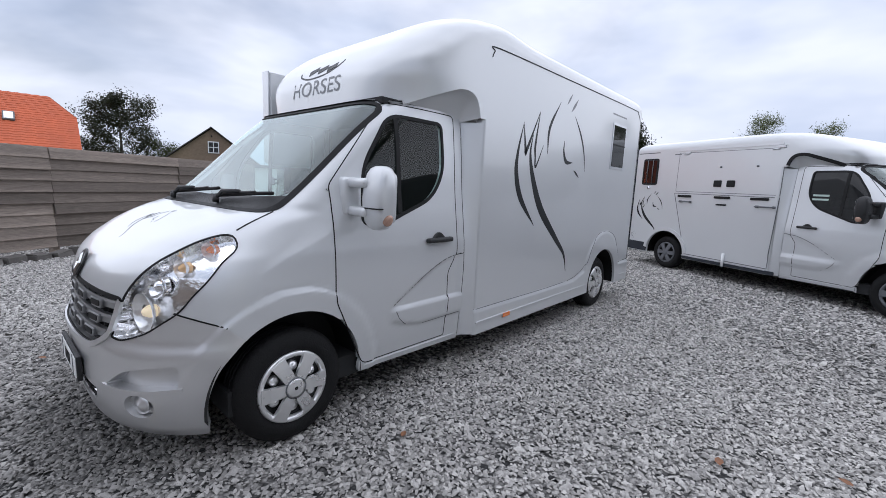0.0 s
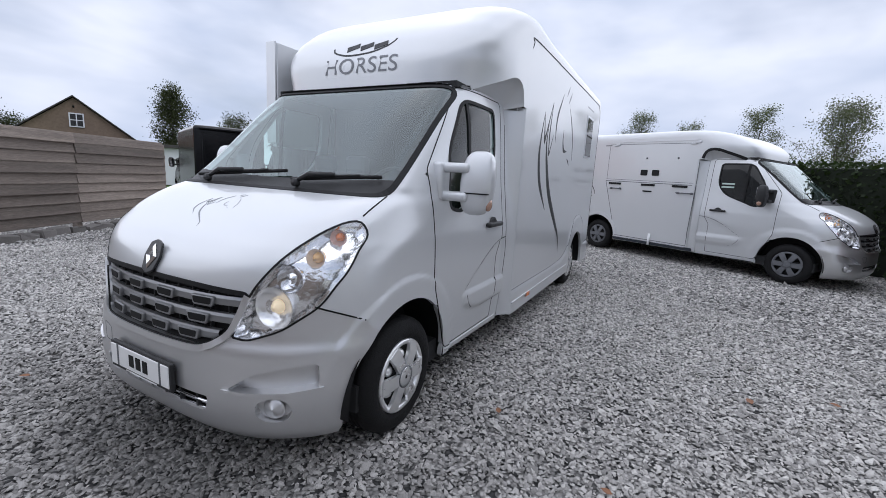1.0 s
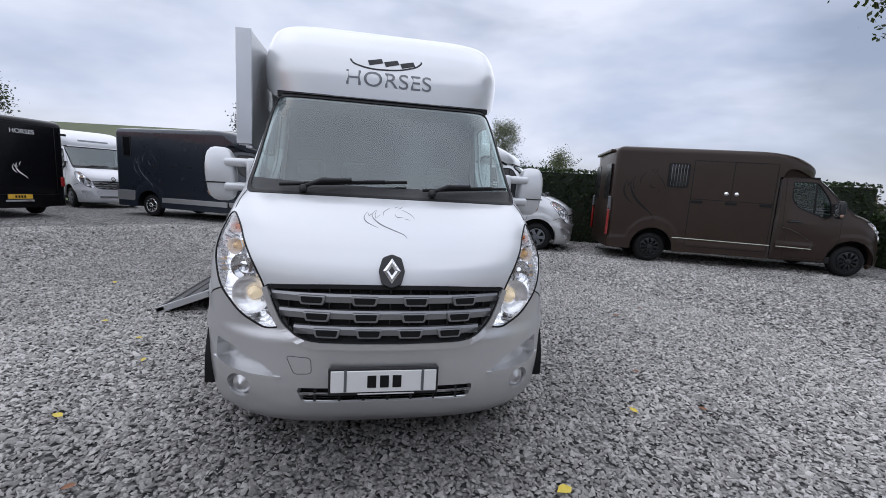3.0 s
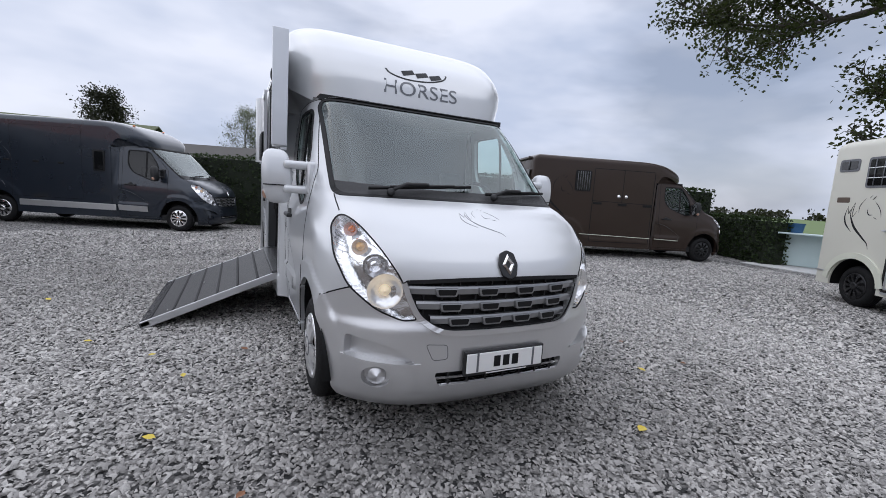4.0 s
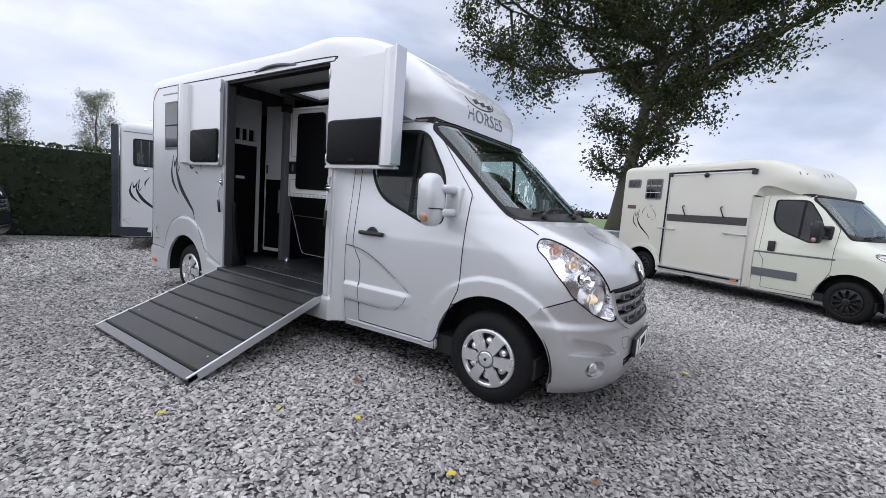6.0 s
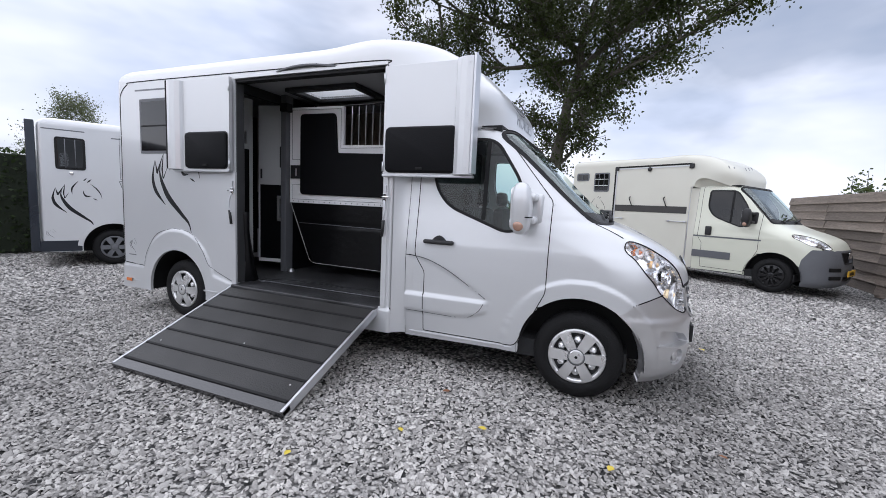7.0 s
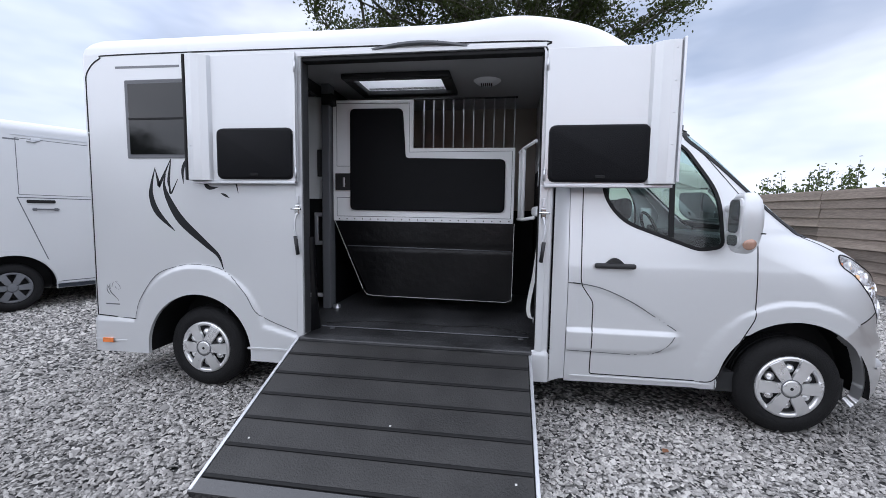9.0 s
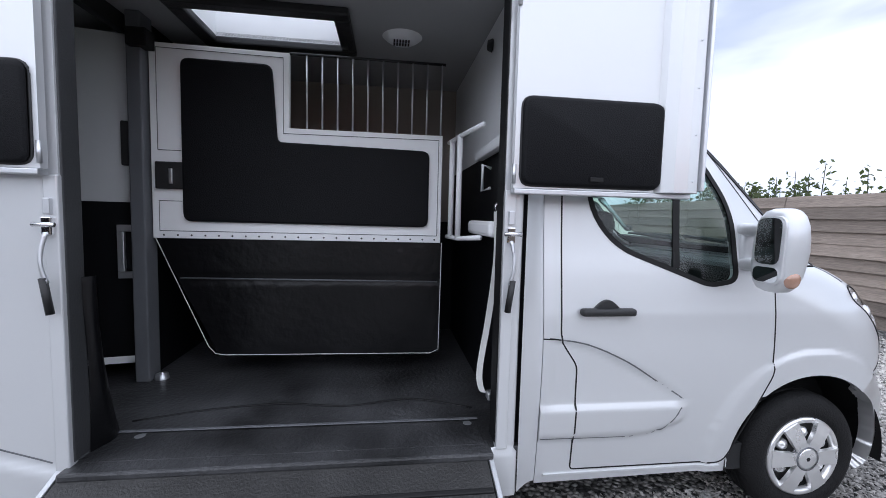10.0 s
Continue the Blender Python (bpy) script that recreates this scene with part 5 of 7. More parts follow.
# ---- fences ----
def sleeper_fence(label, a, b, boards=9, z0=0.12, pitch=0.2, lean=0.0, post=2.4):
    a, b = Vector((*a, 0)), Vector((*b, 0))
    d = (b - a)
    run = d.length
    ang = math.degrees(math.atan2(d.y, d.x))
    root = thing("sleeper_fence", label, "fence", Matrix.Translation(a) @ pose(0, 0, 0, 0, 0, ang), kind="structure")
    rng = random.Random(int(run * 10))
    n = max(1, round(run / post))
    step = run / n
    made = {}
    for i in range(n):
        for j in range(boards):
            v = rng.randrange(6)
            if v not in made:
                bm = box_bm((0, -0.02, 0.0), (step - 0.006, 0.02, pitch + 0.006), 0.009, 2)
                for q in bm.verts:
                    q.co.y += 0.006 * math.sin(q.co.x * 3 + v)
                    q.co.z += 0.004 * math.sin(q.co.x * 2.1 + v * 2)
                me = bpy.data.meshes.new("plank")
                bm.to_mesh(me)
                bm.free()
                me.materials.append(WOODOLD)
                made[v] = me
            o = new("plank", made[v])
            o.parent = root
            o.location = (i * step, rng.uniform(-0.014, 0.014), z0 + j * pitch + rng.uniform(-0.003, 0.003))
            o.rotation_euler.x = radians(-11 + rng.uniform(-1.5, 1.5))
    for i in range(n + 1):
        block("fence_post", (i * step - 0.06, 0.035, 0), (i * step + 0.06, 0.15, z0 + boards * pitch - 0.05), WOODOLD, root, 0.008)
    return root


def kerb_row(label, a, b, pitch=0.34):
    a, b = Vector((*a, 0)), Vector((*b, 0))
    d = b - a
    root = thing("stone_kerb", label, "kerb", Matrix.Translation(a) @ pose(0, 0, 0, 0, 0, math.degrees(math.atan2(d.y, d.x))), kind="structure")
    rng = random.Random(9)
    bms = []
    for v in range(5):
        bm = box_bm((-0.15, -0.10, -0.05), (0.15, 0.10, 0.12), 0.025, 2)
        for q in bm.verts:
            q.co += Vector((rng.uniform(-1, 1), rng.uniform(-1, 1), rng.uniform(-1, 1))) * 0.012
        me = bpy.data.meshes.new("kerb_stone")
        bm.to_mesh(me)
        bm.free()
        me.materials.append(KERB)
        bms.append(me)
    for i in range(int(d.length / pitch)):
        o = new("kerb_stone", bms[rng.randrange(5)])
        o.parent = root
        o.matrix_local = pose((i + 0.5) * pitch, rng.uniform(-0.03, 0.03), rng.uniform(-0.03, 0.02), rng.uniform(-8, 8), rng.uniform(-9, 9), rng.uniform(-14, 14))
    return root


FA, FB = (-9.75, 4.55), (-6.0, -2.6)
sleeper_fence("weathered grey wooden sleeper fence along the gravel", FB, FA)
sleeper_fence("weathered grey wooden sleeper fence behind the yard", (11.4, -4.95), (-6.0, -4.95), boards=10, z0=0.06)
sleeper_fence("weathered grey sleeper fence closing the yard corner", (-6.0, -4.95), FB)
kerb_row("row of rough stone kerb blocks before the fence", (FB[0] + 0.28, FB[1] + 0.12), (FA[0] + 0.28, FA[1] + 0.12))


# ---- hedges ----
def hedge(label, a, b, high, thick, seed, dens=260):
    a, b = Vector((*a, 0)), Vector((*b, 0))
    d = b - a
    run = d.length
    root = thing("hedge", label, "hedge", Matrix.Translation(a) @ pose(0, 0, 0, 0, 0, math.degrees(math.atan2(d.y, d.x))))
    # dark block in place of the shade deep between the leaves
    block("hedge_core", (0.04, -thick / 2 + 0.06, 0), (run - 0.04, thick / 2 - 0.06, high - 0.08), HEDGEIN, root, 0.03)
    rng = np.random.default_rng(seed)
    faces = [(run * high, lambda n: np.stack([rng.uniform(0, run, n), np.full(n, -thick / 2), rng.uniform(0.02, high, n)], 1)),
             (run * thick, lambda n: np.stack([rng.uniform(0, run, n), rng.uniform(-thick / 2, thick / 2, n), np.full(n, high)], 1)),
             (2 * thick * high, lambda n: np.stack([rng.choice([0, run], n), rng.uniform(-thick / 2, thick / 2, n), rng.uniform(0, high, n)], 1)),
             (run * high * 0.5, lambda n: np.stack([rng.uniform(0, run, n), np.full(n, thick / 2), rng.uniform(0.02, high, n)], 1))]
    c = np.concatenate([fn(int(ar * dens)) for ar, fn in faces])
    c += rng.normal(0, 0.03, c.shape)
    leaf_cloud("leaves", c, 0.045, HEDGE, root, seed)
    return root


def leaf_cloud(name, c, size, material, parent, seed, droop=0.0, aspect=0.62):
    """Many small leaves, each a folded pair of triangles, at the places c."""
    rng = np.random.default_rng(seed)
    k = len(c)
    u = rng.normal(0, 1, (k, 3))
    u /= np.linalg.norm(u, axis=1, keepdims=True)
    u[:, 2] -= droop
    u /= np.linalg.norm(u, axis=1, keepdims=True)
    w = np.cross(u, rng.normal(0, 1, (k, 3)))
    w /= np.linalg.norm(w, axis=1, keepdims=True)
    s = size * rng.uniform(0.6, 1.4, (k, 1))
    V = np.stack([c - u * s, c + w * s * aspect, c + u * s, c - w * s * aspect], 1).reshape(-1, 3)
    F = np.arange(4 * k).reshape(-1, 4)
    me = bpy.data.meshes.new(name)
    me.vertices.add(len(V))
    me.vertices.foreach_set("co", V.ravel())
    me.loops.add(F.size)
    me.loops.foreach_set("vertex_index", F.ravel())
    me.polygons.add(k)
    me.polygons.foreach_set("loop_start", np.arange(0, F.size, 4))
    me.polygons.foreach_set("loop_total", np.full(k, 4))
    me.update(calc_edges=True)
    me.materials.append(material)
    ob = new(name, me)
    ob.parent = parent
    return ob


hedge("tall clipped green hedge behind the parked trucks", (-5.5, 14.8), (3.2, 10.6), 2.15, 0.8, 3, 150)
hedge("tall clipped green hedge beside the brown truck", (3.2, 10.6), (13.5, 6.6), 2.15, 0.8, 4, 200)
hedge("low clipped dark green hedge beside the brown truck", (13.9, 6.6), (12.45, 3.75), 1.32, 0.7, 5, 330)


# ---- trees ----
def tree(label, at, height, spread, trunk, seed, leaf=None, size=0.09, leaves=9000, bare=0.25, category="tree", droop=0.1, limbs=14, narrow=1.0, cluster=0.28, boughs=(), vase=False, lean=(0.0, 0.0)):
    rng = random.Random(seed)
    nr = np.random.default_rng(seed)
    root = thing("tree", label, category, Matrix.Translation((*at, -0.05)))
    ends = []
    rootpts = [Vector((0, 0, 0))]
    bend = Vector((rng.uniform(-1, 1), rng.uniform(-1, 1), 0)) * 0.04 * height
    for i in range(1, 9):
        t = i / 8
        rootpts.append(Vector((bend.x * t * t + lean[0] * height * t, bend.y * t * t + lean[1] * height * t, height * 0.93 * t)) + Vector((rng.uniform(-1, 1), rng.uniform(-1, 1), 0)) * 0.012 * height)
    tube("trunk", rootpts, trunk, BARK, root, 10, taper=trunk * 0.12)
    vs, fs = [], []
    def limb(a, dirn, ln, r, depth):
        pts = [a]
        d = dirn.normalized()
        n = 5
        for i in range(n):
            d = (d + Vector((rng.uniform(-1, 1), rng.uniform(-1, 1), rng.uniform(-0.5, 0.7))) * 0.22).normalized()
            pts.append(pts[-1] + d * ln / n)
        seg = 5
        o = len(vs)
        for i, p in enumerate(pts):
            t = (pts[min(i + 1, n)] - pts[max(i - 1, 0)]).normalized()
            u = t.cross(Vector((0.3, 0.2, 0.9))).normalized()
            w = t.cross(u)
            rr = r * (1 - 0.8 * i / n)
            for j in range(seg):
                g = 2 * math.pi * j / seg
                vs.append(p + (u * math.cos(g) + w * math.sin(g)) * rr)
        for i in range(n):
            for j in range(seg):
                fs.append((o + i * seg + j, o + i * seg + (j + 1) % seg, o + (i + 1) * seg + (j + 1) % seg, o + (i + 1) * seg + j))
        if depth == 0:
            ends.extend((*p, ln) for p in pts[1:])
            return
        for i in range(2, n + 1):
            for _ in range(2 if depth > 1 else 3):
                side = Vector((rng.uniform(-1, 1), rng.uniform(-1, 1), rng.uniform(-0.6, 0.8)))
                limb(pts[i], d * 0.55 + side * 0.8, ln * rng.uniform(0.35, 0.6), r * 0.45, depth - 1)
    for i in range(limbs):
        t = bare + (0.97 - bare) * (i + rng.random()) / limbs
        k = min(7, int(t * 8))
        p = rootpts[k].lerp(rootpts[k + 1], t * 8 - k)
        a = i * 2.4 + rng.uniform(-0.5, 0.5)
        shape = math.sin(math.pi * min(1, (t - bare) / (1 - bare) * 0.8 + 0.2)) ** 0.7
        if vase:
            shape = min(1.0, 0.05 + 1.6 * (t - bare))
        up = 0.35 + 0.5 * t if narrow == 1.0 else narrow
        limb(p, Vector((math.cos(a), math.sin(a), up)), spread * (0.35 + 0.65 * shape) * rng.uniform(0.75, 1.1), trunk * 0.38 * (1.1 - t), 2)
    for z, dirn, ln in boughs:
        t = z / (height * 0.93)
        k = min(7, int(t * 8))
        limb(rootpts[k].lerp(rootpts[k + 1], t * 8 - k), Vector(dirn), ln, trunk * 0.42, 2)
    gpart("branchwork", vs, fs, BARK, root, "", True)
    e = np.array(ends)
    share = e[:, 3] ** 1.7 if boughs else np.ones(len(e))
    pick = nr.choice(len(e), leaves, p=share / share.sum())
    c = e[pick, :3] + nr.normal(0, cluster, (leaves, 3))
    leaf_cloud("leaves", c, size, leaf or LEAF, root, seed, droop)
    return root

# ---- the silver horse truck in the middle ----
truck = thing("horse_truck", "silver horse truck with side ramp lowered and upper doors open", "truck")
S = cab(truck, SILVER, SATIN, 1.0)
OPENING = round_poly([(1.69, 0.505), (3.435, 0.505), (3.435, 2.585), (1.69, 2.585)], 0.012, 3)
U, Lw = truck_box(truck, SILVER, OVER, 4.332, 5.36, 1.0, OPENING, hatch=[(-0.34, 2.50), (0.12, 2.50), (0.12, 3.30), (-0.34, 3.30)])
rear_axle(truck, 4.332, "cap")
chassis(truck, 5.25)
# roof seam, rear seam and skirt lines
for s in (-1, 1):
    U.strip("roof_gap", smooth_path([(1.66, 2.54), (1.69, 2.59), (1.76, 2.625), (3.0, 2.64), (4.9, 2.655), (5.12, 2.63), (5.235, 2.53), (5.25, 2.40), (5.25, 2.07)], 6), "x", s, 0.010, SEAL, truck, 0.0025)
    Lw.strip("rear_gap", [(5.25, 2.06), (5.26, 0.58), (4.90, 0.56)], "x", s, 0.008, SEAL, truck, 0.0025)
    Lw.strip("skirt_line", smooth_path([(4.91, 0.56), (4.86, 0.72), (4.70, 0.93), (4.50, 1.01), (4.33, 1.03), (4.10, 0.99), (3.92, 0.82), (3.80, 0.65), (3.50, 0.53)] + ([(3.0, 0.50), (2.0, 0.50), (1.58, 0.50)] if s > 0 else []), 6), "x", s, 0.006, GREYPLAST, truck, 0.002)
    Lw.strip("skirt_rib", [(3.9, 0.385), (3.5, 0.385)] if s < 0 else [(3.8, 0.39), (1.55, 0.385)], "x", s, 0.014, SILVER, truck, 0.008)
    Lw.strip("side_marker", [(5.10, 0.375), (5.20, 0.375)] if s < 0 else [(2.00, 0.375), (2.11, 0.375)], "x", s, 0.035, ORANGE, truck, 0.016)
    Lw.strip("rear_rib", [(4.98, 0.375), (5.30, 0.375)], "x", s, 0.012, SILVER, truck, 0.006)
    # side window with dark frame
    win = [(4.90, 1.86), (4.30 if s < 0 else 4.26, 1.86), (4.30 if s < 0 else 4.26, 2.46), (4.90, 2.46)] if s < 0 else [(4.72, 1.83), (4.26, 1.83), (4.26, 2.40), (4.72, 2.40)]
    wroot = new("side_window")
    wroot.parent = truck
    y0, y1, z0, z1 = min(p[0] for p in win), max(p[0] for p in win), min(p[1] for p in win), max(p[1] for p in win)
    part("window_frame", plate_bm(round_poly(win, 0.012), s * 0.012, "x", s * 1.036, 0.003), GREYPLAST if s < 0 else ALU, wroot)
    part("pane", plate_bm([(y0 + 0.03, z0 + 0.03), (y1 - 0.03, z0 + 0.03), (y1 - 0.03, z1 - 0.03), (y0 + 0.03, z1 - 0.03)], s * 0.004, "x", s * 1.0465), PANE, wroot)
    block("slider_bar", (s * 1.05, y0 + 0.03, z0 + 0.295), (s * 1.056, y1 - 0.03, z0 + 0.31), SEAL, wroot, 0.001)
# decals
swoosh(truck, Lw, "x", 1, 3.26, 0.63, 1.0, 1, DECAL, thin=1.1, which=(0, 1, 2, 3, 4, 7, 8, 9))
swoosh(truck, Lw, "x", 1, 3.26, 0.63, 1.0, 1, DECALSOFT, which=(5, 6))
swoosh(truck, Lw, "x", -1, 4.10, 1.0, 0.53, -1, DECAL, thin=1.45)
swoosh(truck, S, "y", 0, 0.085, 1.15, 0.2, 1, DECALSOFT, thin=0.5, tall=0.4)
swoosh(truck, Lw, "x", -1, 5.06, 0.70, 0.09, -1, DECALSOFT, thin=1.2)
Lw.strip("maker_mark", [(5.18, 0.675), (5.05, 0.675)], "x", -1, 0.010, DECALSOFT, truck, 0.001)
for s, y0 in ((-1, 4.98), (1, 4.30)):
    Lw.strip("maker_mark", [(y0, 2.56), (y0 - 0.56, 2.555)] if s < 0 else [(4.22, 2.50), (4.70, 2.50)], "x", s, 0.018, DECALSOFT, truck, 0.001)


def lettering(body, x, z, width, material):
    ob = text_part("lettering", body, 1.0, Matrix(), material, truck, 0.0)
    me = ob.data
    xs = [v.co.x for v in me.vertices]
    k = width / (max(xs) - min(xs))
    for v in me.vertices:
        p, n = U.on("y", 0, x + v.co.x * k, z + v.co.y * k * 0.85)
        v.co = Vector(p) + Vector(n) * 0.003
    return ob


lettering("HORSES", 0.01, 2.245, 0.68, LETTERGREY)
U.strip("logo_bow", smooth_path([(-0.30, 2.405), (-0.26, 2.365), (-0.12, 2.335), (0.08, 2.345), (0.22, 2.385), (0.27, 2.425), (0.275, 2.445)], 6), "y", 0, 0.014, DECAL, truck, 0.002)
for q in (-0.10, 0.03, 0.16):
    U.strip("logo_bar", [(q - 0.055, 2.385), (q + 0.055, 2.415)], "y", 0, 0.05, DECAL, truck, 0.002)
p = S.on("y", 0, -0.02, 0.465)[0]
plate(truck, 0, 0, 0, Matrix.Translation((-0.02, p[1] - 0.018, 0.465)))

# ---- inside of the box, ramp and side doors ----
def wall_in(name, lo, hi, m, label=""):
    return block(name, lo, hi, m, truck, 0.0, label=label)


block("box_floor", (-1.035, 1.58, 0.44), (0.99, 3.70, 0.505), FLOORRUB, truck, 0.004, label="worn black rubber stable floor")
block("rear_floor", (-0.6, 3.70, 0.44), (0.6, 5.28, 0.50), FLOORRUB, truck, 0.004)
wall_in("far_wall_lower", (0.975, 1.60, 0.505), (1.0, 3.70, 1.5), PADVINYL)
wall_in("far_wall_lower", (0.975, 3.70, 0.90), (1.0, 5.28, 1.5), PADVINYL)
wall_in("far_wall_upper", (0.98, 1.60, 1.5), (1.0, 5.28, 2.68), BROWNWALL)
wall_in("front_wall_lower", (-1.0, 1.57, 0.505), (0.975, 1.60, 1.92), PADVINYL)
wall_in("front_wall_upper", (-1.0, 1.575, 1.92), (0.975, 1.60, 2.68), WALLGREY)
wall_in("tail_wall", (-1.0, 5.25, 0.505), (0.975, 5.28, 2.68), PADVINYL)
wall_in("near_wall_rear", (-1.0, 3.50, 0.92), (-0.985, 5.25, 2.68), PADVINYL)
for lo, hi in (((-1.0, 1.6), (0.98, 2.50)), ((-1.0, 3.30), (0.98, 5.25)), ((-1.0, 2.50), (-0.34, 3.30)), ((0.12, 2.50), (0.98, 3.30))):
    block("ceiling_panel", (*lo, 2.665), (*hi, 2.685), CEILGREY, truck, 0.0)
# roof light: shaft, inner frame, clear dome
for lo, hi in (((-0.36, 2.47), (-0.34, 3.33)), ((0.12, 2.47), (0.14, 3.33)), ((-0.34, 2.47), (0.12, 2.50)), ((-0.34, 3.30), (0.12, 3.33))):
    block("roof_light_shaft", (*lo, 2.64), (*hi, 2.90), WALLGREY, truck, 0.0)
for lo, hi in (((-0.42, 2.42), (-0.33, 3.38)), ((0.11, 2.42), (0.20, 3.38)), ((-0.33, 2.42), (0.11, 2.51)), ((-0.33, 3.29), (0.11, 3.38))):
    block("roof_light_frame", (*lo, 2.615), (*hi, 2.663), PLASTIC, truck, 0.012)
dome = block("roof_light_dome", (-0.36, 2.47, 2.90), (0.14, 3.33, 2.92), GLASS_LENS, truck, 0.004)
dome.visible_shadow = False
block("roof_light_handle", (0.0, 2.46, 2.59), (0.04, 2.50, 2.625), PLASTIC, truck, 0.006)
lathe("ceiling_vent", [(0.001, 0.035), (0.075, 0.034), (0.10, 0.02), (0.125, 0.0)], WALLGREY, truck, pose(-0.08, 2.12, 2.665) @ pose(0, 0, 0, 0, 90, 0), 32)
for i in range(6):
    for j in range(2):
        block("vent_slot", (-0.13 + 0.052 * j, 2.075 + 0.018 * i, 2.626), (-0.092 + 0.052 * j, 2.085 + 0.018 * i, 2.6305), SEAL, truck, 0.0)
lathe("inside_lamp", [(0.001, 0.03), (0.028, 0.026), (0.038, 0.0)], PLASTIC, truck, pose(-0.35, 1.605, 2.55) @ pose(0, 0, 0, 0, 0, 90), 16)

# partition with padding, bars and hanging curtain
prt = thing("horse_partition", "white framed stall partition with black padding and a hanging curtain", "partition")
FRAME = [(3.59, 2.52), (2.80, 2.51), (2.80, 2.065), (1.85, 2.065), (1.85, 1.375), (3.59, 1.375)]
part("partition_frame", plate_bm(FRAME, 0.04, "x", -0.10, 0.004), WALLGREY, prt, "white coated partition frame")
PAD = round_poly([(3.41, 2.435), (2.895, 2.43), (2.865, 1.975), (1.935, 1.96), (1.935, 1.475), (3.41, 1.48)], [0.05, 0.05, 0.03, 0.05, 0.05, 0.05])
pad = part("padding", plate_bm(PAD, -0.03, "x", -0.10, 0.012), PADVINYL, prt)
part("padding_back", plate_bm(PAD, 0.03, "x", -0.06, 0.0), PADVINYL, prt)
for a, b in (((3.55, 2.49), (2.835, 2.48)), ((2.835, 2.48), (2.835, 2.03)), ((2.835, 2.03), (1.875, 2.035)), ((1.875, 2.035), (1.875, 1.42)), ((1.875, 1.42), (3.55, 1.42)), ((3.55, 1.42), (3.55, 1.60)), ((3.55, 1.60), (3.42, 1.60)), ((3.55, 1.90), (3.42, 1.90)), ((3.55, 1.90), (3.55, 2.49))):
    tube("frame_groove", [(-0.1015, *a), (-0.1015, *b)], 0.0022, GREYPLAST, prt, 4)
block("partition_latch", (-0.125, 3.40, 1.67), (-0.098, 3.56, 1.83), PLASTIC, prt, 0.006)
block("latch_tongue", (-0.135, 3.46, 1.70), (-0.12, 3.48, 1.79), ALU, prt, 0.003)
for i in range(22):
    lathe("rivet", [(0.001, 0.004), (0.005, 0.003), (0.006, 0.0)], PLASTIC, prt, pose(-0.102, 1.89 + 0.078 * i, 1.395) @ pose(0, 0, 0, 0, 0, 180), 6)
for i in range(10):
    y = 2.70 - 0.093 * i
    tube("partition_bar", [(-0.08, y, 2.06), (-0.08, y, 2.515)], 0.006, ALU, prt, 8)
tube("partition_top_rail", [(-0.08, 2.80, 2.515), (-0.08, 1.84, 2.515)], 0.009, PLASTIC, prt, 8)
CURT = [(3.58, 1.375), (3.29, 0.70), (3.25, 0.655), (3.19, 0.645), (1.90, 0.635), (1.845, 0.66), (1.84, 1.375)]
n1, n2 = 40, 24
vs, fs = [], []
for j in range(n2 + 1):
    z = 1.375 - 0.735 * j / n2
    ya = 3.58 - (3.58 - 3.24) * min(1, j / n2 * 1.02)
    for i in range(n1 + 1):
        y = ya + (1.845 - ya) * i / n1
        vs.append((-0.085 + 0.008 * math.sin(y * 9 + z * 4) * (j / n2) + 0.012 * math.exp(-((z - 1.13) / 0.02) ** 2), y, z))
for j in range(n2):
    for i in range(n1):
        o = j * (n1 + 1) + i
        fs.append((o, o + 1, o + n1 + 2, o + n1 + 1))
gpart("curtain", vs, fs, CURTAIN, prt, "black hanging rubber curtain", True)
tube("curtain_piping", [(-0.092, *p) for p in CURT], 0.003, WEBBING, prt, 6)
tube("curtain_batten", [(-0.082, 3.45, 1.13), (-0.082, 1.86, 1.115)], 0.006, GREYPLAST, prt, 6)
block("partition_hinge_post", (-0.16, 3.60, 0.505), (-0.03, 3.68, 2.665), GREYPLAST, prt, 0.008)
block("hinge_top", (-0.20, 3.55, 2.46), (-0.10, 3.66, 2.56), SEAL, prt, 0.008)
lathe("post_foot", [(0.001, 0.04), (0.035, 0.03), (0.04, 0.0)], ALU, prt, pose(-0.10, 3.56, 0.506) @ pose(0, 0, 0, 0, -90, 0), 16)

# narrow door behind the partition, swung towards the tail, and the padded panel it meets
dv = thing("stall_door", "narrow stall door, pale grey over black, with aluminium edges", "door", pose(-0.055, 3.70, 0, 0, 0, 101.3))
DIVPALE = mat("grey_divider_panel", (0.60, 0.605, 0.61), 0.5, 0.0, 0.06, 3)
block("upper_panel", (0.0, -0.012, 1.585), (0.37, 0.012, 2.56), DIVPALE, dv, 0.002)
block("lower_panel", (0.02, -0.012, 0.64), (0.35, 0.012, 1.585), PADVINYL, dv, 0.002)
block("bottom_rail", (0.0, -0.018, 0.60), (0.37, 0.014, 0.645), WALLGREY, dv, 0.004)
for lo, hi in ((0.0, 0.022), (0.345, 0.372)):
    block("side_rail", (lo, -0.018, 0.645), (hi, 0.014, 1.585), DIVPALE, dv, 0.004)
block("pad_stop", (0.0, 0.012, 1.80), (0.06, 0.04, 2.06), PLASTIC, dv, 0.008)
block("door_catch", (0.315, 0.012, 1.66), (0.335, 0.028, 1.78), PLASTIC, dv, 0.004)
for lo, hi, z0, z1 in ((-0.02, 0.09, 1.13, 1.17), (-0.02, 0.09, 1.41, 1.45), (0.055, 0.09, 1.17, 1.41)):
    block("latch_bracket", (lo, 0.014, z0), (hi, 0.05, z1), ALU, dv, 0.004)
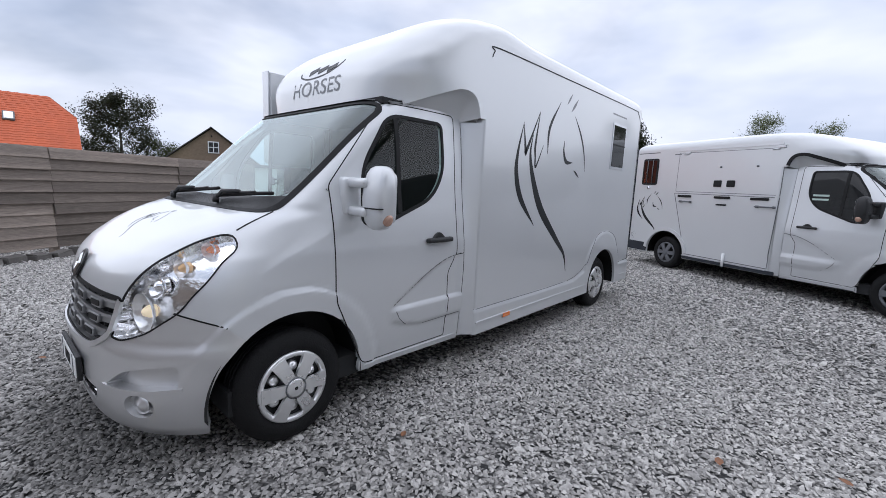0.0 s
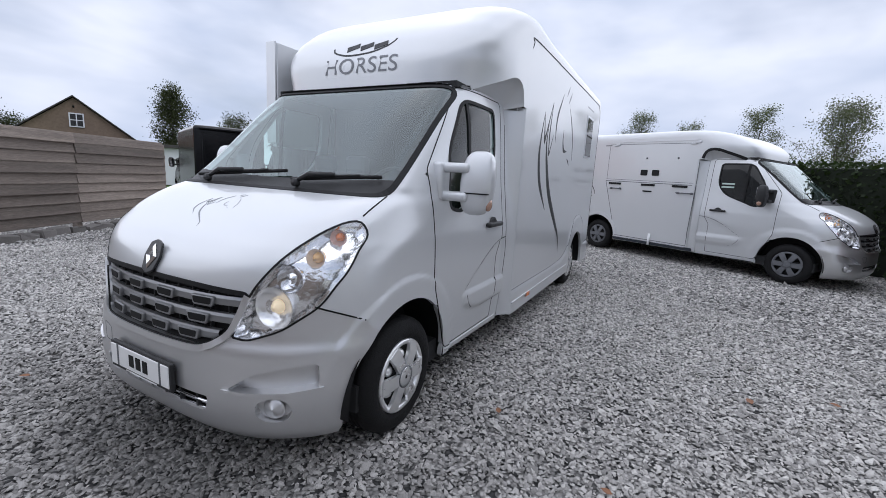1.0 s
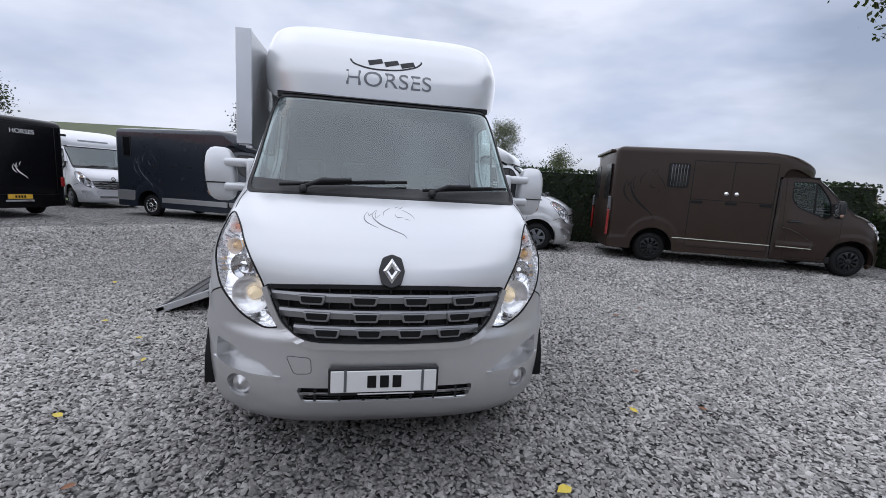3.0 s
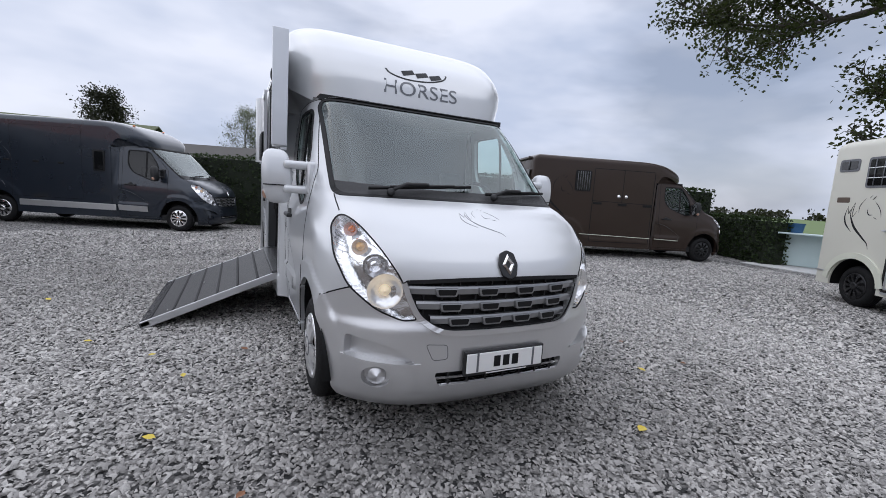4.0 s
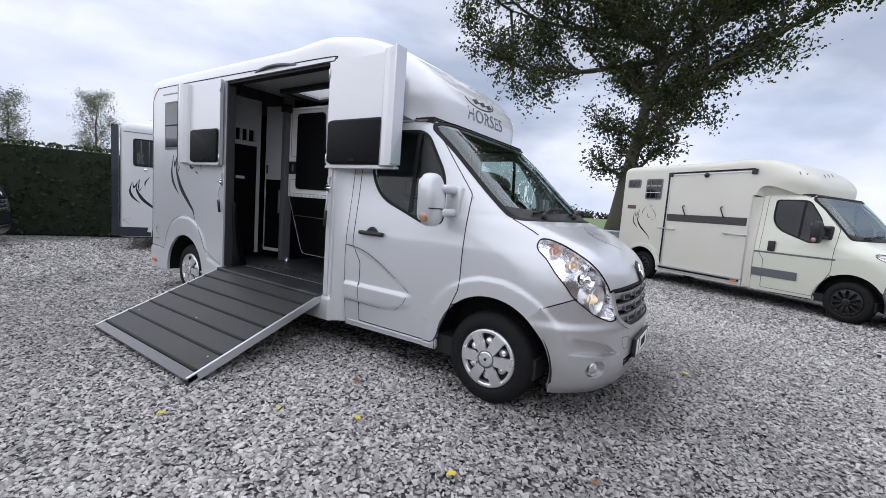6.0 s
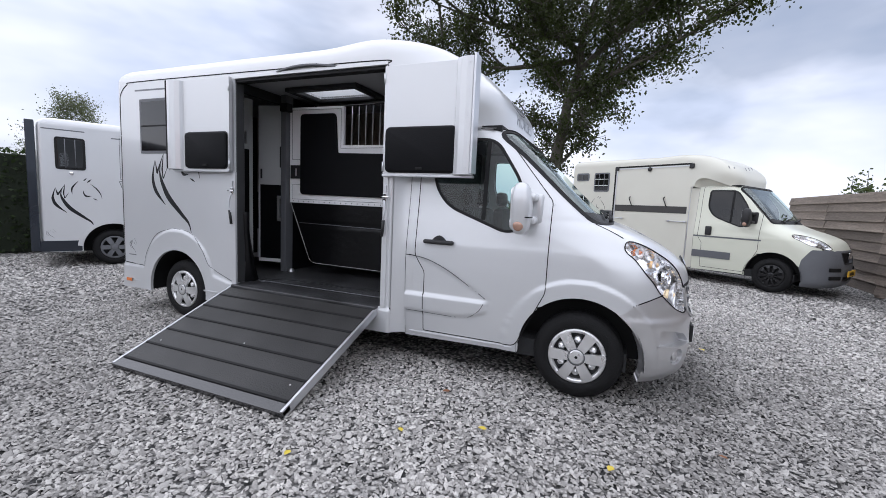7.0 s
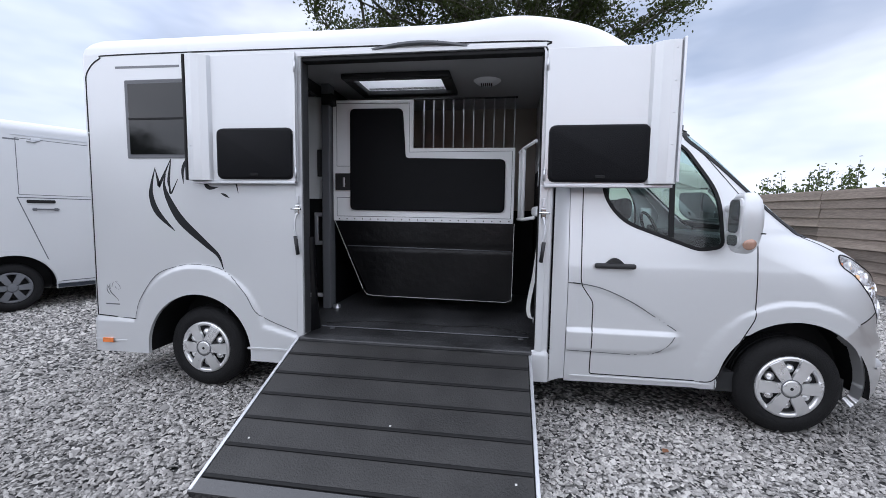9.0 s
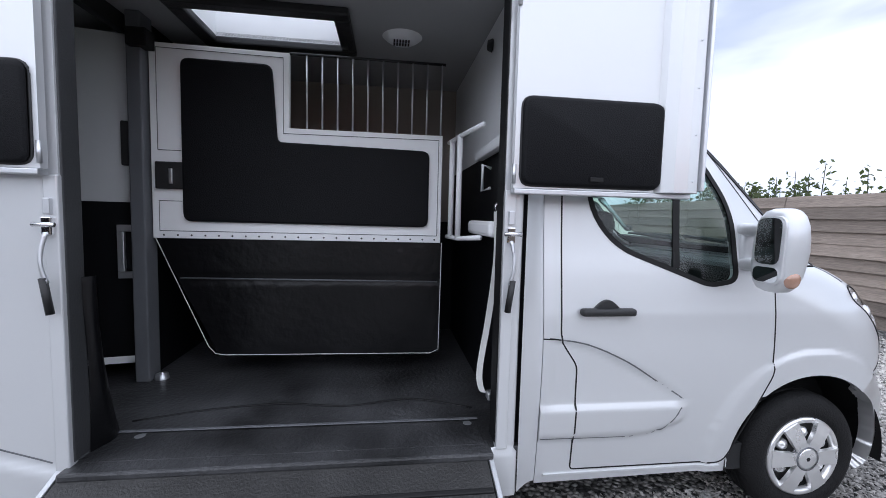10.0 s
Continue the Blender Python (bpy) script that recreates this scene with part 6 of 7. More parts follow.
pb = thing("rear_stall_partition", "padded rear stall partition with a barred window", "partition", pose(-0.19, 4.12, 0, 0, 0, 176))
block("lower_pad", (0.05, -0.02, 0.60), (0.74, 0.02, 2.01), PADVINYL, pb, 0.01)
for lo, hi, z0, z1 in ((0.0, 0.05, 0.56, 2.62), (0.05, 0.74, 2.01, 2.07), (0.05, 0.74, 2.22, 2.62), (0.05, 0.09, 2.07, 2.22)):
    block("partition_frame", (lo, -0.02, z0), (hi, 0.02, z1), DIVPALE, pb, 0.003)
for i in range(6):
    block("window_bar", (0.16 + 0.09 * i, -0.012, 2.07), (0.19 + 0.09 * i, 0.012, 2.22), DIVPALE, pb, 0.003)
block("grab_tab", (0.22, 0.02, 1.56), (0.34, 0.045, 1.60), WALLGREY, pb, 0.006)
block("far_panel", (-0.03, 3.64, 0.505), (0.97, 3.66, 2.665), PADVINYL, truck, 0.0)
block("top_beam", (-0.97, 3.72, 2.56), (-0.03, 3.76, 2.665), DARKIN, truck, 0.004)
# hanging rubber flap beside the rear jamb
vs, fs = [], []
for j in range(13):
    z = 0.515 + 0.75 * j / 12
    wide = 0.03 + 0.17 * (1 - j / 12) ** 1.6
    for i in range(7):
        t = i / 6
        vs.append((-0.945 + wide * t + 0.012 * math.sin(t * 5 + j * 0.4), 3.425 - 0.03 * math.sin(t * 3.0), z))
for j in range(12):
    for i in range(6):
        o = j * 7 + i
        fs.append((o, o + 1, o + 8, o + 7))
gpart("jamb_flap", vs, fs, CURTAIN, truck, "black rubber flap at the jamb", True)

# front gate of white tube
gt = thing("stall_gate", "white tubular stall gate folded against the front wall", "gate")
for y, x in ((1.80, -0.20), (1.78, -0.36)):
    tube("gate_upright", [(x, y, 1.42), (x, y, 2.02)], 0.017, WALLGREY, gt, 10)
for z in (1.42, 2.02):
    tube("gate_rail", [(-0.12, 1.81, z), (-0.36, 1.78, z), (-0.62, 1.70, z + 0.02)], 0.014, WALLGREY, gt, 8)
block("gate_lower_bar", (-0.80, 1.63, 1.45), (-0.25, 1.70, 1.53), WALLGREY, gt, 0.02)
block("front_window_sill", (-0.95, 1.60, 1.90), (-0.2, 1.66, 1.96), WALLGREY, gt, 0.015)
tube("gate_handle", [(-0.45, 1.61, 1.72), (-0.45, 1.66, 1.70), (-0.45, 1.66, 1.85), (-0.45, 1.61, 1.83)], 0.010, WALLGREY, gt, 8)
strap = thing("webbing_strap", "white webbing strap hanging beside the stall opening", "strap")
run = smooth_path([(-0.80, 1.66, 1.58), (-0.84, 1.665, 1.35), (-0.82, 1.69, 1.05), (-0.84, 1.73, 0.80), (-0.86, 1.72, 0.70), (-0.88, 1.68, 0.69)], 6)
vs = []
for p in run:
    vs += [(p[0] - 0.006, p[1] - 0.014, p[2]), (p[0] + 0.006, p[1] + 0.014, p[2])]
gpart("strap_band", vs, [(2 * i, 2 * i + 1, 2 * i + 3, 2 * i + 2) for i in range(len(run) - 1)], WEBBING, strap, "", True)
bm = box_bm((-0.90, 1.655, 0.66), (-0.85, 1.70, 0.70), 0.008)
part("strap_buckle", bm, ALU, strap)
lathe("strap_ring", [(0.02, 0.006), (0.028, 0.0), (0.02, -0.006)], CHROME, strap, pose(-0.82, 1.655, 1.60), 16)
for y, z in ((1.78, 0.508), (3.3, 0.508)):
    lathe("floor_ring", [(0.001, 0.006), (0.02, 0.006), (0.034, 0.0)], ALU, truck, pose(-0.82, y, z) @ pose(0, 0, 0, 0, -90, 0), 18)

block("floor_edge_strip", (-0.785, 1.72, 0.5125), (-0.765, 3.42, 0.518), GREYPLAST, truck, 0.002)
tube("floor_mat_edge", smooth_path([(-0.66, 3.42, 0.506), (-0.56, 3.1, 0.507), (-0.52, 2.75, 0.508), (-0.57, 2.4, 0.507), (-0.51, 2.05, 0.508), (-0.64, 1.72, 0.506)], 6), 0.006, SEAL, truck, 6)
# opening edges: rubber seals and aluminium jambs
for y0, y1, nm in ((1.64, 1.692, "jamb"), (3.432, 3.485, "jamb")):
    block(nm, (-1.052, y0, 0.50), (-1.0, y1, 1.67), SILVER, truck, 0.006)
    block("jamb_seal", (-1.03, y0 - 0.004 if y0 > 3 else y1 - 0.016, 0.52), (-0.93, y0 + 0.016 if y0 > 3 else y1 + 0.004, 2.58), JAMBRUB if y0 > 3 else SEAL, truck, 0.006)
    block("inner_post", (-0.985, y0 + 0.0 if y0 > 3 else y0 - 0.03, 0.505), (-0.93, y1 + 0.03 if y0 > 3 else y1 - 0.012, 2.66), GREYPLAST, truck, 0.006)
block("header_seal", (-1.03, 1.70, 2.555), (-0.95, 3.43, 2.582), SEAL, truck, 0.004)
block("header_rail", (-1.049, 1.68, 2.585), (-1.035, 3.45, 2.615), SILVER, truck, 0.003)
gut = [(-1.045 - 0.035 * math.sin(math.pi * t) ** 0.6, 2.90 - 0.70 * t, 2.612 + 0.03 * math.sin(math.pi * t)) for t in np.linspace(0, 1, 21)]
vs = []
for p in gut:
    vs += [(-1.03, p[1], p[2] + 0.018), (p[0], p[1], p[2] + 0.006), (p[0], p[1], p[2] - 0.008), (-1.03, p[1], p[2] - 0.014)]
gpart("entry_lamp", vs, [(4 * i + j, 4 * i + j + 1, 4 * i + j + 5, 4 * i + j + 4) for i in range(20) for j in range(3)], GREYPLAST, truck, "dark curved entry lamp over the opening")
for y in (2.70, 2.42):
    lathe("lamp_screw", [(0.001, 0.006), (0.007, 0.004), (0.008, 0)], PLASTIC, truck, pose(-1.046, y, 2.648) @ pose(0, 0, 0, 0, 0, 180), 8)


def latch(y, z, flip):
    root = new("door_latch")
    root.parent = truck
    block("latch_body", (-1.075, y - 0.018, z + 0.06), (-1.05, y + 0.018, z + 0.13), CHROME, root, 0.005)
    tube("latch_rod", [(-1.075, y - 0.03 * flip, z + 0.10), (-1.075, y + 0.045 * flip, z + 0.10)], 0.009, CHROME, root, 8)
    tube("latch_lever", smooth_path([(-1.075, y, z + 0.07), (-1.085, y + 0.012 * flip, z + 0.0), (-1.09, y + 0.01 * flip, z - 0.06), (-1.085, y - 0.004 * flip, z - 0.12)], 5), 0.008, ALU, root, 8)
    tube("latch_grip", [(-1.088, y + 0.008 * flip, z - 0.10), (-1.082, y - 0.008 * flip, z - 0.24)], 0.014, PLASTIC, root, 8)
    block("latch_top", (-1.07, y - 0.012, z + 0.14), (-1.05, y + 0.012, z + 0.20), ALU, root, 0.003)


latch(3.462, 1.38, 1)
latch(1.664, 1.38, -1)


def upper_door(hinge, free, z0, z1, pad_y, name_label, dark_edge):
    """An upper side door folded back flat against the body, with a padded window cover."""
    root = thing("upper_side_door", name_label, "door")
    d = 1 if free > hinge else -1
    prof = [(-1.062, hinge), (-1.062, free - d * 0.02), (-1.075, free - d * 0.006), (-1.10, free), (-1.150, free), (-1.165, free - d * 0.015), (-1.168, free - d * 0.06), (-1.155, free - d * 0.115), (-1.125, free - d * 0.155), (-1.098, free - d * 0.17), (-1.098, hinge)]
    part("door_leaf", plate_bm(prof, z1 - z0, "z", z0, 0.003), SILVER, root)
    part("padded_cover", plate_bm(round_poly(pad_y, 0.045), -0.028, "x", -1.098, 0.014), PADVINYL, root, "black padded cover", True)
    ring = round_poly(pad_y, 0.045)
    tube("cover_trim", [(-1.1, a, b) for a, b in ring], 0.006, PLASTIC, root, 6, True)
    block("bottom_rail", (-1.112, min(hinge, free) + 0.0, z0 - 0.022), (-1.06, max(hinge, free) - 0.0, z0 - 0.001), ALU, root, 0.004)
    if dark_edge:
        block("edge_seal", (-1.16, free, z0), (-1.065, free + d * 0.022, z1), SEAL, root, 0.008)
    else:
        block("edge_strip", (-1.178, free - d * 0.004, z0 + 0.01), (-1.06, free + d * 0.012, z1 + 0.012), ALU, root, 0.004)
    for z in (z0 + 0.06, z1 - 0.10):
        lathe("hinge_pin", [(0.001, 0.04), (0.009, 0.04), (0.009, -0.04), (0.001, -0.04)], ALU, root, pose(-1.10, hinge, z) @ pose(0, 0, 0, 0, 90, 0), 10)
    for q in np.linspace(z0 + 0.05, z1 - 0.05, 5):
        lathe("edge_screw", [(0.001, 0.003), (0.005, 0.0)], ALU, root, pose(-1.17, free - d * 0.04, q) @ pose(0, 0, 0, 0, 0, 180), 6)
    block("cover_latch", (-1.135, pad_y[1][0] * 0.5 + pad_y[0][0] * 0.5 - 0.04, pad_y[0][1] + 0.02), (-1.125, pad_y[1][0] * 0.5 + pad_y[0][0] * 0.5 + 0.02, pad_y[0][1] + 0.04), SEAL, root, 0.003)
    return root


upper_door(1.672, 0.865, 1.675, 2.555, [(1.645, 1.69), (1.015, 1.69), (1.015, 2.055), (1.645, 2.055)], "silver upper side door folded open against the cab, with padded cover", False)
upper_door(3.452, 4.285, 1.685, 2.60, [(4.07, 1.70), (3.475, 1.70), (3.475, 2.065), (4.07, 2.065)], "silver upper side door folded open against the side, with padded cover", True)

# ramp
ramp = thing("loading_ramp", "lowered loading ramp with ribbed black rubber and aluminium edges", "ramp")
A, B = np.array([-1.045, 0.495]), np.array([-2.19, 0.05])
way = (B - A) / np.linalg.norm(B - A)
length = float(np.linalg.norm(B - A))
RM = Matrix(((way[0], 0, way[1] * 1.0, A[0]), (0, 1, 0, 0), (way[1], 0, -way[0] * 1.0, A[1]), (0, 0, 0, 1)))
Y0, Y1 = 1.712, 3.485
part("ramp_board", box_bm((0.0, Y0 + 0.012, -0.055), (length, Y1 - 0.012, -0.006), 0.004, 2, RM), SEAL, ramp)
for y0, y1 in ((Y0, Y0 + 0.022), (Y1 - 0.022, Y1)):
    part("side_edge", box_bm((0.0, y0, -0.06), (length + 0.02, y1, 0.008), 0.004, 2, RM), ALU, ramp)
part("toe_plate", box_bm((length - 0.055, Y0, -0.045), (length + 0.03, Y1, 0.004), 0.006, 2, RM), TOERUB, ramp)
part("toe_rubber", box_bm((length - 0.05, Y0 + 0.02, -0.085), (length + 0.0, Y1 - 0.02, -0.046), 0.01, 2, RM), SEAL, ramp)
strips = 6
w = (length - 0.065) / strips
for i in range(strips):
    me = box_bm((i * w + 0.006, Y0 + 0.028, -0.006), ((i + 1) * w - 0.006, Y1 - 0.028, 0.006), 0.004, 2, RM)
    part("rubber_mat", me, RAMPRUB, ramp)
    part("grip_bar", box_bm(((i + 1) * w - 0.012, Y0 + 0.03, -0.004), ((i + 1) * w + 0.012, Y1 - 0.03, 0.014), 0.006, 2, RM), SEAL, ramp)
for x, y in ((0.92, 3.34), (1.03, 1.83), (0.75, 2.55)):
    part("mat_screw", box_bm((x - 0.006, y - 0.006, 0.006), (x + 0.006, y + 0.006, 0.010), 0.002, 1, RM), WEBBING, ramp)
block("ramp_hinge_cover", (-1.10, Y0, 0.478), (-0.98, Y1 - 0.03, 0.512), FLOORRUB, ramp, 0.01)
part("floor_lip", box_bm((-1.02, Y0 + 0.02, 0.505), (-0.80, Y1 - 0.05, 0.513), 0.004, 2), FLOORRUB, ramp)

# ---- the other trucks ----
def at(x, y, heading, z=0.0):
    return pose(x, y, z, 0, 0, heading + 90)


def seam(L, parent, pts, s=-1, w=0.012, m=None, name="door_gap", closed=True, h=0.002):
    L.strip(name, pts, "x", s, w, m or SEAL, parent, h, closed, step=0.08)


def flat(name, parent, y0, y1, z0, z1, m, s=-1, x=1.04, proud=0.012, r=0.02):
    return part(name, plate_bm(round_poly([(y0, z0), (y1, z0), (y1, z1), (y0, z1)], r, 4), s * proud, "x", s * (x - 0.002), min(0.004, proud * 0.4)), m, parent)


def barred_window(parent, y0, y1, z0, z1, bars=4, s=-1, x=1.04, frame=None):
    root = new("side_window")
    root.parent = parent
    flat("window_frame", root, y0, y1, z0, z1, frame or SEAL, s, x, 0.014, 0.05)
    flat("pane", root, y0 + 0.035, y1 - 0.035, z0 + 0.035, z1 - 0.035, PANE, s, x, 0.017, 0.03)
    for i in range(bars):
        y = y0 + (y1 - y0) * (i + 1) / (bars + 1)
        tube("window_bar", [(s * (x + 0.022), y, z0 + 0.03), (s * (x + 0.022), y, z1 - 0.03)], 0.008, GREYPLAST, root, 6)
    return root


def rod_latch(parent, y, z, m=None, s=-1, x=1.04, ln=0.28):
    root = new("rod_latch")
    root.parent = parent
    tube("latch_rod", [(s * (x + 0.03), y - ln / 2, z), (s * (x + 0.03), y + ln / 2, z)], 0.011, m or ALU, root, 8)
    for q in (-0.4, 0.4):
        block("latch_bracket", (s * x, y + q * ln - 0.02, z - 0.02), (s * (x + 0.035), y + q * ln + 0.02, z + 0.02), m or ALU, root, 0.004)


def tail(parent, y, paint, text=None, mark=None, lamp_z=0.95, w=1.0, plate_z=0.72):
    """Rear details: lamps, plate, bumper strip and lettering on the back wall."""
    for s in (-1, 1):
        block("tail_lamp", (s * (w - 0.10), y - 0.01, lamp_z - 0.13), (s * (w - 0.01), y + 0.03, lamp_z + 0.13), REDLENS, parent, 0.012)
    plate(parent, 0, 0, 0, pose(0.05, y + 0.012, plate_z, 0, 0, 180), face=PLATEYEL, bars=4)
    block("rear_bumper_strip", (-0.25, y - 0.002, plate_z - 0.13), (0.35, y + 0.02, plate_z - 0.085), ALU, parent, 0.004)
    seamp = [(-0.82, 0.6), (0.82, 0.6), (0.82, 2.4), (-0.82, 2.4)]
    for i in range(4):
        a, b = seamp[i - 1], seamp[i]
        tube("rear_door_gap", [(a[0], y + 0.001, a[1]), (b[0], y + 0.001, b[1])], 0.005, SEAL, parent, 4)
    if text:
        text_part("lettering", text, 0.17, pose(0.05, y + 0.006, 1.55, 90, 0, 180), mark, parent, 0.001)


def rear_swoosh(parent, y, x0, z0, size, m):
    for run in SWOOSH[:5]:
        pts = smooth_path([(x0 - a * size, z0 + b * size) for a, b, c in run], 4)
        wd = smooth_path([(c, 0) for a, b, c in run], 4)
        vs, fs = [], []
        for i, p in enumerate(pts):
            t = pts[min(i + 1, len(pts) - 1)] - pts[max(i - 1, 0)]
            nrm = np.array([-t[1], t[0]]) / max(np.linalg.norm(t), 1e-9) * max(0.004, float(wd[i][0])) * size * 0.7
            vs += [(p[0] - nrm[0], y + 0.004, p[1] - nrm[1]), (p[0] + nrm[0], y + 0.004, p[1] + nrm[1])]
        for i in range(len(pts) - 1):
            fs.append((2 * i, 2 * i + 1, 2 * i + 3, 2 * i + 2))
        gpart("swoosh_decal", vs, fs, m, parent)


# silver truck beside the hedge
v2 = thing("silver_horse_truck", "silver grey horse truck with closed side ramp parked by the hedge", "truck", at(4.46, 7.775, -27.5))
S2 = cab(v2, SILVER, SATIN, 0.5, lit=False, wheels="dull", mirror_dark=True, glass_side=GLASS_DARK)
U2, L2 = truck_box(v2, WHITEGEL, OVER, 3.682, 4.74, 0.5, skirt=False, top=2.60)
rear_axle(v2, 3.682, "dull")
chassis(v2, 4.6)
seam(L2, v2, [(3.58, 1.58), (1.60, 1.56), (1.63, 0.38), (3.20, 0.38)], m=GREYPLAST)
seam(L2, v2, [(3.56, 1.62), (1.60, 1.60), (1.60, 2.36), (3.56, 2.38)], w=0.008, m=GREYPLAST)
seam(L2, v2, [(3.24, 0.35), (1.57, 0.35), (1.57, 2.42), (3.60, 2.43)], w=0.02, m=ALU, name="door_frame", closed=False, h=0.01)
for y in (2.43, 2.68):
    flat("vent", v2, y - 0.075, y + 0.075, 1.72, 1.84, SEAL, proud=0.015)
for y in (3.34, 2.56, 1.90):
    flat("grab_recess", v2, y - 0.15, y + 0.15, 1.505, 1.55, SEAL, proud=0.02, r=0.015)
flat("grab_recess", v2, 2.46, 2.66, 1.38, 1.41, SEAL, proud=0.015, r=0.01)
rod_latch(v2, 3.30, 1.42, GREYPLAST)
rod_latch(v2, 1.78, 1.40, GREYPLAST, ln=0.34)
for y in (3.4, 1.75):
    tube("hinge", [(-1.052, y - 0.05, 2.35), (-1.052, y + 0.05, 2.35)], 0.012, ALU, v2, 6)
for y in (2.65, 2.0):
    lathe("knob", [(0.001, 0.03), (0.015, 0.02), (0.018, 0)], GREYPLAST, v2, pose(-1.04, y, 2.08) @ pose(0, 0, 0, 0, 0, 180), 10)
tube("ramp_support", [(-1.07, 2.37, 0.28), (-1.07, 2.37, 0.52)], 0.025, WALLGREY, v2, 8)
vw = barred_window(v2, 4.05, 4.46, 1.74, 2.30, 2)
flat("pane_glow", vw, 4.28, 4.40, 1.79, 2.02, GLASS_LENS, proud=0.02)
lathe("window_knob", [(0.001, 0.03), (0.03, 0.028), (0.035, 0)], CHROME, vw, pose(-1.04, 4.25, 1.68) @ pose(0, 0, 0, 0, 0, 180), 14)
swoosh(v2, L2, "x", -1, 3.97, 0.72, 0.47, -1, DECAL, thin=1.5)
swoosh(v2, L2, "x", -1, 4.52, 0.52, 0.09, -1, DECALSOFT)
L2.strip("maker_mark", [(4.62, 2.42), (4.05, 2.42)], "x", -1, 0.02, DECALSOFT, v2, 0.001)
L2.strip("maker_mark", [(3.68, 2.36), (3.52, 2.36)], "x", -1, 0.02, DECALSOFT, v2, 0.001)
flat("lower_skirt", v2, 4.15, 4.72, 0.29, 0.48, SLATE, proud=0.012)
flat("lower_skirt", v2, 1.50, 3.22, 0.285, 0.35, SLATE, proud=0.012)
for s in (-1, 1):
    block("rear_post", (s * 0.98, 4.70, 0.3), (s * 1.06, 4.82, 2.54), SLATE, v2, 0.01)
for z in (1.56, 1.62):
    S2.strip("window_sticker", [(1.19, z), (0.98, z)], "x", -1, 0.028, mat("pale_green_sticker", (0.42, 0.52, 0.48), 0.5), v2, 0.004)
arc = [(3.682 + 0.50 * math.cos(a), 0.335 + 0.49 * math.sin(a)) for a in np.linspace(0.10, math.pi - 0.10, 24)]
L2.strip("wheel_arch_trim", arc, "x", -1, 0.07, WHITEGEL, v2, 0.02)

U2.strip("overcab_seal", [tuple(p) for p in CUT if p[1] > 2.065], "x", -1, 0.05, SEAL, v2, 0.01, step=0.06)
for q in (3.36, 1.66):
    block("frame_corner", (-1.062, q - 0.05, 2.36), (-1.04, q + 0.05, 2.40), ALU, v2, 0.004)

# brown truck
brown = thing("brown_horse_truck", "dark brown horse truck parked against the hedge", "truck", at(10.48, 5.34, -20))
S3 = cab(brown, BROWN, BROWN, 0.5, lit=False, wheels="black", mirror_dark=True)
U3, L3 = truck_box(brown, BROWN, OVER, 4.05, 5.05, 0.5, top=2.58)
rear_axle(brown, 4.05, "black")
chassis(brown, 4.95)
seam(L3, brown, [(3.34, 0.42), (1.66, 0.42), (1.66, 2.33), (3.34, 2.33)], w=0.016)
seam(L3, brown, [(3.34, 1.49), (1.66, 1.47)], closed=False, w=0.016)
seam(L3, brown, [(2.52, 1.48), (2.52, 2.33)], closed=False, w=0.016)
for y in (2.41, 2.62):
    lathe("round_latch", [(0.001, 0.03), (0.03, 0.028), (0.045, 0.01), (0.05, 0)], CHROME, brown, pose(-1.04, y, 1.64) @ pose(0, 0, 0, 0, 0, 180), 16)
for y in (3.2, 2.5, 1.8):
    flat("grab_recess", brown, y - 0.12, y + 0.12, 1.40, 1.46, SEAL, proud=0.02)
barred_window(brown, 3.42, 3.86, 1.72, 2.26, 6)
swoosh(brown, L3, "x", -1, 4.05, 0.95, 0.62, -1, SEAL)
L3.strip("trim_line", [(3.62, 0.60), (1.50, 0.57)], "x", -1, 0.016, CREAM, brown, 0.004)
S3.strip("trim_line", [(1.46, 0.57), (0.75, 0.55)], "x", -1, 0.016, CREAM, brown, 0.006)
for s in (-1, 1):
    block("rear_lamp", (s * 0.95, 5.02, 0.55), (s * 1.04, 5.07, 1.15), REDLENS, brown, 0.02)
    block("rear_lamp_clear", (s * 0.95, 5.02, 1.17), (s * 1.04, 5.07, 1.45), GREYPLAST, brown, 0.02)
    block("rear_window_strip", (s * 0.35, 5.045, 1.4), (s * 0.88, 5.06, 2.2), MATBLACK, brown, 0.01)
block("rear_spoiler", (-0.85, 4.98, 2.46), (0.85, 5.10, 2.53), BROWN, brown, 0.02)

# slate grey truck
dark = thing("slate_horse_truck", "slate grey horse truck with silver lower stripe", "truck", at(-2.36, 10.74, -24))
S4 = cab(dark, SLATE, SLATE, 0.5, lit=False, wheels="alloy", mirror_dark=True, glass_side=GLASS_DARK)
U4, L4 = truck_box(dark, SLATE, OVER, 4.332, 5.60, 0.5, top=2.64)
rear_axle(dark, 4.332, "alloy")
chassis(dark, 5.4)
barred_window(dark, 4.94, 5.27, 1.78, 2.42, 0)
barred_window(dark, 1.74, 2.03, 1.40, 1.93, 0)
flat("silver_stripe", dark, 1.50, 3.84, 0.45, 0.60, SATIN, proud=0.018)
S4.strip("silver_stripe", [(1.46, 0.535), (0.75, 0.525)], "x", -1, 0.14, SATIN, dark, 0.02)
flat("silver_patch", dark, 4.86, 5.54, 0.46, 0.77, SATIN, proud=0.018, r=0.06)
for y in (4.1, 3.4, 2.8):
    flat("grab_recess", dark, y - 0.07, y + 0.07, 1.52, 1.57, SEAL, proud=0.02)
seam(L4, dark, [(4.0, 0.68), (2.3, 0.68), (2.3, 2.42), (4.0, 2.42)], w=0.008)
swoosh(dark, L4, "x", -1, 4.15, 0.85, 0.62, -1, GREYPLAST, thin=0.5)
